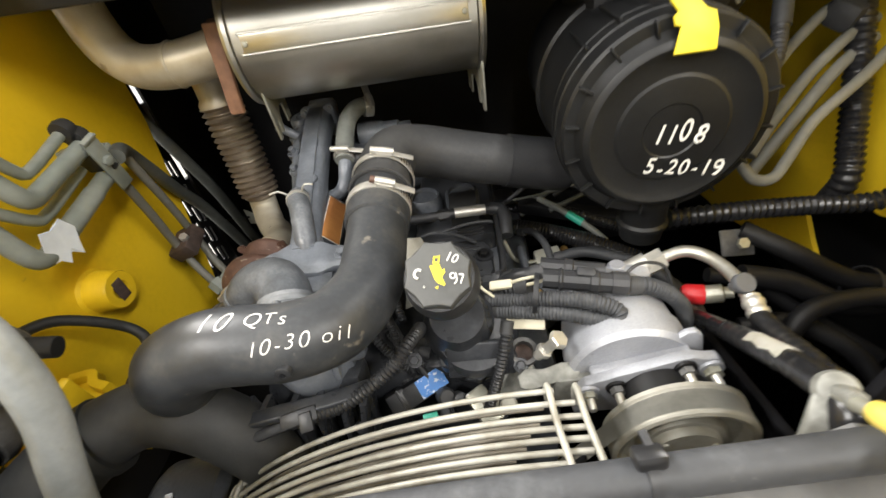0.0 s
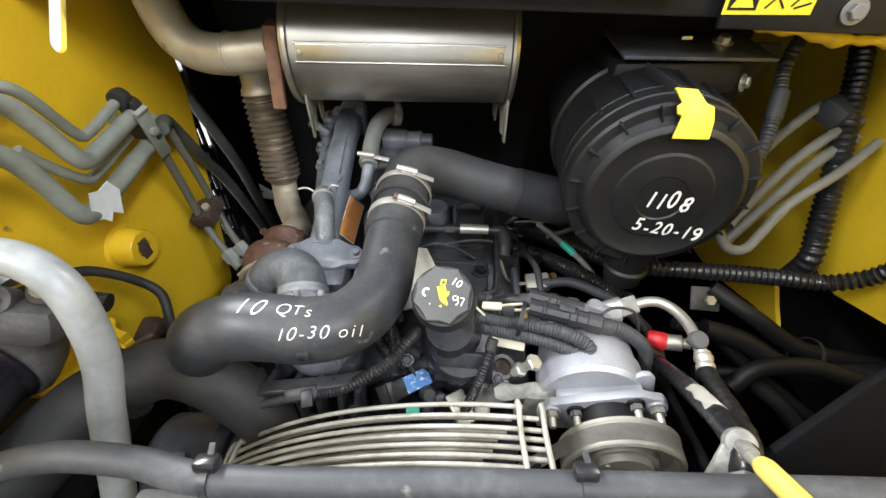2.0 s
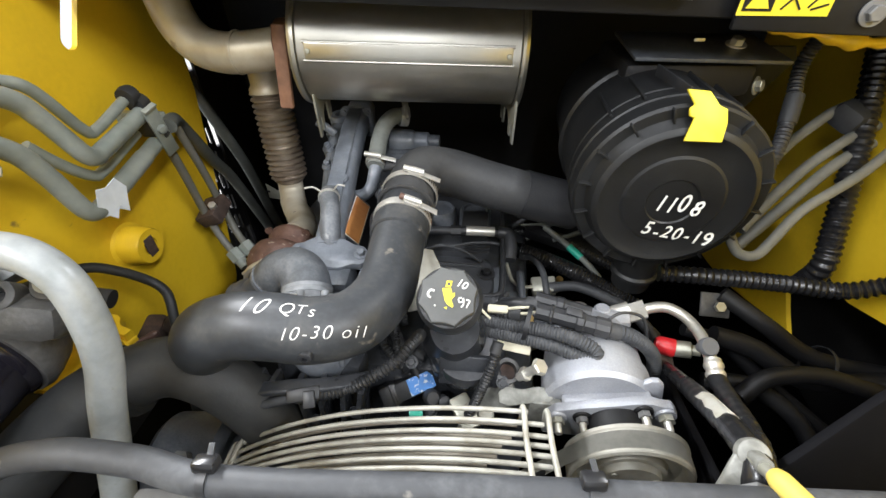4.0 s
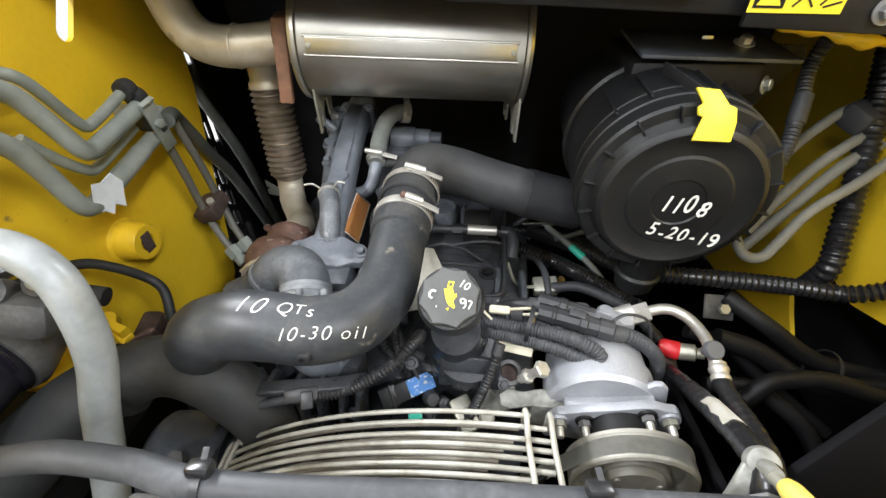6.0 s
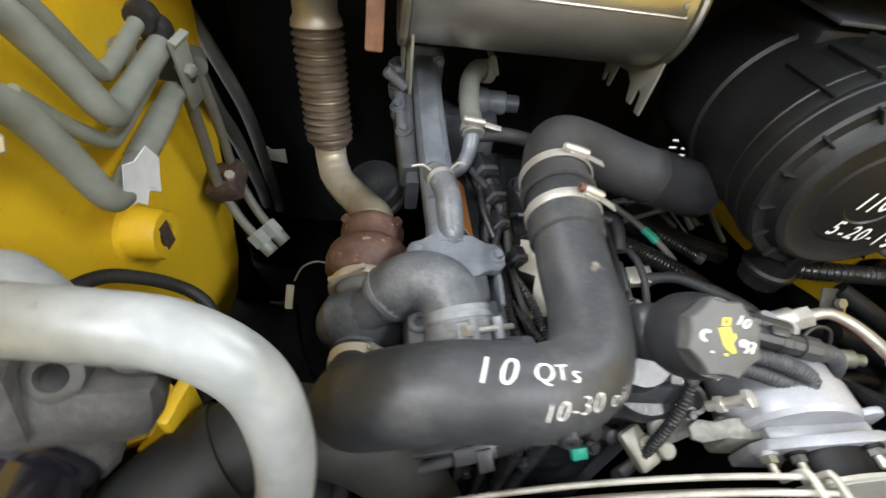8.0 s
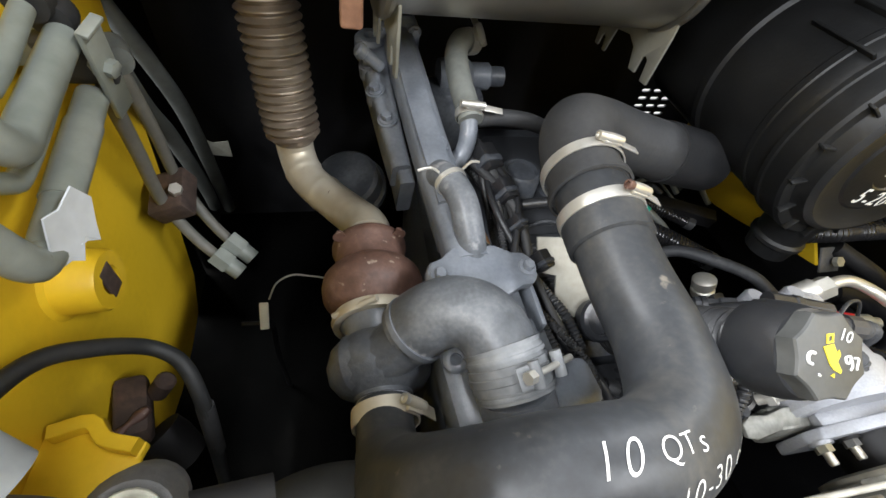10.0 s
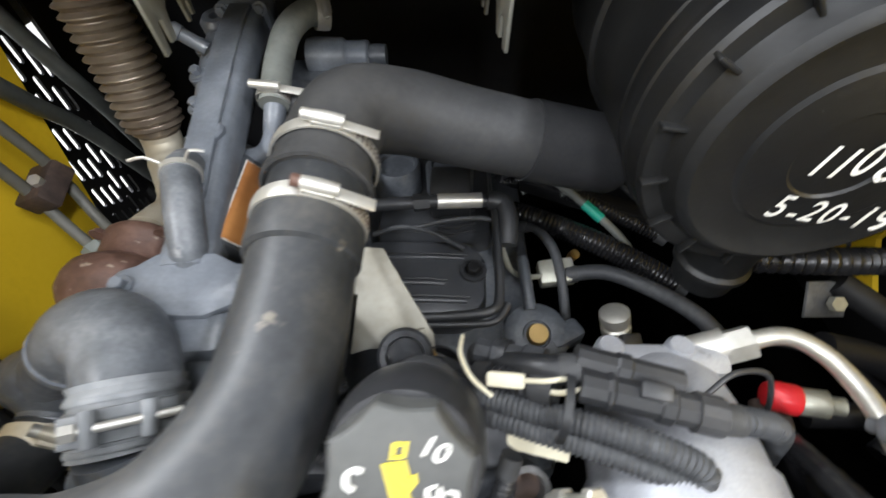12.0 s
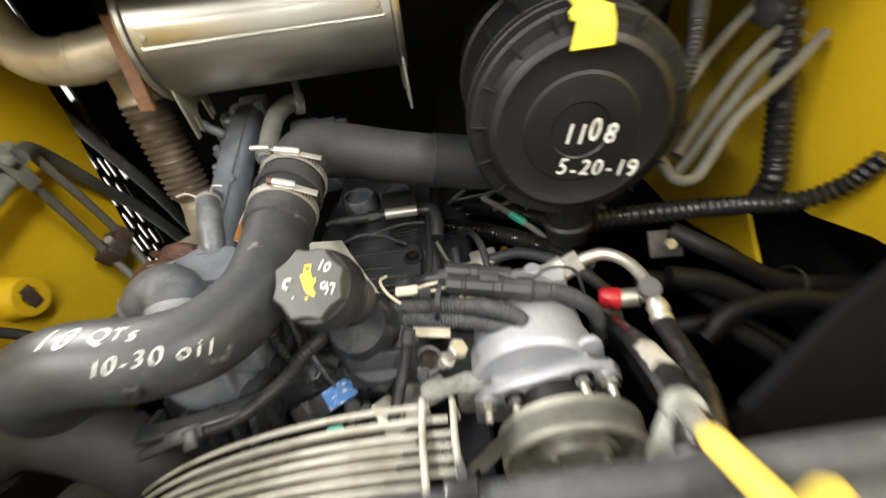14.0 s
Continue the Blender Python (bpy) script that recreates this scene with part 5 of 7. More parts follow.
    part("shell", sweep([(0.000, 0.436, 1.296), (0.052, 0.414, 1.316)], lambda s, L: 0.0115 + (0.0022 if 0.016 < s < 0.024 or s > 0.042 else 0), 8, 0.002), GREYRUBBER, k, angle=25)
    part("collar", sweep([(0.020, 0.4275, 1.3037), (0.025, 0.4255, 1.3057)], 0.0150, 16, 0.002), PLASTIC, k)
    conduit("wire_conduit", [(-0.185, 0.575, 1.25), (-0.172, 0.527, 1.278), (-0.152, 0.48, 1.280), (-0.138, 0.445, 1.278), (-0.125, 0.41, 1.26)], 0.0058, "black ribbed conduit beside the plated bracket", PLASTIC, 0.0045, 0.0009)
    s = thing("pressure_sensor", "black pressure sensor with a blue label", "sensor")
    m = Matrix.Translation((-0.106, 0.333, 1.208)) @ pose(0, 0, 0, 46, -6, 30)
    part("body", block((0.070, 0.030, 0.022), m, 0.004), PLASTIC, s)
    part("label", block((0.040, 0.026, 0.001), m @ pose(0.016, 0.001, 0.0115), 0), BLUE, s, "blue printed label")
    part("plug", block((0.028, 0.034, 0.026), m @ pose(-0.034, 0, -0.002), 0.004), PLASTIC, s)
    part("plug_rib", block((0.004, 0.036, 0.028), m @ pose(-0.030, 0, -0.001), 0.001), PLASTIC, s)
    part("side_plug", lathe([(0, 0), (0.012, 0), (0.012, 0.02), (0.009, 0.024), (0, 0.024)], (-0.075, 0.325, 1.20), (0.3, -0.6, 0.7), 14), PLASTIC, s)
    part("side_plug", lathe([(0, 0), (0.009, 0), (0.009, 0.022), (0.006, 0.024), (0, 0.024)], (-0.056, 0.320, 1.20), (0.3, -0.6, 0.7), 14), PLASTIC, s)
    g = thing("wire_plug", "green plastic plug under the intake duct", "plug")
    part("plug", block((0.02, 0.014, 0.010), pose(-0.091, 0.291, 1.203, 35, 0, 10), 0.002), GREEN, g)
    label = "black ribbed wiring conduit below the intake duct"
    conduit("wire_conduit", [(-0.330, 0.235, 1.245), (-0.296, 0.246, 1.262), (-0.255, 0.257, 1.270), (-0.229, 0.262, 1.274)], 0.0065, "taped black wiring branch below the intake duct", GREYRUBBER, 0)
    conduit("wire_conduit", [(-0.229, 0.262, 1.274), (-0.184, 0.271, 1.279), (-0.150, 0.284, 1.292), (-0.117, 0.301, 1.308), (-0.10, 0.325, 1.315), (-0.09, 0.36, 1.30)], 0.0075, label, PLASTIC, 0.0050, 0.0012)
    conduit("wire_conduit", [(0.02, 0.345, 1.315), (0.01, 0.318, 1.285), (-0.005, 0.298, 1.245), (-0.02, 0.285, 1.205), (-0.03, 0.28, 1.16)], 0.0065, "black ribbed conduit past the timing case", PLASTIC, 0.0045, 0.0010)
    k = thing("loom_clip", "black plastic loom clip", "clip")
    part("clip", block((0.045, 0.018, 0.016), pose(-0.232, 0.262, 1.278, 35, -6, 12), 0.003), PLASTIC, k)
    part("stalk", block((0.008, 0.010, 0.06), pose(-0.228, 0.275, 1.25, 20, 0, 0), 0.002), PLASTIC, k)
    part("latch", block((0.016, 0.022, 0.008), pose(-0.222, 0.254, 1.280, 35, -6, 12), 0.002), PLASTIC, k)
    random.seed(5)
    for n in range(9):
        base = [(-0.205, 0.68, 1.335), (-0.195, 0.58, 1.325), (-0.180, 0.48, 1.292), (-0.150, 0.40, 1.262), (-0.110, 0.35, 1.235)]
        pts = [(x + random.uniform(-0.022, 0.022), y + random.uniform(-0.02, 0.02), z + random.uniform(-0.03, 0.018)) for x, y, z in base]
        conduit("engine_loom", pts, random.choice((0.0035, 0.0045, 0.006, 0.008)), "black wiring loom strand beside the manifold", random.choice((PLASTIC, RUBBER, PLASTIC)), random.choice((0, 0.004)), category="wiring", group="loom strands")
    for x, y, z, w in ((-0.19, 0.60, 1.345, 0.03), (-0.165, 0.50, 1.32, 0.024), (-0.20, 0.66, 1.35, 0.04), (-0.185, 0.55, 1.335, 0.02)):
        k = thing("loom_plug", "small dark plug on the engine loom", "connector", "loom plugs")
        part("plug", block((w * 0.7, w, 0.022), pose(x, y, z, 20, 15, 25), 0.003), PLASTIC, k)
        part("collar", block((w * 0.8, w * 0.25, 0.025), pose(x, y - w * 0.2, z, 20, 15, 25), 0.002), DARKCAST, k)


wiring()


def pump_side():
    p = thing("injection_pump", "dark pump body with a brass plug", "pump")
    part("body", lathe([(0.045, -0.05), (0.042, -0.006), (0.034, 0.0), (0.018, 0.0), (0.017, -0.003), (0, -0.003)], (0.083, 0.530, 1.160), (0, -0.3, 0.95), 36), DARKCAST, p)
    part("lug", block((0.05, 0.03, 0.03), pose(0.120, 0.535, 1.145, 0, 0, 30), 0.008), DARKCAST, p)
    part("plug", lathe([(0, 0.006), (0.012, 0.006), (0.0135, 0.004), (0.0135, -0.004), (0, -0.004)], (0.083, 0.528, 1.163), (0, -0.3, 0.95), 28), BRASS, p, "round brass plug")
    part("lever", sweep([(0.076, 0.56, 1.17), (0.072, 0.60, 1.185), (0.07, 0.63, 1.19)], 0.008, 12), DARKCAST, p)
    s = thing("line_sensor", "grey metal sensor with a black plug", "sensor")
    part("body", lathe([(0, 0), (0.017, 0), (0.018, 0.004), (0.018, 0.012), (0.0155, 0.014), (0.0155, 0.020), (0.018, 0.022), (0.018, 0.032), (0.012, 0.036), (0, 0.036)], (0.180, 0.530, 1.168), (-0.25, 0.25, 0.85), 28), ZINC, s)
    part("plug", block((0.026, 0.020, 0.022), pose(0.188, 0.511, 1.174, 20, 10, 10), 0.003), PLASTIC, s)
    w = thing("strap_bracket", "pale steel strap bracket holding a cable", "bracket")
    part("strap", sweep([(0.040, 0.63, 1.215), (0.056, 0.618, 1.178), (0.080, 0.618, 1.164), (0.108, 0.622, 1.163)], 0.0038, 8), BRACKET, w)
    part("block", block((0.050, 0.036, 0.024), pose(0.122, 0.630, 1.158, 15, -5, 5), 0.004), BRACKET, w)
    conduit("battery_cable", [(0.08, 0.72, 1.16), (0.10, 0.70, 1.175), (0.118, 0.66, 1.178), (0.125, 0.62, 1.168), (0.130, 0.58, 1.14), (0.132, 0.54, 1.11)], 0.0070, "dark grey cable through the strap bracket", GREYRUBBER, 0)
    conduit("fuel_hose", [(0.135, 0.625, 1.16), (0.185, 0.618, 1.175), (0.235, 0.585, 1.182), (0.275, 0.54, 1.19), (0.31, 0.50, 1.17)], 0.0105, "dusty dark rubber hose behind the compressor", GREYRUBBER, 0, category="hose")
    b = thing("frame_rail", "black painted steel frame rail behind the compressor", "beam")
    part("rail", block((0.30, 0.03, 0.03), pose(0.235, 0.80, 1.130, 10, 2, -24), 0.003), BLACK, b)
    conduit("braided_hose", [(0.03, 0.83, 1.10), (0.09, 0.785, 1.122), (0.17, 0.742, 1.124), (0.25, 0.700, 1.112), (0.34, 0.655, 1.085)], 0.0185, "thick black braided hose behind the compressor", GLOSSPLASTIC, 0.007, 0.0012, category="hose", sides=20)
    conduit("braided_hose", [(0.06, 0.90, 1.10), (0.14, 0.845, 1.135), (0.23, 0.79, 1.132), (0.33, 0.74, 1.11)], 0.0125, "black braided hose behind the compressor", GLOSSPLASTIC, 0.006, 0.0009, category="hose", sides=18)
    g = thing("fuel_line", "thin grey line with a green clip", "pipe")
    part("line", sweep([(0.14, 0.84, 1.16), (0.19, 0.79, 1.148), (0.24, 0.745, 1.125), (0.27, 0.72, 1.10)], 0.0070, 14), GREYHOSE, g)
    part("clip", sweep([(0.195, 0.786, 1.146), (0.222, 0.762, 1.134)], 0.0090, 14), GREEN, g, "green plastic clip")
    random.seed(11)
    for n in range(7):
        x, y = 0.15 + 0.02 * n, 0.86 + random.uniform(-0.03, 0.06)
        conduit("thin_line", [(x - 0.09, y - 0.02, 1.15 + random.uniform(-0.05, 0.04)), (x, y, 1.17 + random.uniform(-0.03, 0.03)), (x + 0.08, y + 0.01, 1.17 + random.uniform(-0.05, 0.03)), (x + 0.15, y - 0.04, 1.12)], random.choice((0.003, 0.0045, 0.006)), "thin pipe in the dark behind the engine", random.choice((GREYHOSEDARK, PLASTIC, GREYRUBBER)), 0, category="pipe", group="thin pipes")
    conduit("vent_line", [(0.00, 0.72, 1.30), (0.05, 0.715, 1.288), (0.10, 0.71, 1.28), (0.135, 0.72, 1.30), (0.15, 0.735, 1.33)], 0.0048, "thin dark hose under the intake hose", GREYRUBBER, 0, category="hose")
    y = thing("yellow_plug", "small amber metal plug deep behind the engine", "plug")
    part("plug", lathe([(0, 0), (0.007, 0), (0.008, 0.004), (0.008, 0.016), (0, 0.018)], (0.165, 0.70, 1.108), (0.2, -0.3, 0.9), 14), BRASS, y)


pump_side()


def front_rail():
    t = thing("front_hose", "grey-black sleeved hose lying along the front edge", "hose")
    line = [(-0.50, 0.0, 1.36), (-0.42, 0.073, 1.415), (-0.36, 0.096, 1.430), (-0.28, 0.099, 1.431), (-0.20, 0.092, 1.429), (0, 0.106, 1.43), (0.2, 0.119, 1.43), (0.36, 0.128, 1.43), (0.6, 0.135, 1.42)]
    part("sleeve", sweep(line, 0.0125, 24), GREYRUBBER, t)
    for x, y in ((0.083, 0.112), (-0.212, 0.093)):
        k = thing("cable_tie", "black cable tie round the front hose", "cable tie", "cable ties")
        part("band", lathe([(0.0125, -0.0035), (0.0142, -0.0035), (0.0142, 0.0035), (0.0125, 0.0035)], (x, y, 1.430), (1, 0.06, 0), 24, closed=True), PLASTIC, k)
        part("lock", block((0.019, 0.013, 0.011), pose(x, y + 0.005, 1.445, -20, 0, 4), 0.003), GLOSSPLASTIC, k)
        part("tail", block((0.005, 0.012, 0.0015), pose(x + 0.001, y + 0.013, 1.449, 15, 0, 12), 0.0003), PLASTIC, k)
    l = thing("front_rail", "grey steel rail under the front hose", "beam")
    part("rail", block((0.98, 0.05, 0.05), pose(0.21, 0.094, 1.385, 0, 0, 3.5), 0.006), GREYSTEEL, l)
    hex_bolt(l, (0.345, 0.108, 1.413), (0, -0.1, 1), 0.007, 0.008, BRACKET)


front_rail()


def silver_tube():
    t = thing("bent_tube", "silver-grey painted bent steel tube", "tube")
    line = [(-0.9, 0.275, 1.460), (-0.6, 0.230, 1.526), (-0.5, 0.219, 1.542), (-0.450, 0.215, 1.546), (-0.411, 0.214, 1.541), (-0.383, 0.208, 1.519), (-0.373, 0.198, 1.480), (-0.3740, 0.1860, 1.434), (-0.3835, 0.167, 1.382), (-0.391, 0.145, 1.323), (-0.407, 0.099, 1.20), (-0.415, 0.076, 1.14)]
    part("tube", sweep(line, 0.0166, 40), SILVER, t)
    part("bend_scuff", sweep([(-0.523, 0.2213, 1.5387), (-0.517, 0.2207, 1.5396)], 0.0168, 40), SCUFF, t, "dull scuffed ring")
    part("paint_chip", lathe([(0.0026, 0), (0.002, 0.0006), (0, 0.0007)], (-0.505, 0.208, 1.5535), (0.1, -0.62, 0.78), 8), RUSTDARK, t, "small dark paint chip")


silver_tube()


def wall_pipes():
    def run(points, r, mat, label, name="hydraulic_pipe"):
        t = thing(name, label, "pipe", "pipes on the side wall")
        part("pipe", sweep(points, r, 22), mat, t)
        return t
    big = "grey-green painted hydraulic pipe bent along the yellow wall"
    run([(-0.60, 0.36, 1.64), (-0.61, 0.434, 1.597), (-0.61, 0.458, 1.561), (-0.604, 0.480, 1.503), (-0.606, 0.496, 1.487), (-0.610, 0.525, 1.488), (-0.618, 0.63, 1.502)], 0.0134, GALV, big)
    lower = run([(-0.60, 0.33, 1.60), (-0.61, 0.396, 1.546), (-0.612, 0.420, 1.500), (-0.611, 0.440, 1.430), (-0.613, 0.458, 1.413), (-0.617, 0.490, 1.415), (-0.625, 0.64, 1.442)], 0.0138, GALV, big)
    part("weld_sleeve", sweep([(-0.6185, 0.515, 1.419), (-0.6225, 0.60, 1.435)], 0.0152, 22), GALV, lower)
    thin = "thin grey-green hydraulic pipe on the yellow wall"
    run([(-0.64, 0.42, 1.62), (-0.64, 0.46, 1.61), (-0.63, 0.485, 1.59), (-0.625, 0.52, 1.52), (-0.625, 0.54, 1.511), (-0.63, 0.62, 1.528)], 0.0085, GALV, thin)
    run([(-0.64, 0.44, 1.53), (-0.635, 0.465, 1.49), (-0.63, 0.495, 1.455), (-0.63, 0.52, 1.450), (-0.635, 0.62, 1.47)], 0.0085, GALV, thin)
    low = "grey steel pipe running down beside the engine"
    run([(-0.622, 0.66, 1.44), (-0.637, 0.69, 1.34), (-0.650, 0.715, 1.235), (-0.62, 0.700, 1.165), (-0.57, 0.672, 1.122)], 0.0085, GREYPIPE, low)
    run([(-0.622, 0.70, 1.46), (-0.630, 0.735, 1.34), (-0.640, 0.762, 1.24), (-0.605, 0.735, 1.165), (-0.555, 0.70, 1.122)], 0.0082, GREYPIPE, low)
    for p in ((-0.590, 0.683, 1.139), (-0.575, 0.712, 1.140)):
        f = thing("pipe_union", "grey steel union nut on a pipe", "fitting", "unions")
        part("nut", lathe([(0, -0.014), (0.017, -0.014), (0.0175, -0.012), (0.0175, 0.012), (0.017, 0.014), (0, 0.014)], p, (0.75, -0.4, -0.65), 6), GALV, f, angle=25)
        part("sleeve", lathe([(0, 0.012), (0.0135, 0.012), (0.0135, 0.035), (0, 0.035)], p, (0.75, -0.4, -0.65), 20), GALV, f)
    run([(-0.596, 0.655, 1.470), (-0.612, 0.690, 1.468), (-0.640, 0.735, 1.440), (-0.660, 0.785, 1.382), (-0.676, 0.84, 1.305), (-0.688, 0.905, 1.215), (-0.705, 1.001, 1.021), (-0.725, 1.065, 0.90)], 0.0135, GREYHOSEDARK, "dark hose running down into the bay", "hydraulic_hose")
    run([(-0.755, 0.895, 1.60), (-0.742, 0.905, 1.52), (-0.715, 0.915, 1.44), (-0.684, 0.928, 1.335), (-0.672, 0.958, 1.225), (-0.685, 1.029, 1.020), (-0.705, 1.10, 0.86)], 0.0135, GREYHOSEDARK, "dark hose running down into the bay", "hydraulic_hose")
    t = thing("pipe_clamp", "grey steel clamp plate with black rubber inserts", "clamp")
    top, low, across = Vector((-0.591, 0.620, 1.516)), Vector((-0.611, 0.657, 1.420)), Vector((0.25, 0.75, 0.28))
    z = (top - low).normalized()
    x = (across - z * across.dot(z)).normalized()
    y = z.cross(x)
    m = Matrix.Translation((top + low) / 2) @ Matrix((x, y, z)).transposed().to_4x4()
    part("plate", block((0.026, 0.006, 0.112), m, 0.0015), GALV, t)
    part("plate_edge", block((0.026, 0.010, 0.004), m @ pose(0, -0.003, 0.055), 0.001), GALV, t)
    part("bolt", lathe([(0, 0), (0.0085, 0), (0.0085, 0.007), (0.006, 0.008), (0, 0.008)], m @ Vector((0, 0.003, 0.008)), y, 6), GALV, t, angle=25)
    part("bolt_washer", lathe([(0, 0), (0.0115, 0), (0.0115, 0.002), (0, 0.002)], m @ Vector((0, 0.003, 0.008)), y, 20), GALV, t)
    part("bolt", lathe([(0, 0), (0.0085, 0), (0.0085, 0.007), (0.006, 0.008), (0, 0.008)], m @ Vector((0, -0.003, 0.008)), -y, 6), GALV, t, angle=25)
    part("insert", block((0.05, 0.018, 0.05), pose(-0.622, 0.642, 1.478, 20, 0, 0), 0.004), RUBBER, t)
    for p in ((-0.628, 0.632, 1.532), (-0.622, 0.640, 1.516)):
        part("insert", lathe([(0, -0.010), (0.016, -0.010), (0.018, 0), (0.016, 0.010), (0, 0.010)], p, (0, 1, 0.1), 20), RUBBER, t)
    part("post", block((0.09, 0.02, 0.03), pose(-0.655, 0.668, 1.475), 0.003), GALV, t)
    c = thing("pipe_clamp", "rust-brown clamp block round the lower pipes", "clamp")
    part("block", block((0.055, 0.070, 0.034), pose(-0.643, 0.735, 1.228, 15, -20, 0), 0.005), RUSTDARK, c)
    part("bolt", lathe([(0, 0), (0.009, 0), (0.009, 0.012), (0, 0.012)], (-0.630, 0.722, 1.247), (0.2, -0.4, 0.9), 6), ZINC, c)
    k = thing("pipe_clip", "black rubber clip on a thin pipe", "clip")
    part("clip", block((0.035, 0.04, 0.03), pose(-0.645, 0.437, 1.615, 0, 0, 10), 0.010), RUBBER, k)
    s = thing("gas_strut", "black gas strut with a bright rod on a bolted pivot", "strut")
    part("sleeve", sweep([(-0.585, 0.326, 1.83), (-0.598, 0.343, 1.625)], 0.0125, 20, 0.02), GLOSSBLACK, s)
    part("rod", sweep([(-0.598, 0.343, 1.63), (-0.607, 0.355, 1.55)], 0.0062, 16, 0.02), CHROME, s, "bright chromed rod")
    part("pivot", lathe([(0, -0.014), (0.013, -0.014), (0.014, 0), (0.013, 0.014), (0, 0.014)], (-0.609, 0.358, 1.538), (0.8, -0.3, 0.2), 20), RUSTDARK, s)
    part("pivot_bolt", lathe([(0, 0), (0.011, 0), (0.011, 0.012), (0.009, 0.014), (0, 0.014)], (-0.598, 0.354, 1.540), (0.8, -0.3, 0.2), 6), ZINC, s, angle=25)
    part("pivot_pin", sweep([(-0.70, 0.37, 1.53), (-0.60, 0.356, 1.539)], 0.008, 14, 0.02), ZINC, s)
    b = thing("pivot_boss", "yellow painted boss with a dark bore on the side wall", "boss")
    o = (-0.700, 0.550, 1.268)
    part("boss", lathe([(0.044, 0), (0.038, 0.004), (0.0355, 0.042), (0.033, 0.046), (0.017, 0.046), (0.016, 0.03), (0, 0.03)], o, (1, 0.0, 0.0), 44), YELLOW, b)
    part("bore_plug", block((0.004, 0.022, 0.040), pose(-0.655, 0.550, 1.268), 0.001), RUSTDARK, b, "dark rough bore")
    q = thing("torn_label", "torn white paper tag hanging beside the lower pipe", "label")
    part("paper", plate([(-0.022, 0), (-0.018, 0.020), (-0.010, 0.046), (0.004, 0.042), (0.022, 0.050), (0.034, 0.028), (0.028, 0.006), (0.024, -0.014), (0.012, 0.004), (0.002, -0.016), (-0.008, -0.004)], 0.0015, Matrix.Translation((-0.600, 0.472, 1.405)) @ YZX @ pose(0, 0, 0, 8, -14, 0), 0), PAPER, q)
    part("fold", plate([(0.004, 0.0), (0.030, 0.006), (0.024, -0.016), (0.012, -0.004)], 0.0015, Matrix.Translation((-0.597, 0.473, 1.405)) @ YZX @ pose(0, 0, 0, -14, 10, 0), 0), PAPER, q)
    w = thing("wall_cable", "thick black cable looping off the yellow wall", "cable")
    part("cable", sweep([(-0.675, 0.26, 1.38), (-0.668, 0.36, 1.345), (-0.652, 0.418, 1.326), (-0.628, 0.446, 1.296), (-0.605, 0.467, 1.256), (-0.583, 0.464, 1.238), (-0.568, 0.450, 1.226), (-0.560, 0.431, 1.196), (-0.563, 0.415, 1.13), (-0.570, 0.398, 1.052), (-0.58, 0.38, 0.95), (-0.59, 0.37, 0.85)], 0.0084, 18), CHARGE, w)
    part("tape", sweep([(-0.560, 0.428, 1.18), (-0.562, 0.418, 1.14), (-0.566, 0.408, 1.09)], 0.0100, 18), RUBBER, w, "tape wrap on the cable")
    y = thing("yellow_gusset", "yellow painted steel gusset plate bolted low in the bay", "bracket")
    part("plate", plate([(-0.700, 0.412), (-0.651, 0.421), (-0.640, 0.400), (-0.601, 0.388), (-0.606, 0.372), (-0.564, 0.341), (-0.580, 0.300), (-0.640, 0.27), (-0.700, 0.27)], 0.012, pose(0, 0, 1.194), 0.003), YELLOW, y)
    part("stepped_lip", beam([(-0.690, 0.404, 1.207), (-0.655, 0.411, 1.207), (-0.637, 0.392, 1.207), (-0.606, 0.381, 1.207)], 0.015, 0.016, corner=0.25), YELLOW, y)
    part("upstand", block((0.011, 0.040, 0.11), pose(-0.512, 0.280, 1.300, 8, 14, -8), 0.003), YELLOW, y, "bent-up flange")
    part("leg", beam([(-0.590, 0.300, 1.190), (-0.555, 0.293, 1.215), (-0.530, 0.287, 1.250)], 0.036, 0.011, corner=0.3), YELLOW, y)
    z = thing("solenoid_valve", "dark rusty valve body low on the wall", "valve")
    part("body", block((0.040, 0.085, 0.060), pose(-0.676, 0.466, 1.090, 0, 12, 16), 0.010), RUSTDARK, z)
    part("flaking_edge", sweep([(-0.680, 0.420, 1.118), (-0.666, 0.436, 1.122), (-0.655, 0.450, 1.119), (-0.645, 0.458, 1.121)], lambda q, L: 0.0055 + 0.002 * math.sin(q * 190), 10), RUST, z, "flaking rusty edge")
    part("coil", lathe([(0, 0), (0.030, 0), (0.032, 0.02), (0.028, 0.055), (0.014, 0.06), (0, 0.06)], (-0.650, 0.445, 1.07), (0.5, -0.4, -0.6), 22), BLACK, z)
    part("stub", lathe([(0, 0), (0.013, 0), (0.013, 0.03), (0.009, 0.034), (0, 0.034)], (-0.650, 0.488, 1.10), (0.5, 0.1, 0.7), 14), RUSTDARK, z)
    u = thing("fuse_tag", "cream tag on a thin cable deep in the bay", "tag")
    part("tag", block((0.016, 0.006, 0.052), pose(-0.553, 0.667, 0.99, -35, 6, 4), 0.002), CREAM, u)
    part("cable", sweep([(-0.600, 0.675, 0.955), (-0.570, 0.672, 0.958), (-0.553, 0.672, 0.965), (-0.548, 0.678, 0.93), (-0.56, 0.69, 0.80), (-0.56, 0.69, 0.64)], 0.005, 12), BLACK, u, "dark cable")
    f = thing("loose_wire", "thin pale wire arching through the bay", "wire")
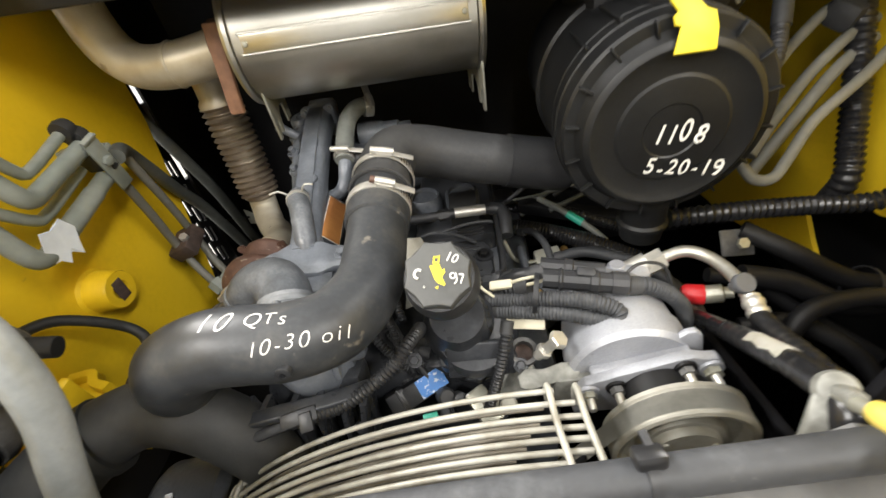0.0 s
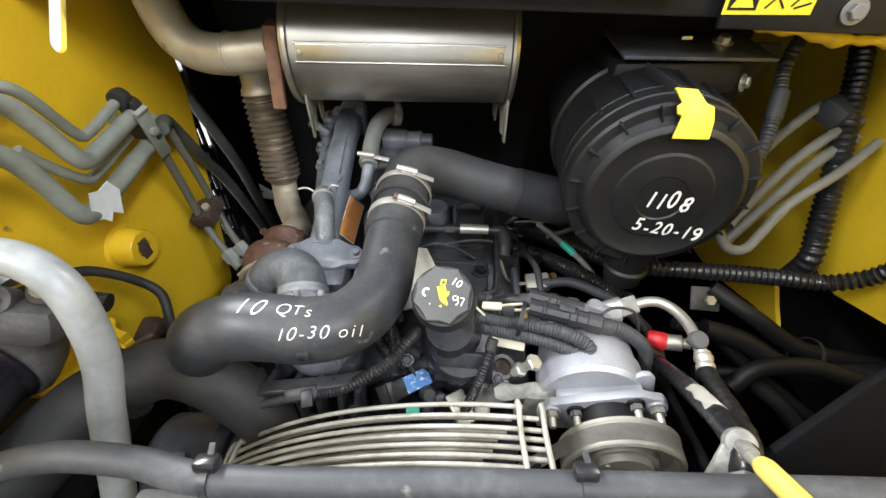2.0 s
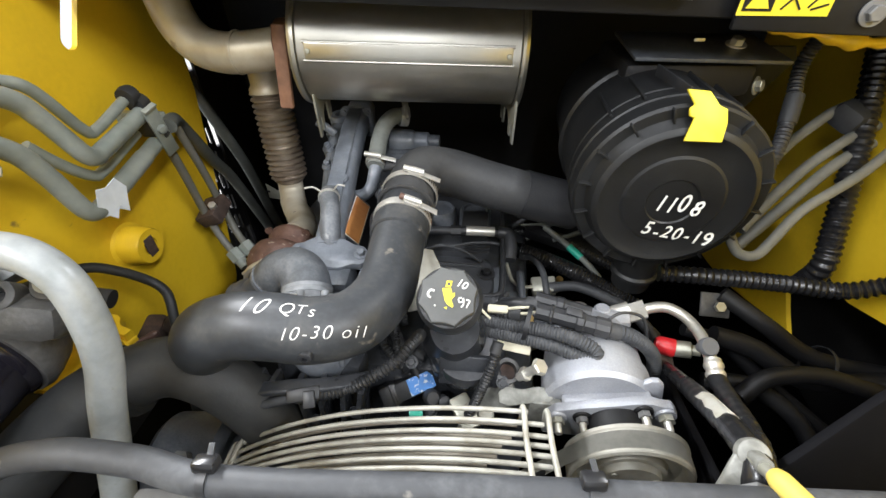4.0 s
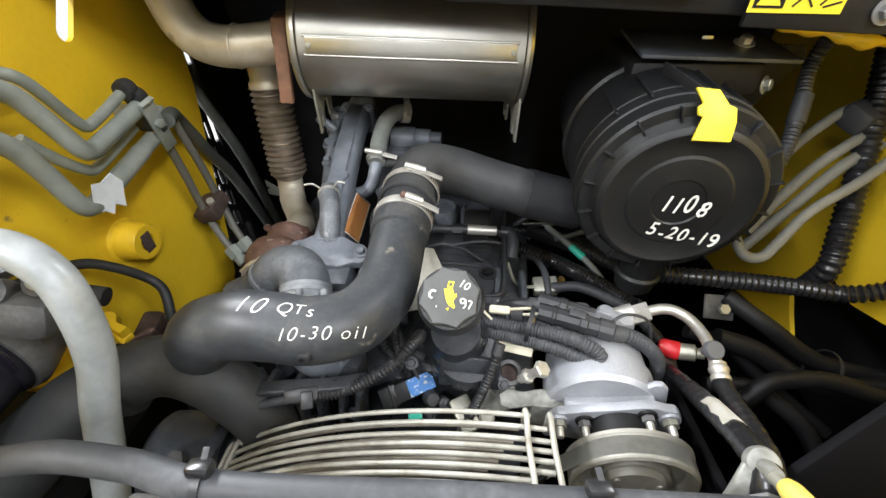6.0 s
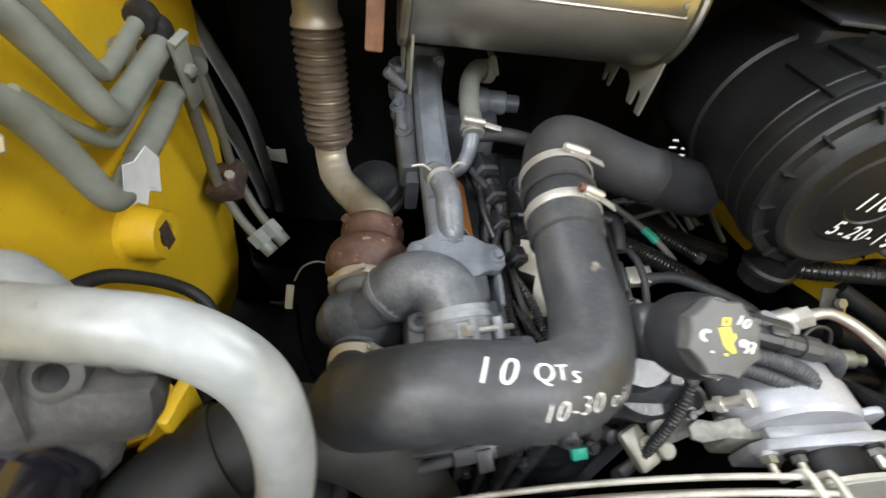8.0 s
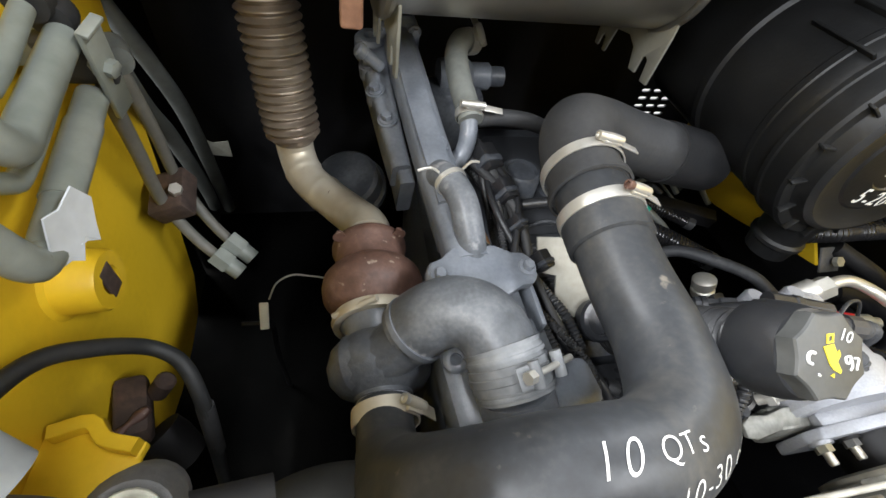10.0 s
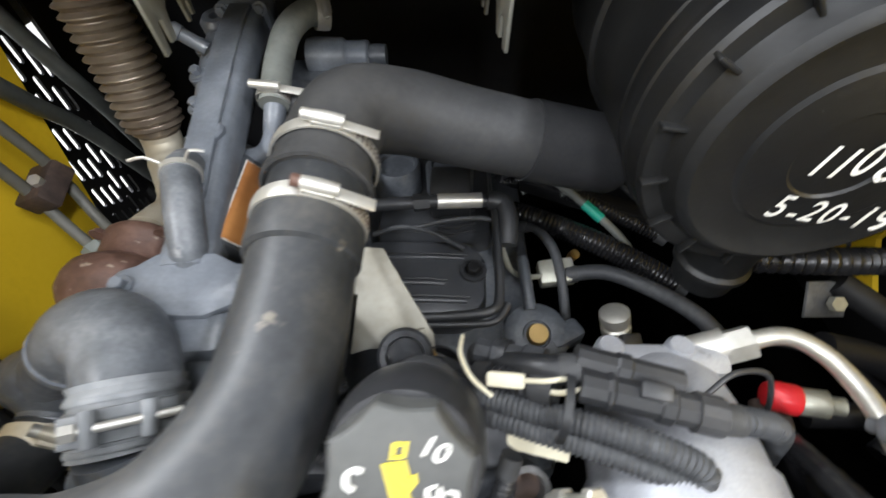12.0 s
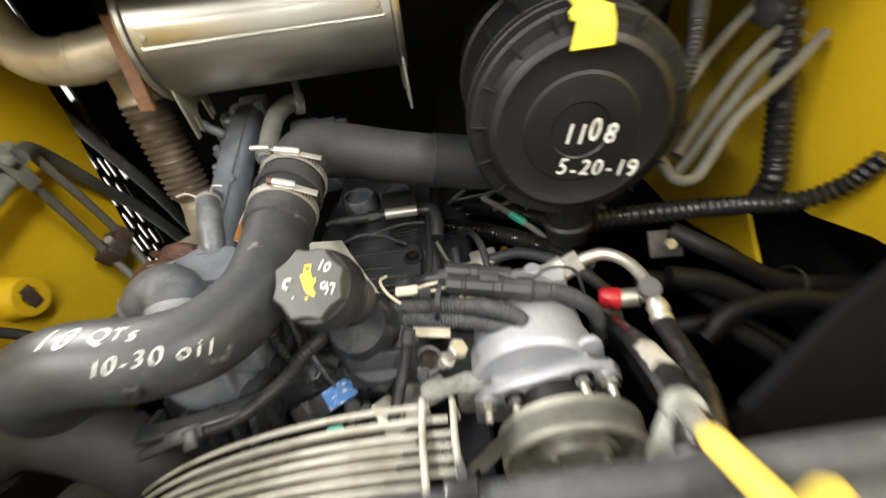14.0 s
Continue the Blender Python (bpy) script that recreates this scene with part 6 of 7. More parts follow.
    part("wire", sweep([(-0.535, 0.665, 1.045), (-0.520, 0.680, 1.070), (-0.494, 0.687, 1.082), (-0.465, 0.685, 1.080), (-0.43, 0.69, 1.06), (-0.40, 0.70, 1.02)], 0.0016, 8), WIRE, f)
    g = thing("sheet_tab", "bare metal tab behind the bellows", "bracket")
    part("tab", plate([(0, 0), (0.07, -0.01), (0.07, 0.035), (0.035, 0.03), (0.0, 0.055)], 0.003, Matrix.Translation((-0.735, 1.12, 1.02)) @ XZY, 0.0005), BRACKET, g)
    part("stem", block((0.092, 0.006, 0.008), pose(-0.772, 1.121, 1.045), 0.001), BLACK, g, "dark stem to the corner sheet")


wall_pipes()


def cross_member():
    t = thing("cross_member", "black steel cross member with grey top strip", "beam", kind="structure")
    part("beam", block((1.44, 0.05, 0.16), pose(-0.01, 0.635, 1.752, 0, 1.6, 0), 0.004), BLACK, t)
    part("grey_strip", block((0.54, 0.012, 0.035), pose(-0.04, 0.597, 1.712, 0, 1.6, 0), 0.003), ALU, t, "pale metal hinge strip")
    part("mount_plate", block((0.24, 0.010, 0.075), pose(0.405, 0.600, 1.688, 0, 1.6, 0), 0.003), BLACK, t)
    hex_bolt(t, (0.437, 0.594, 1.675), (0, -1, 0.1), 0.010, 0.008, GREYSTEEL)
    s = thing("warning_sticker", "yellow warning sticker with black pictograms", "sticker")
    m = Matrix.Translation((0.335, 0.5935, 1.692)) @ pose(0, 0, 0, 90, 0, 0)
    part("sheet", block((0.105, 0.042, 0.0008), m, 0), YELLOW_PLASTIC, s)
    part("panel", plate([(-0.048, -0.016), (-0.014, -0.016), (-0.014, 0.016), (-0.048, 0.016)], 0.0006, m @ pose(0, 0, 0.0009), 0), BLACK, s, "black pictogram field")
    part("triangle", plate([(-0.045, -0.013), (-0.018, -0.013), (-0.0315, 0.012)], 0.0006, m @ pose(0, 0, 0.0016), 0), YELLOW_PLASTIC, s, "warning triangle")
    for a, b in (((-0.004, -0.014), (0.018, 0.012)), ((0.018, -0.014), (-0.002, 0.010)), ((0.026, -0.012), (0.046, 0.014)), ((0.030, -0.014), (0.048, -0.008))):
        d = Vector((b[0] - a[0], b[1] - a[1]))
        part("stroke", block((d.length, 0.0022, 0.0006), m @ pose((a[0] + b[0]) / 2, (a[1] + b[1]) / 2, 0.0009, 0, 0, math.degrees(math.atan2(d.y, d.x))), 0), BLACK, s)


cross_member()


def ac_line():
    t = thing("refrigerant_pipe", "bare metal refrigerant pipe with fittings", "pipe")
    part("pipe", sweep([(0.225, 0.443, 1.284), (0.250, 0.451, 1.294), (0.276, 0.451, 1.299), (0.297, 0.434, 1.299), (0.305, 0.403, 1.302), (0.304, 0.375, 1.305), (0.302, 0.345, 1.305)], 0.0080, 22), ZINC, t)
    part("hex_nut", lathe([(0, -0.014), (0.0155, -0.014), (0.0155, 0.014), (0, 0.014)], (0.232, 0.448, 1.288), (0.8, 0.1, 0.35), 6), ZINC, t, angle=25)
    part("fitting_block", lathe([(0, 0), (0.015, 0), (0.015, 0.03), (0, 0.03)], (0.196, 0.446, 1.276), (0.8, 0.1, 0.35), 24), ZINC, t)
    part("port_cap", lathe([(0, -0.012), (0.006, -0.012), (0.006, 0), (0.0112, 0), (0.0122, 0.003), (0.0122, 0.011), (0.0112, 0.0125), (0, 0.0125)], (0.297, 0.367, 1.313), (0.1, -0.55, 0.8), 32), CAPGREY, t, "grey plastic port cap")
    part("crimp_ferrule", sweep([(0.302, 0.350, 1.308), (0.300, 0.322, 1.302)], lambda s, L: 0.0105 + (0.0015 if int(s / 0.006) % 2 else 0), 22, 0.002), ZINC, t, "bright crimped ferrule")
    part("hose", sweep([(0.300, 0.325, 1.302), (0.296, 0.285, 1.315), (0.275, 0.225, 1.355), (0.252, 0.172, 1.385), (0.246, 0.150, 1.34), (0.245, 0.15, 1.25)], lambda s, L: 0.0112 + 0.0006 * math.sin(s * 260) * math.sin(s * 91), 22, 0.004), GLOSSPLASTIC, t, "wrinkled glossy black hose")
    r = thing("charge_port", "red plastic cap on a refrigerant charge port", "cap")
    part("cap", lathe([(0, 0), (0.0135, 0), (0.0140, 0.002), (0.0135, 0.022), (0.010, 0.027), (0, 0.027)], (0.290, 0.412, 1.252), (-0.9, 0.25, -0.05), 28), RED, r)
    part("valve", lathe([(0, 0), (0.0125, 0), (0.0125, 0.022), (0.008, 0.024), (0.008, 0.034), (0, 0.034)], (0.290, 0.412, 1.252), (0.9, -0.25, 0.25), 10), BRACKET, r, "plated valve body")
    part("bracket", block((0.03, 0.03, 0.02), pose(0.275, 0.405, 1.232, 10, 20, 0), 0.004), RUSTDARK, r)
    h_thing = thing("refrigerant_hose", "black hose with a torn white label", "hose")
    line = [(0.272, 0.385, 1.24), (0.268, 0.355, 1.264), (0.262, 0.30, 1.306), (0.250, 0.241, 1.354), (0.236, 0.19, 1.396), (0.224, 0.150, 1.418), (0.220, 0.138, 1.37), (0.22, 0.13, 1.29)]
    part("hose", sweep(line, lambda s, L: 0.0095 + 0.0025 * min(1, s / 0.12) + 0.0004 * math.sin(s * 310) * math.sin(s * 87), 24, 0.004), GLOSSPLASTIC, h_thing)
    bm, rows = bmesh.new(), []
    a, b = Vector((0.2555, 0.267, 1.333)), Vector((0.2430, 0.214, 1.3765))
    f = frame_of(a, b - a, (-0.3, -0.4, 0.9))
    for k in range(9):
        lo, hi = 0.05 + 0.05 * math.sin(2.3 * k), 2.25 + 0.12 * math.sin(1.7 * k + 1)
        h = (b - a).length * k / 8
        rows.append([bm.verts.new(f @ Vector((0.0128 * math.cos(q), 0.0128 * math.sin(q), h + 0.0016 * math.sin(6 * q + 2) * (k in (0, 8))))) for q in (lo + (hi - lo) * n / 10 for n in range(11))])
    for r0, r1 in zip(rows, rows[1:]):
        for n in range(10):
            bm.faces.new((r0[n], r0[n + 1], r1[n + 1], r1[n]))
    bmesh.ops.solidify(bm, geom=bm.faces[:], thickness=0.0006)
    part("label", bm, CREAMPAPER, h_thing, "torn white paper label")
    y = thing("dipstick", "yellow-sleeved dipstick handle with a grey eye", "dipstick")
    part("sleeve", sweep([(0.222, 0.138, 1.439), (0.223, 0.119, 1.4495), (0.224, 0.100, 1.460), (0.225, 0.085, 1.468)], lambda s, L: 0.0086 - 0.0018 * max(0, 1 - s / 0.006), 24, 0.002), SLEEVE, y, "yellow plastic sleeve")
    part("cross_bar", sweep([(0.222, 0.084, 1.468), (0.234, 0.087, 1.465), (0.247, 0.094, 1.459), (0.259, 0.100, 1.454)], lambda s, L: 0.0088 - 0.003 * max(0, 1 - (L - s) / 0.008), 24, 0.002), SLEEVE, y, "yellow plastic cross bar")
    part("shank", sweep([(0.221, 0.158, 1.424), (0.222, 0.133, 1.441)], 0.0052, 18), BRACKET, y)
    part("eye", lathe([(0, -0.008), (0.009, -0.0075), (0.0128, -0.004), (0.0136, 0.001), (0.0125, 0.005), (0.009, 0.007), (0, 0.0075)], (0.224, 0.163, 1.421), (-0.15, -0.55, 0.8), 32), MOUNT, y, "rounded grey metal eye")
    part("neck", beam([(0.224, 0.163, 1.421), Vector((0.224, 0.163, 1.421)).lerp(Vector((0.222, 0.145, 1.434)), 0.9)], lambda k: 0.016 - 0.004 * k, 0.013, corner=0.8), MOUNT, y)
    part("tail", beam([(0.219, 0.160, 1.419), (0.211, 0.152, 1.414), (0.205, 0.145, 1.403), (0.201, 0.140, 1.385)], lambda k: 0.018 - 0.006 * k, 0.008, corner=0.8), MOUNT, y)
    g = thing("rail_bracket", "grey sheet bracket standing on the front rail", "bracket")
    part("sheet", plate([(-0.030, 0), (0.024, 0), (0.020, 0.022), (0.008, 0.026), (-0.008, 0.018)], 0.004, Matrix.Translation((0.205, 0.130, 1.404)) @ XZY @ pose(0, 0, 0, -12, 0, 0), 0.001), GREYSTEEL, g)



ac_line()


def right_side():
    def run(points, r, label, pitch=0.0115):
        t = thing("corrugated_hose", label, "hose", "corrugated hoses")
        part("conduit", sweep(points, corrugated(r, pitch, 0.0017), 22, 0.0022), GLOSSPLASTIC, t)
    run([(0.672, 0.92, 1.68), (0.655, 0.845, 1.594), (0.622, 0.716, 1.438), (0.597, 0.635, 1.335), (0.586, 0.600, 1.285), (0.592, 0.615, 1.235), (0.625, 0.655, 1.19), (0.70, 0.70, 1.16)], 0.0180, "thick black corrugated conduit hanging beside the yellow wall")
    run([(0.30, 0.56, 1.275), (0.377, 0.556, 1.277), (0.45, 0.562, 1.270), (0.53, 0.566, 1.262), (0.60, 0.556, 1.264), (0.650, 0.545, 1.292), (0.672, 0.53, 1.34)], 0.0140, "thick black corrugated conduit running across the bay")
    t = thing("thin_conduit", "slim black ribbed conduit hanging from the cross member", "conduit")
    part("conduit", sweep([(0.47, 0.66, 1.72), (0.455, 0.70, 1.60), (0.441, 0.654, 1.534), (0.420, 0.607, 1.480), (0.405, 0.60, 1.42)], corrugated(0.0100, 0.006, 0.0009), 16, 0.0016), PLASTIC, t)
    part("tape", sweep([(0.446, 0.668, 1.552), (0.436, 0.640, 1.518)], 0.0125, 16), RUBBER, t, "black tape wrap")

    def pipe(points, r, label):
        q = thing("hydraulic_pipe", label, "pipe", "pipes on the right wall")
        part("pipe", sweep(points, r, 18), GREYPIPE, q)
    label = "thin grey pipe clipped to the yellow wall"
    pipe([(0.66, 0.83, 1.49), (0.605, 0.785, 1.492), (0.578, 0.767, 1.486), (0.523, 0.734, 1.453), (0.488, 0.708, 1.427), (0.44, 0.68, 1.37)], 0.0088, label)
    pipe([(0.67, 0.77, 1.47), (0.612, 0.733, 1.463), (0.575, 0.712, 1.447), (0.533, 0.689, 1.420), (0.474, 0.646, 1.376), (0.43, 0.61, 1.34)], 0.0090, label)
    pipe([(0.66, 0.70, 1.46), (0.585, 0.646, 1.431), (0.502, 0.603, 1.391), (0.455, 0.566, 1.352), (0.432, 0.549, 1.336), (0.410, 0.547, 1.335), (0.392, 0.556, 1.350), (0.37, 0.60, 1.40)], 0.0082, label)
    pipe([(0.655, 0.74, 1.45), (0.58, 0.695, 1.425), (0.50, 0.640, 1.375), (0.43, 0.60, 1.31)], 0.0095, label)
    k = thing("pipe_clip", "black rubber pipe clip on the yellow wall", "clip")
    part("clip", block((0.07, 0.05, 0.045), pose(0.622, 0.768, 1.487, 20, 0, 35), 0.012), RUBBER, k)
    a = thing("mounting_tab", "bare metal tab plate beside the dust valve", "bracket")
    part("tab", plate([(-0.025, -0.02), (0.03, -0.025), (0.034, 0.012), (0.010, 0.020), (-0.022, 0.022)], 0.004, Matrix.Translation((0.405, 0.545, 1.222)) @ pose(0, 0, 0, 50, 5, 10), 0.001), ROUGHCAST, a)
    part("nut", lathe([(0, 0), (0.009, 0), (0.009, 0.008), (0, 0.008)], (0.412, 0.537, 1.224), (0, -0.6, 0.7), 6), BRACKET, a)
    label = "black rubber hose in the dark beside the radiator"
    random.seed(3)
    for pts, r in (([(0.42, 0.56, 1.235), (0.481, 0.517, 1.212), (0.574, 0.488, 1.164), (0.715, 0.482, 1.139)], 0.015), ([(0.40, 0.50, 1.19), (0.47, 0.49, 1.175), (0.56, 0.46, 1.14), (0.70, 0.46, 1.15)], 0.018), ([(0.402, 0.385, 1.179), (0.446, 0.409, 1.203), (0.526, 0.419, 1.205), (0.60, 0.41, 1.190), (0.70, 0.40, 1.17)], 0.014), ([(0.36, 0.52, 1.18), (0.42, 0.51, 1.165), (0.50, 0.47, 1.12), (0.60, 0.42, 1.06)], 0.012), ([(0.38, 0.44, 1.14), (0.45, 0.43, 1.15), (0.52, 0.38, 1.12), (0.55, 0.30, 1.05)], 0.014)):
        q = thing("rubber_hose", label, "hose", "rubber hoses")
        part("hose", sweep(pts, r, 18), SHADEHOSE, q)
    k = thing("cable_tie", "black cable tie bundling rubber hoses", "cable tie", "cable ties")
    part("band", lathe([(0.034, -0.003), (0.0355, -0.003), (0.0355, 0.003), (0.034, 0.003)], (0.575, 0.478, 1.158), (0.9, -0.1, -0.3), 24, closed=True), PLASTIC, k)
    p = thing("radiator_cowl", "matt black sloping radiator cowl", "cowl")
    part("cowl", plate([(0, 0), (0.12, 0.055), (0.40, 0.15), (0.40, -0.34), (-0.02, -0.30)], 0.012, Matrix.Translation((0.285, 0.190, 1.350)) @ pose(0, 0, 0, 58, 0, 16), 0.004), MATTBLACK, p)
    n = thing("fan_shroud", "matt black fan shroud below the guard", "shroud")
    part("wall", block((0.012, 0.26, 0.4), pose(0.30, 0.27, 1.05, 0, -6, 8), 0.004), MATTBLACK, n)


right_side()


def lower_left():
    t = thing("charge_hose", "dusty dark rubber charge-air hose", "hose")
    part("hose", sweep([(-0.66, 0.02, 1.12), (-0.58, 0.13, 1.22), (-0.51, 0.215, 1.275), (-0.44, 0.268, 1.295), (-0.37, 0.272, 1.288), (-0.30, 0.258, 1.225), (-0.25, 0.24, 1.1)], lambda s, L: 0.0465 - 0.006 * min(1, max(0, (s - 0.30) / 0.08)), 36), CHARGE, t)
    part("bend_rib", sweep([(-0.472, 0.248, 1.288), (-0.462, 0.254, 1.290)], 0.0480, 36, 0.004), CHARGE, t)
    f = thing("oil_filter", "glossy black spin-on oil filter under a grey head", "filter")
    o, ax = Vector((-0.608, 0.225, 1.367)), Vector((-0.008, -0.998, -0.056)).normalized()
    part("canister", lathe([(0, 0), (0.067, 0), (0.076, 0.004), (0.078, 0.010), (0.076, 0.016), (0.0725, 0.02), (0.0725, 0.21), (0.058, 0.228), (0, 0.23)], o, ax, 56), GLOSSBLACK, f)
    m = frame_of(o, ax)
    bm = lathe([(0.0728, 0.150), (0.0731, 0.151), (0.0731, 0.200), (0.0728, 0.201)], o, ax, 56)
    part("label_band", bm, PAPER, f, "pale printed label band")
    random.seed(8)
    for k in range(3):
        for a0 in range(12):
            a = a0 * 0.52 + random.uniform(0, 0.2)
            w = random.uniform(0.012, 0.024)
            mm = m @ Matrix.Rotation(a, 4, "Z") @ pose(0.0733, 0, 0.158 + 0.0140 * k, 0, 90, 0)
            part("print_bar", block((0.0035, w, 0.0006), mm, 0), PRINTGREY, f)
    h = thing("filter_head", "rough grey cast filter head with threaded ports", "casting")
    part("casting", lathe([(0.068, 0.008), (0.082, 0.006), (0.086, -0.004), (0.084, -0.018), (0.078, -0.040), (0.066, -0.060), (0.046, -0.072), (0, -0.074)], o, ax, 48), ROUGHCAST, h)
    part("arm", block((0.10, 0.055, 0.05), pose(-0.520, 0.236, 1.430, -20, 16, 14), 0.018), ROUGHCAST, h)
    part("lug", lathe([(0, -0.03), (0.019, -0.028), (0.022, -0.01), (0.021, 0.018), (0.016, 0.026), (0, 0.028)], (-0.520, 0.248, 1.405), (0.2, -0.5, 0.8), 28), ROUGHCAST, h)
    part("lug", lathe([(0, -0.03), (0.020, -0.03), (0.022, 0.0), (0.018, 0.008), (0, 0.009)], (-0.486, 0.262, 1.452), (0.2, -0.4, 0.8), 24), ROUGHCAST, h)
    part("web", block((0.016, 0.07, 0.05), pose(-0.545, 0.232, 1.452, -20, 10, 30), 0.006), ROUGHCAST, h)
    part("port", lathe([(0.008, -0.01), (0.015, -0.01), (0.016, 0.014), (0.013, 0.016), (0.009, 0.016)], (-0.519, 0.240, 1.454), (0.25, -0.6, 0.7), 22, closed=True), ROUGHCAST, h)
    hex_bolt(h, (-0.484, 0.259, 1.461), (0.2, -0.4, 0.8), 0.009, 0.010, BRACKET)
    hex_bolt(h, (-0.58, 0.265, 1.468), (0, -0.2, 0.9), 0.009, 0.010, BRACKET)
    part("stub", sweep([(-0.47, 0.262, 1.440), (-0.43, 0.268, 1.430)], 0.011, 16), BLACK, h)
    s = thing("second_tube", "silver-grey painted tube behind the bent tube", "tube")
    part("tube", sweep([(-0.9, 0.30, 1.47), (-0.62, 0.300, 1.468), (-0.575, 0.295, 1.462), (-0.555, 0.285, 1.44)], 0.021, 28), SILVER, s)
    u = thing("hydraulic_pump", "dark hydraulic pump deep beside the fan", "pump")
    part("body", lathe([(0, 0), (0.07, 0), (0.078, 0.01), (0.078, 0.10), (0.065, 0.115), (0, 0.115)], (-0.50, 0.24, 1.07), (0.9, 0.1, 0.0), 32), DARKCAST, u)
    part("cover", lathe([(0, 0), (0.045, 0), (0.05, 0.006), (0.05, 0.03), (0, 0.03)], (-0.395, 0.25, 1.07), (0.9, 0.1, 0.0), 28), DARKCAST, u)
    part("port_nut", lathe([(0, 0), (0.014, 0), (0.014, 0.016), (0, 0.016)], (-0.43, 0.215, 1.142), (0, -0.3, 0.9), 6), GREYSTEEL, u, angle=25)
    c = thing("starter_motor", "dark starter motor low in front of the engine", "starter motor")
    part("can", lathe([(0, 0), (0.038, 0), (0.04, 0.004), (0.04, 0.10), (0.034, 0.11), (0, 0.11)], (-0.335, 0.20, 1.12), (0.9, 0.2, 0.1), 28), DARKCAST, c)
    part("terminal", lathe([(0, 0), (0.007, 0), (0.007, 0.014), (0, 0.014)], (-0.30, 0.185, 1.155), (0, -0.3, 0.9), 8), ZINC, c)
    part("end_cap", lathe([(0, 0), (0.03, 0), (0.034, 0.02), (0.02, 0.03), (0, 0.03)], (-0.38, 0.17, 1.17), (-0.3, -0.6, 0.6), 24), DARKCAST, c)


lower_left()


# ---- marker writing ----
from mathutils.bvhtree import BVHTree


def letters(text, size, seed, shear=0.2, bold=0.035, narrow=1.0):
    """Flat outlines of hand-set characters, as one bmesh in its own x and y, centred."""
    random.seed(seed)
    bm, x = bmesh.new(), 0.0
    for ch in text:
        if ch == " ":
            x += size * 0.28
            continue
        cu = bpy.data.curves.new("marker", "FONT")
        cu.body, cu.size, cu.shear, cu.offset, cu.resolution_u = ch, size * random.uniform(0.92, 1.08), shear, bold * size, 4
        ob = new("marker", cu)
        bpy.context.view_layer.update()
        me = bpy.data.meshes.new_from_object(ob.evaluated_get(bpy.context.evaluated_depsgraph_get()))
        w = max((v.co.x for v in me.vertices), default=0.0)
        me.transform(pose(x, size * random.uniform(-0.06, 0.06), 0, 0, 0, random.uniform(-6, 6)))
        bm.from_mesh(me)
        x += w + size * 0.10
        bpy.data.objects.remove(ob)
        bpy.data.curves.remove(cu)
        bpy.data.meshes.remove(me)
    xs, ys = [v.co.x for v in bm.verts], [v.co.y for v in bm.verts]
    bmesh.ops.translate(bm, vec=(-(min(xs) + max(xs)) / 2, -(min(ys) + max(ys)) / 2, 0), verts=bm.verts)
    bmesh.ops.scale(bm, vec=(narrow, 1, 1), verts=bm.verts)
    bmesh.ops.triangulate(bm, faces=bm.faces)
    return bm


def write_on(name, label, bm, target, centre, right, up, mat=None, lift=0.0006, parent=None):
    """Lay flat outlines on a mesh: along right and up through centre, dropped straight onto it."""
    r, u = Vector(right).normalized(), Vector(up).normalized()
    look_in = u.cross(r).normalized()
    bmesh.ops.subdivide_edges(bm, edges=[e for e in bm.edges if e.calc_length() > 0.004], cuts=2)
    bmesh.ops.triangulate(bm, faces=bm.faces)
    src = bmesh.new()
    src.from_mesh(target.data)
    src.transform(target.matrix_world)
    tree = BVHTree.FromBMesh(src)
    src.free()
    for v in bm.verts:
        q = Vector(centre) + r * v.co.x + u * v.co.y - look_in * 0.08
        hit, normal, _, _ = tree.ray_cast(q, look_in)
        v.co = hit - look_in * lift if hit else q + look_in * 0.08
    t = part(name, bm, mat or WHITE, parent, label)
    return t


RIGHT, UP = (0.996, 0.093, -0.012), (-0.05, 0.631, 0.774)


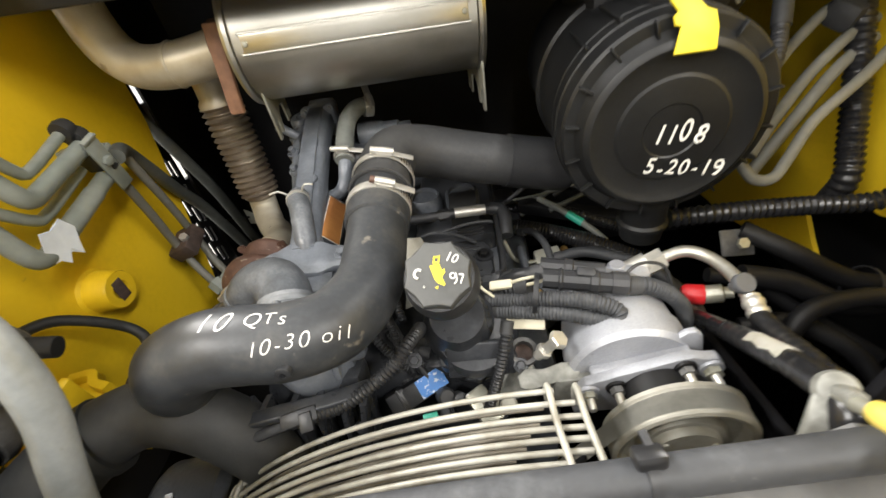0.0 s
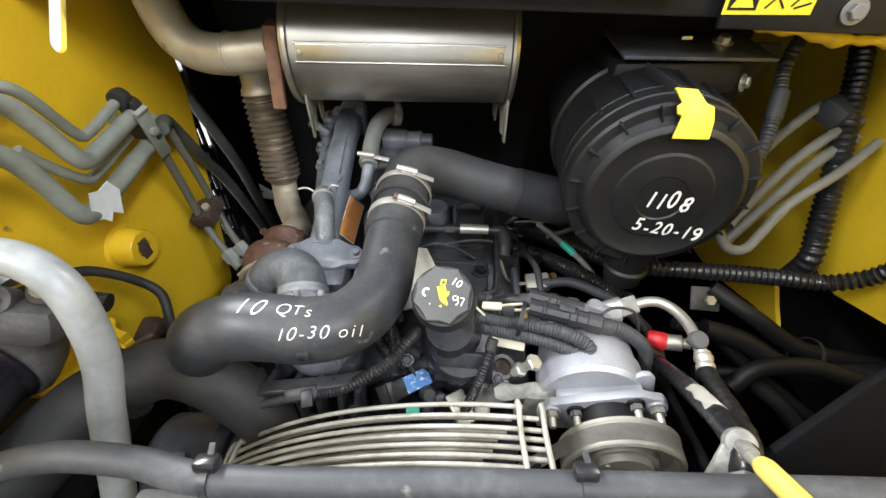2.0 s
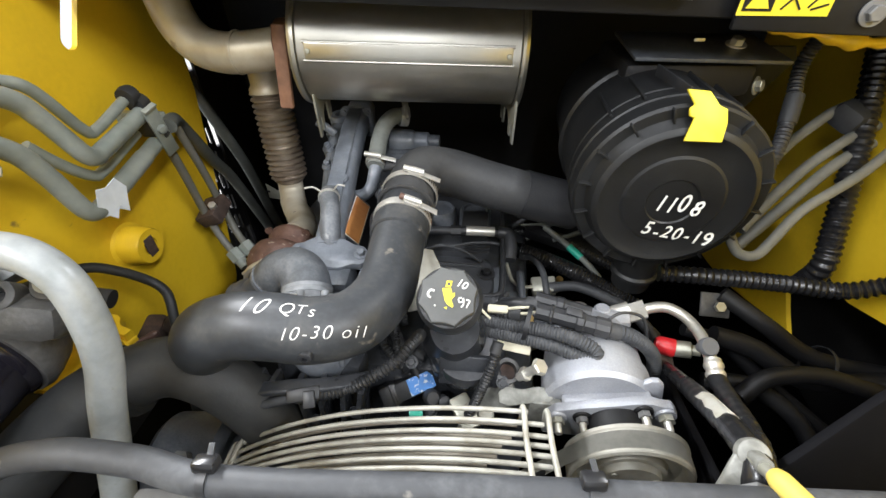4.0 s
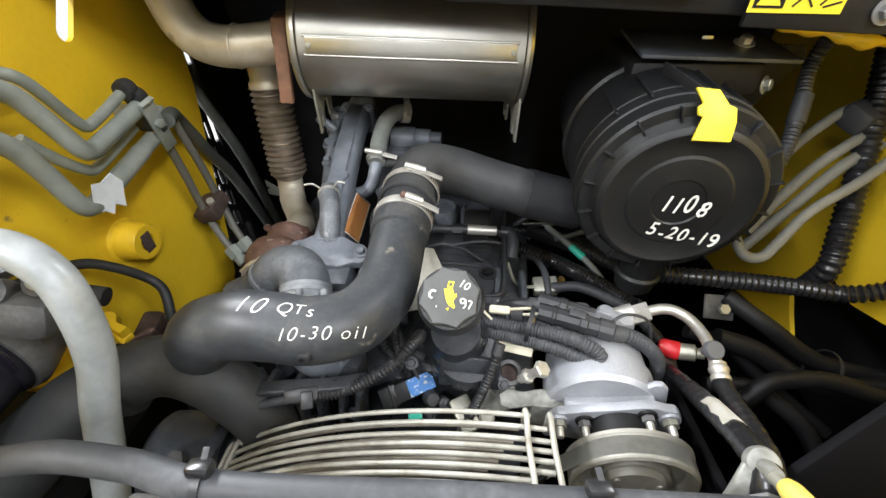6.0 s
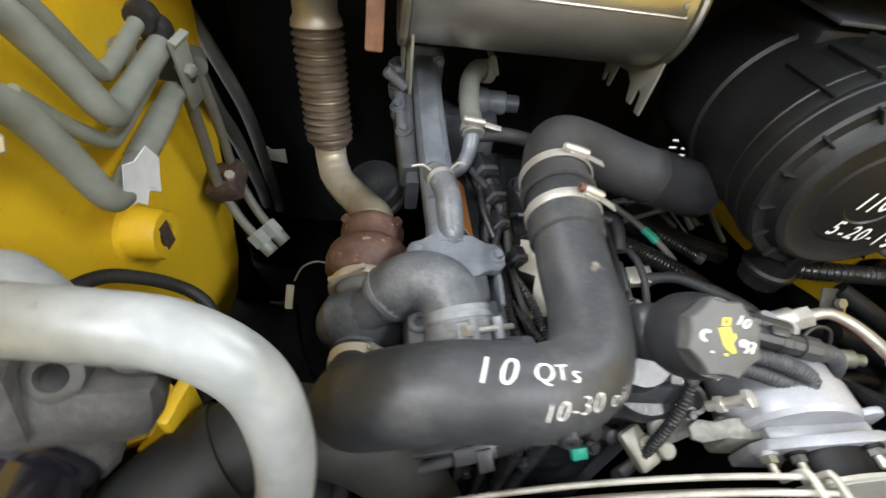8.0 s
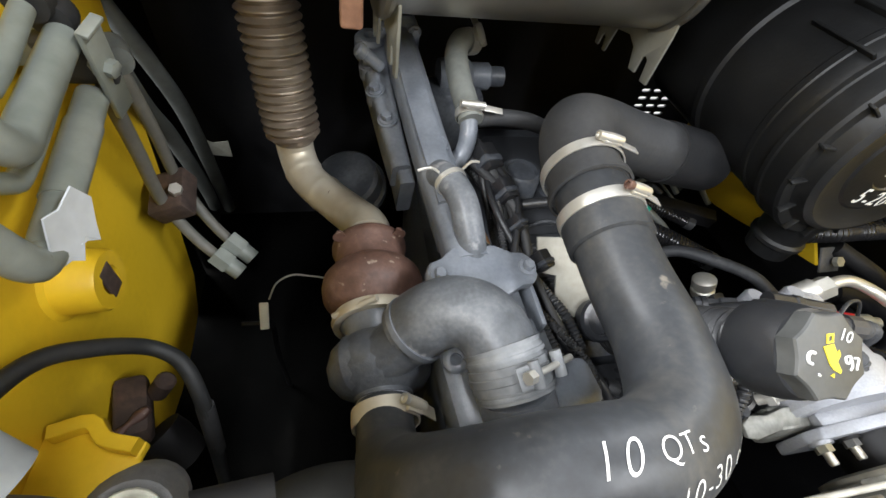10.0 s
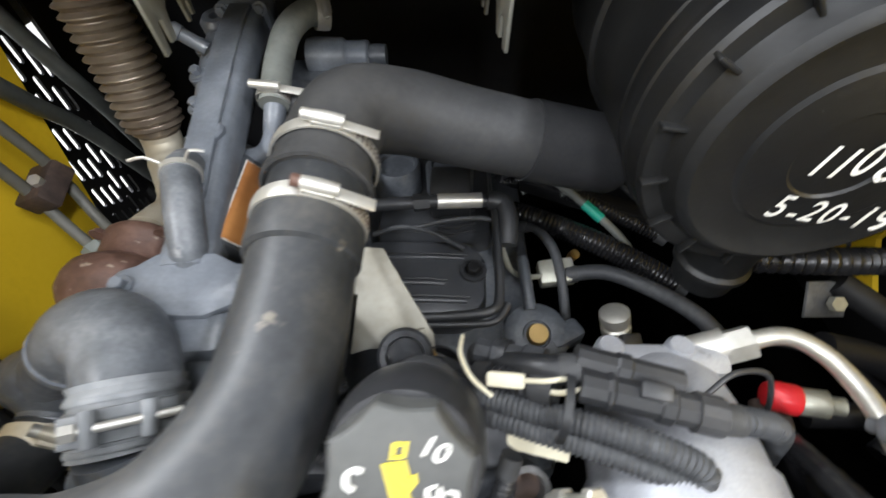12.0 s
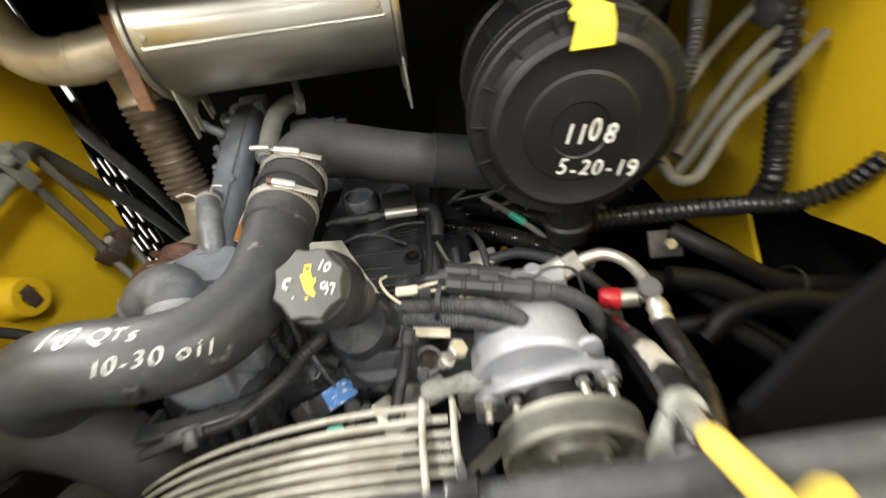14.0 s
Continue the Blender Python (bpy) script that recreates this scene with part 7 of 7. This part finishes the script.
def writing():
    w = thing("marker_writing", "white marker note on the intake duct", "writing")
    write_on("word", "", letters("10", 0.030, 1, 0.32, -0.014), INTAKE, (-0.2425, 0.2535, 1.4575), RIGHT, (0.0, 0.99, 0.12), parent=w)
    write_on("word", "", letters("QTs", 0.0188, 2, 0.1, -0.012), INTAKE, (-0.199, 0.2555, 1.449), RIGHT, (0, 0.97, 0.25), parent=w)
    write_on("word", "", letters("10-30 oil", 0.0200, 3, 0.2, -0.014), INTAKE, (-0.1685, 0.2405, 1.436), (0.99, 0.13, 0.0), (0, 0.76, 0.65), parent=w)
    lid = next(o for o in bpy.data.objects if o.name == "lid")
    n = thing("marker_date", "white marker hours and date on the air cleaner lid", "writing")
    write_on("line", "", letters("1108", 0.038, 4, 0.25, 0.015, 0.70), lid, (0.2635, 0.499, 1.4515), (1, 0, -0.14), (0.05, 0, 1), parent=n)
    write_on("line", "", letters("5-20-19", 0.031, 6, 0.2, 0.013, 0.84), lid, (0.2735, 0.499, 1.4015), (1, 0, -0.16), (0.08, 0, 1), parent=n)
    cap = next(o for o in bpy.data.objects if o.name == "grip")
    m = frame_of(CAP_O, CAP_AX)
    cr, cu = m.to_3x3() @ Vector((1, 0, 0)), m.to_3x3() @ Vector((0, 1, 0))
    if cr.x < 0:
        cr, cu = -cr, -cu
    c = thing("marker_grade", "white marker strokes on the oil filler cap", "writing")
    write_on("line", "", letters("10", 0.0135, 7, 0.1, 0.005), cap, CAP_O + cr * 0.0165 + cu * 0.0135, cr - cu * 0.5, cu + cr * 0.5, parent=c)
    m2 = Matrix.Translation(CAP_O + CAP_AX * 0.0004) @ Matrix((cr, cu, CAP_AX)).transposed().to_4x4()

    def stroke(points, w=0.0011):
        part("stroke", sweep([m2 @ Vector((x, y, 0)) for x, y in points], w, 8, 0.0012), WHITE, c)
    stroke([(-0.0150, 0.0045), (-0.0185, 0.0055), (-0.0215, 0.0030), (-0.0215, -0.0010), (-0.0185, -0.0030)], 0.0013)
    stroke([(0.0160, -0.0010), (0.0125, -0.0020), (0.0130, -0.0060), (0.0165, -0.0055), (0.0175, -0.0015), (0.0180, -0.0085), (0.0155, -0.0115)], 0.0008)
    stroke([(0.0205, -0.0030), (0.0245, -0.0040), (0.0225, -0.0090), (0.0215, -0.0120)], 0.0008)
    stroke([(-0.0140, -0.0110), (-0.0125, -0.0118)])
    s = thing("oil_can_symbol", "yellow oil-can symbol on the filler cap", "symbol")
    base = Matrix.Translation(CAP_O + CAP_AX * 0.0005) @ Matrix((cr, cu, CAP_AX)).transposed().to_4x4() @ pose(0.000, 0.002, 0, 0, 0, -4) @ Matrix.Diagonal((0.80, 0.95, 1, 1))
    part("can", plate([(-0.009, 0.006), (0.003, 0.008), (0.006, 0.001), (0.009, 0.003), (0.010, -0.001), (0.006, -0.006), (0.010, -0.013), (0.0085, -0.015), (0.001, -0.012), (-0.003, -0.008)], 0.0006, base, 0), YELLOW_PLASTIC, s)
    part("handle", slotted([(-0.005, 0.008), (0.003, 0.009), (0.004, 0.016), (-0.004, 0.0155)], [[(-0.0028, 0.0098), (0.0014, 0.0103), (0.002, 0.0142), (-0.0022, 0.0138)]], 0.0006, base), YELLOW_PLASTIC, s)
    part("drop", plate([(-0.003, -0.016), (0.0015, -0.0145), (0.001, -0.018)], 0.0006, base, 0), YELLOW_PLASTIC, s)


writing()
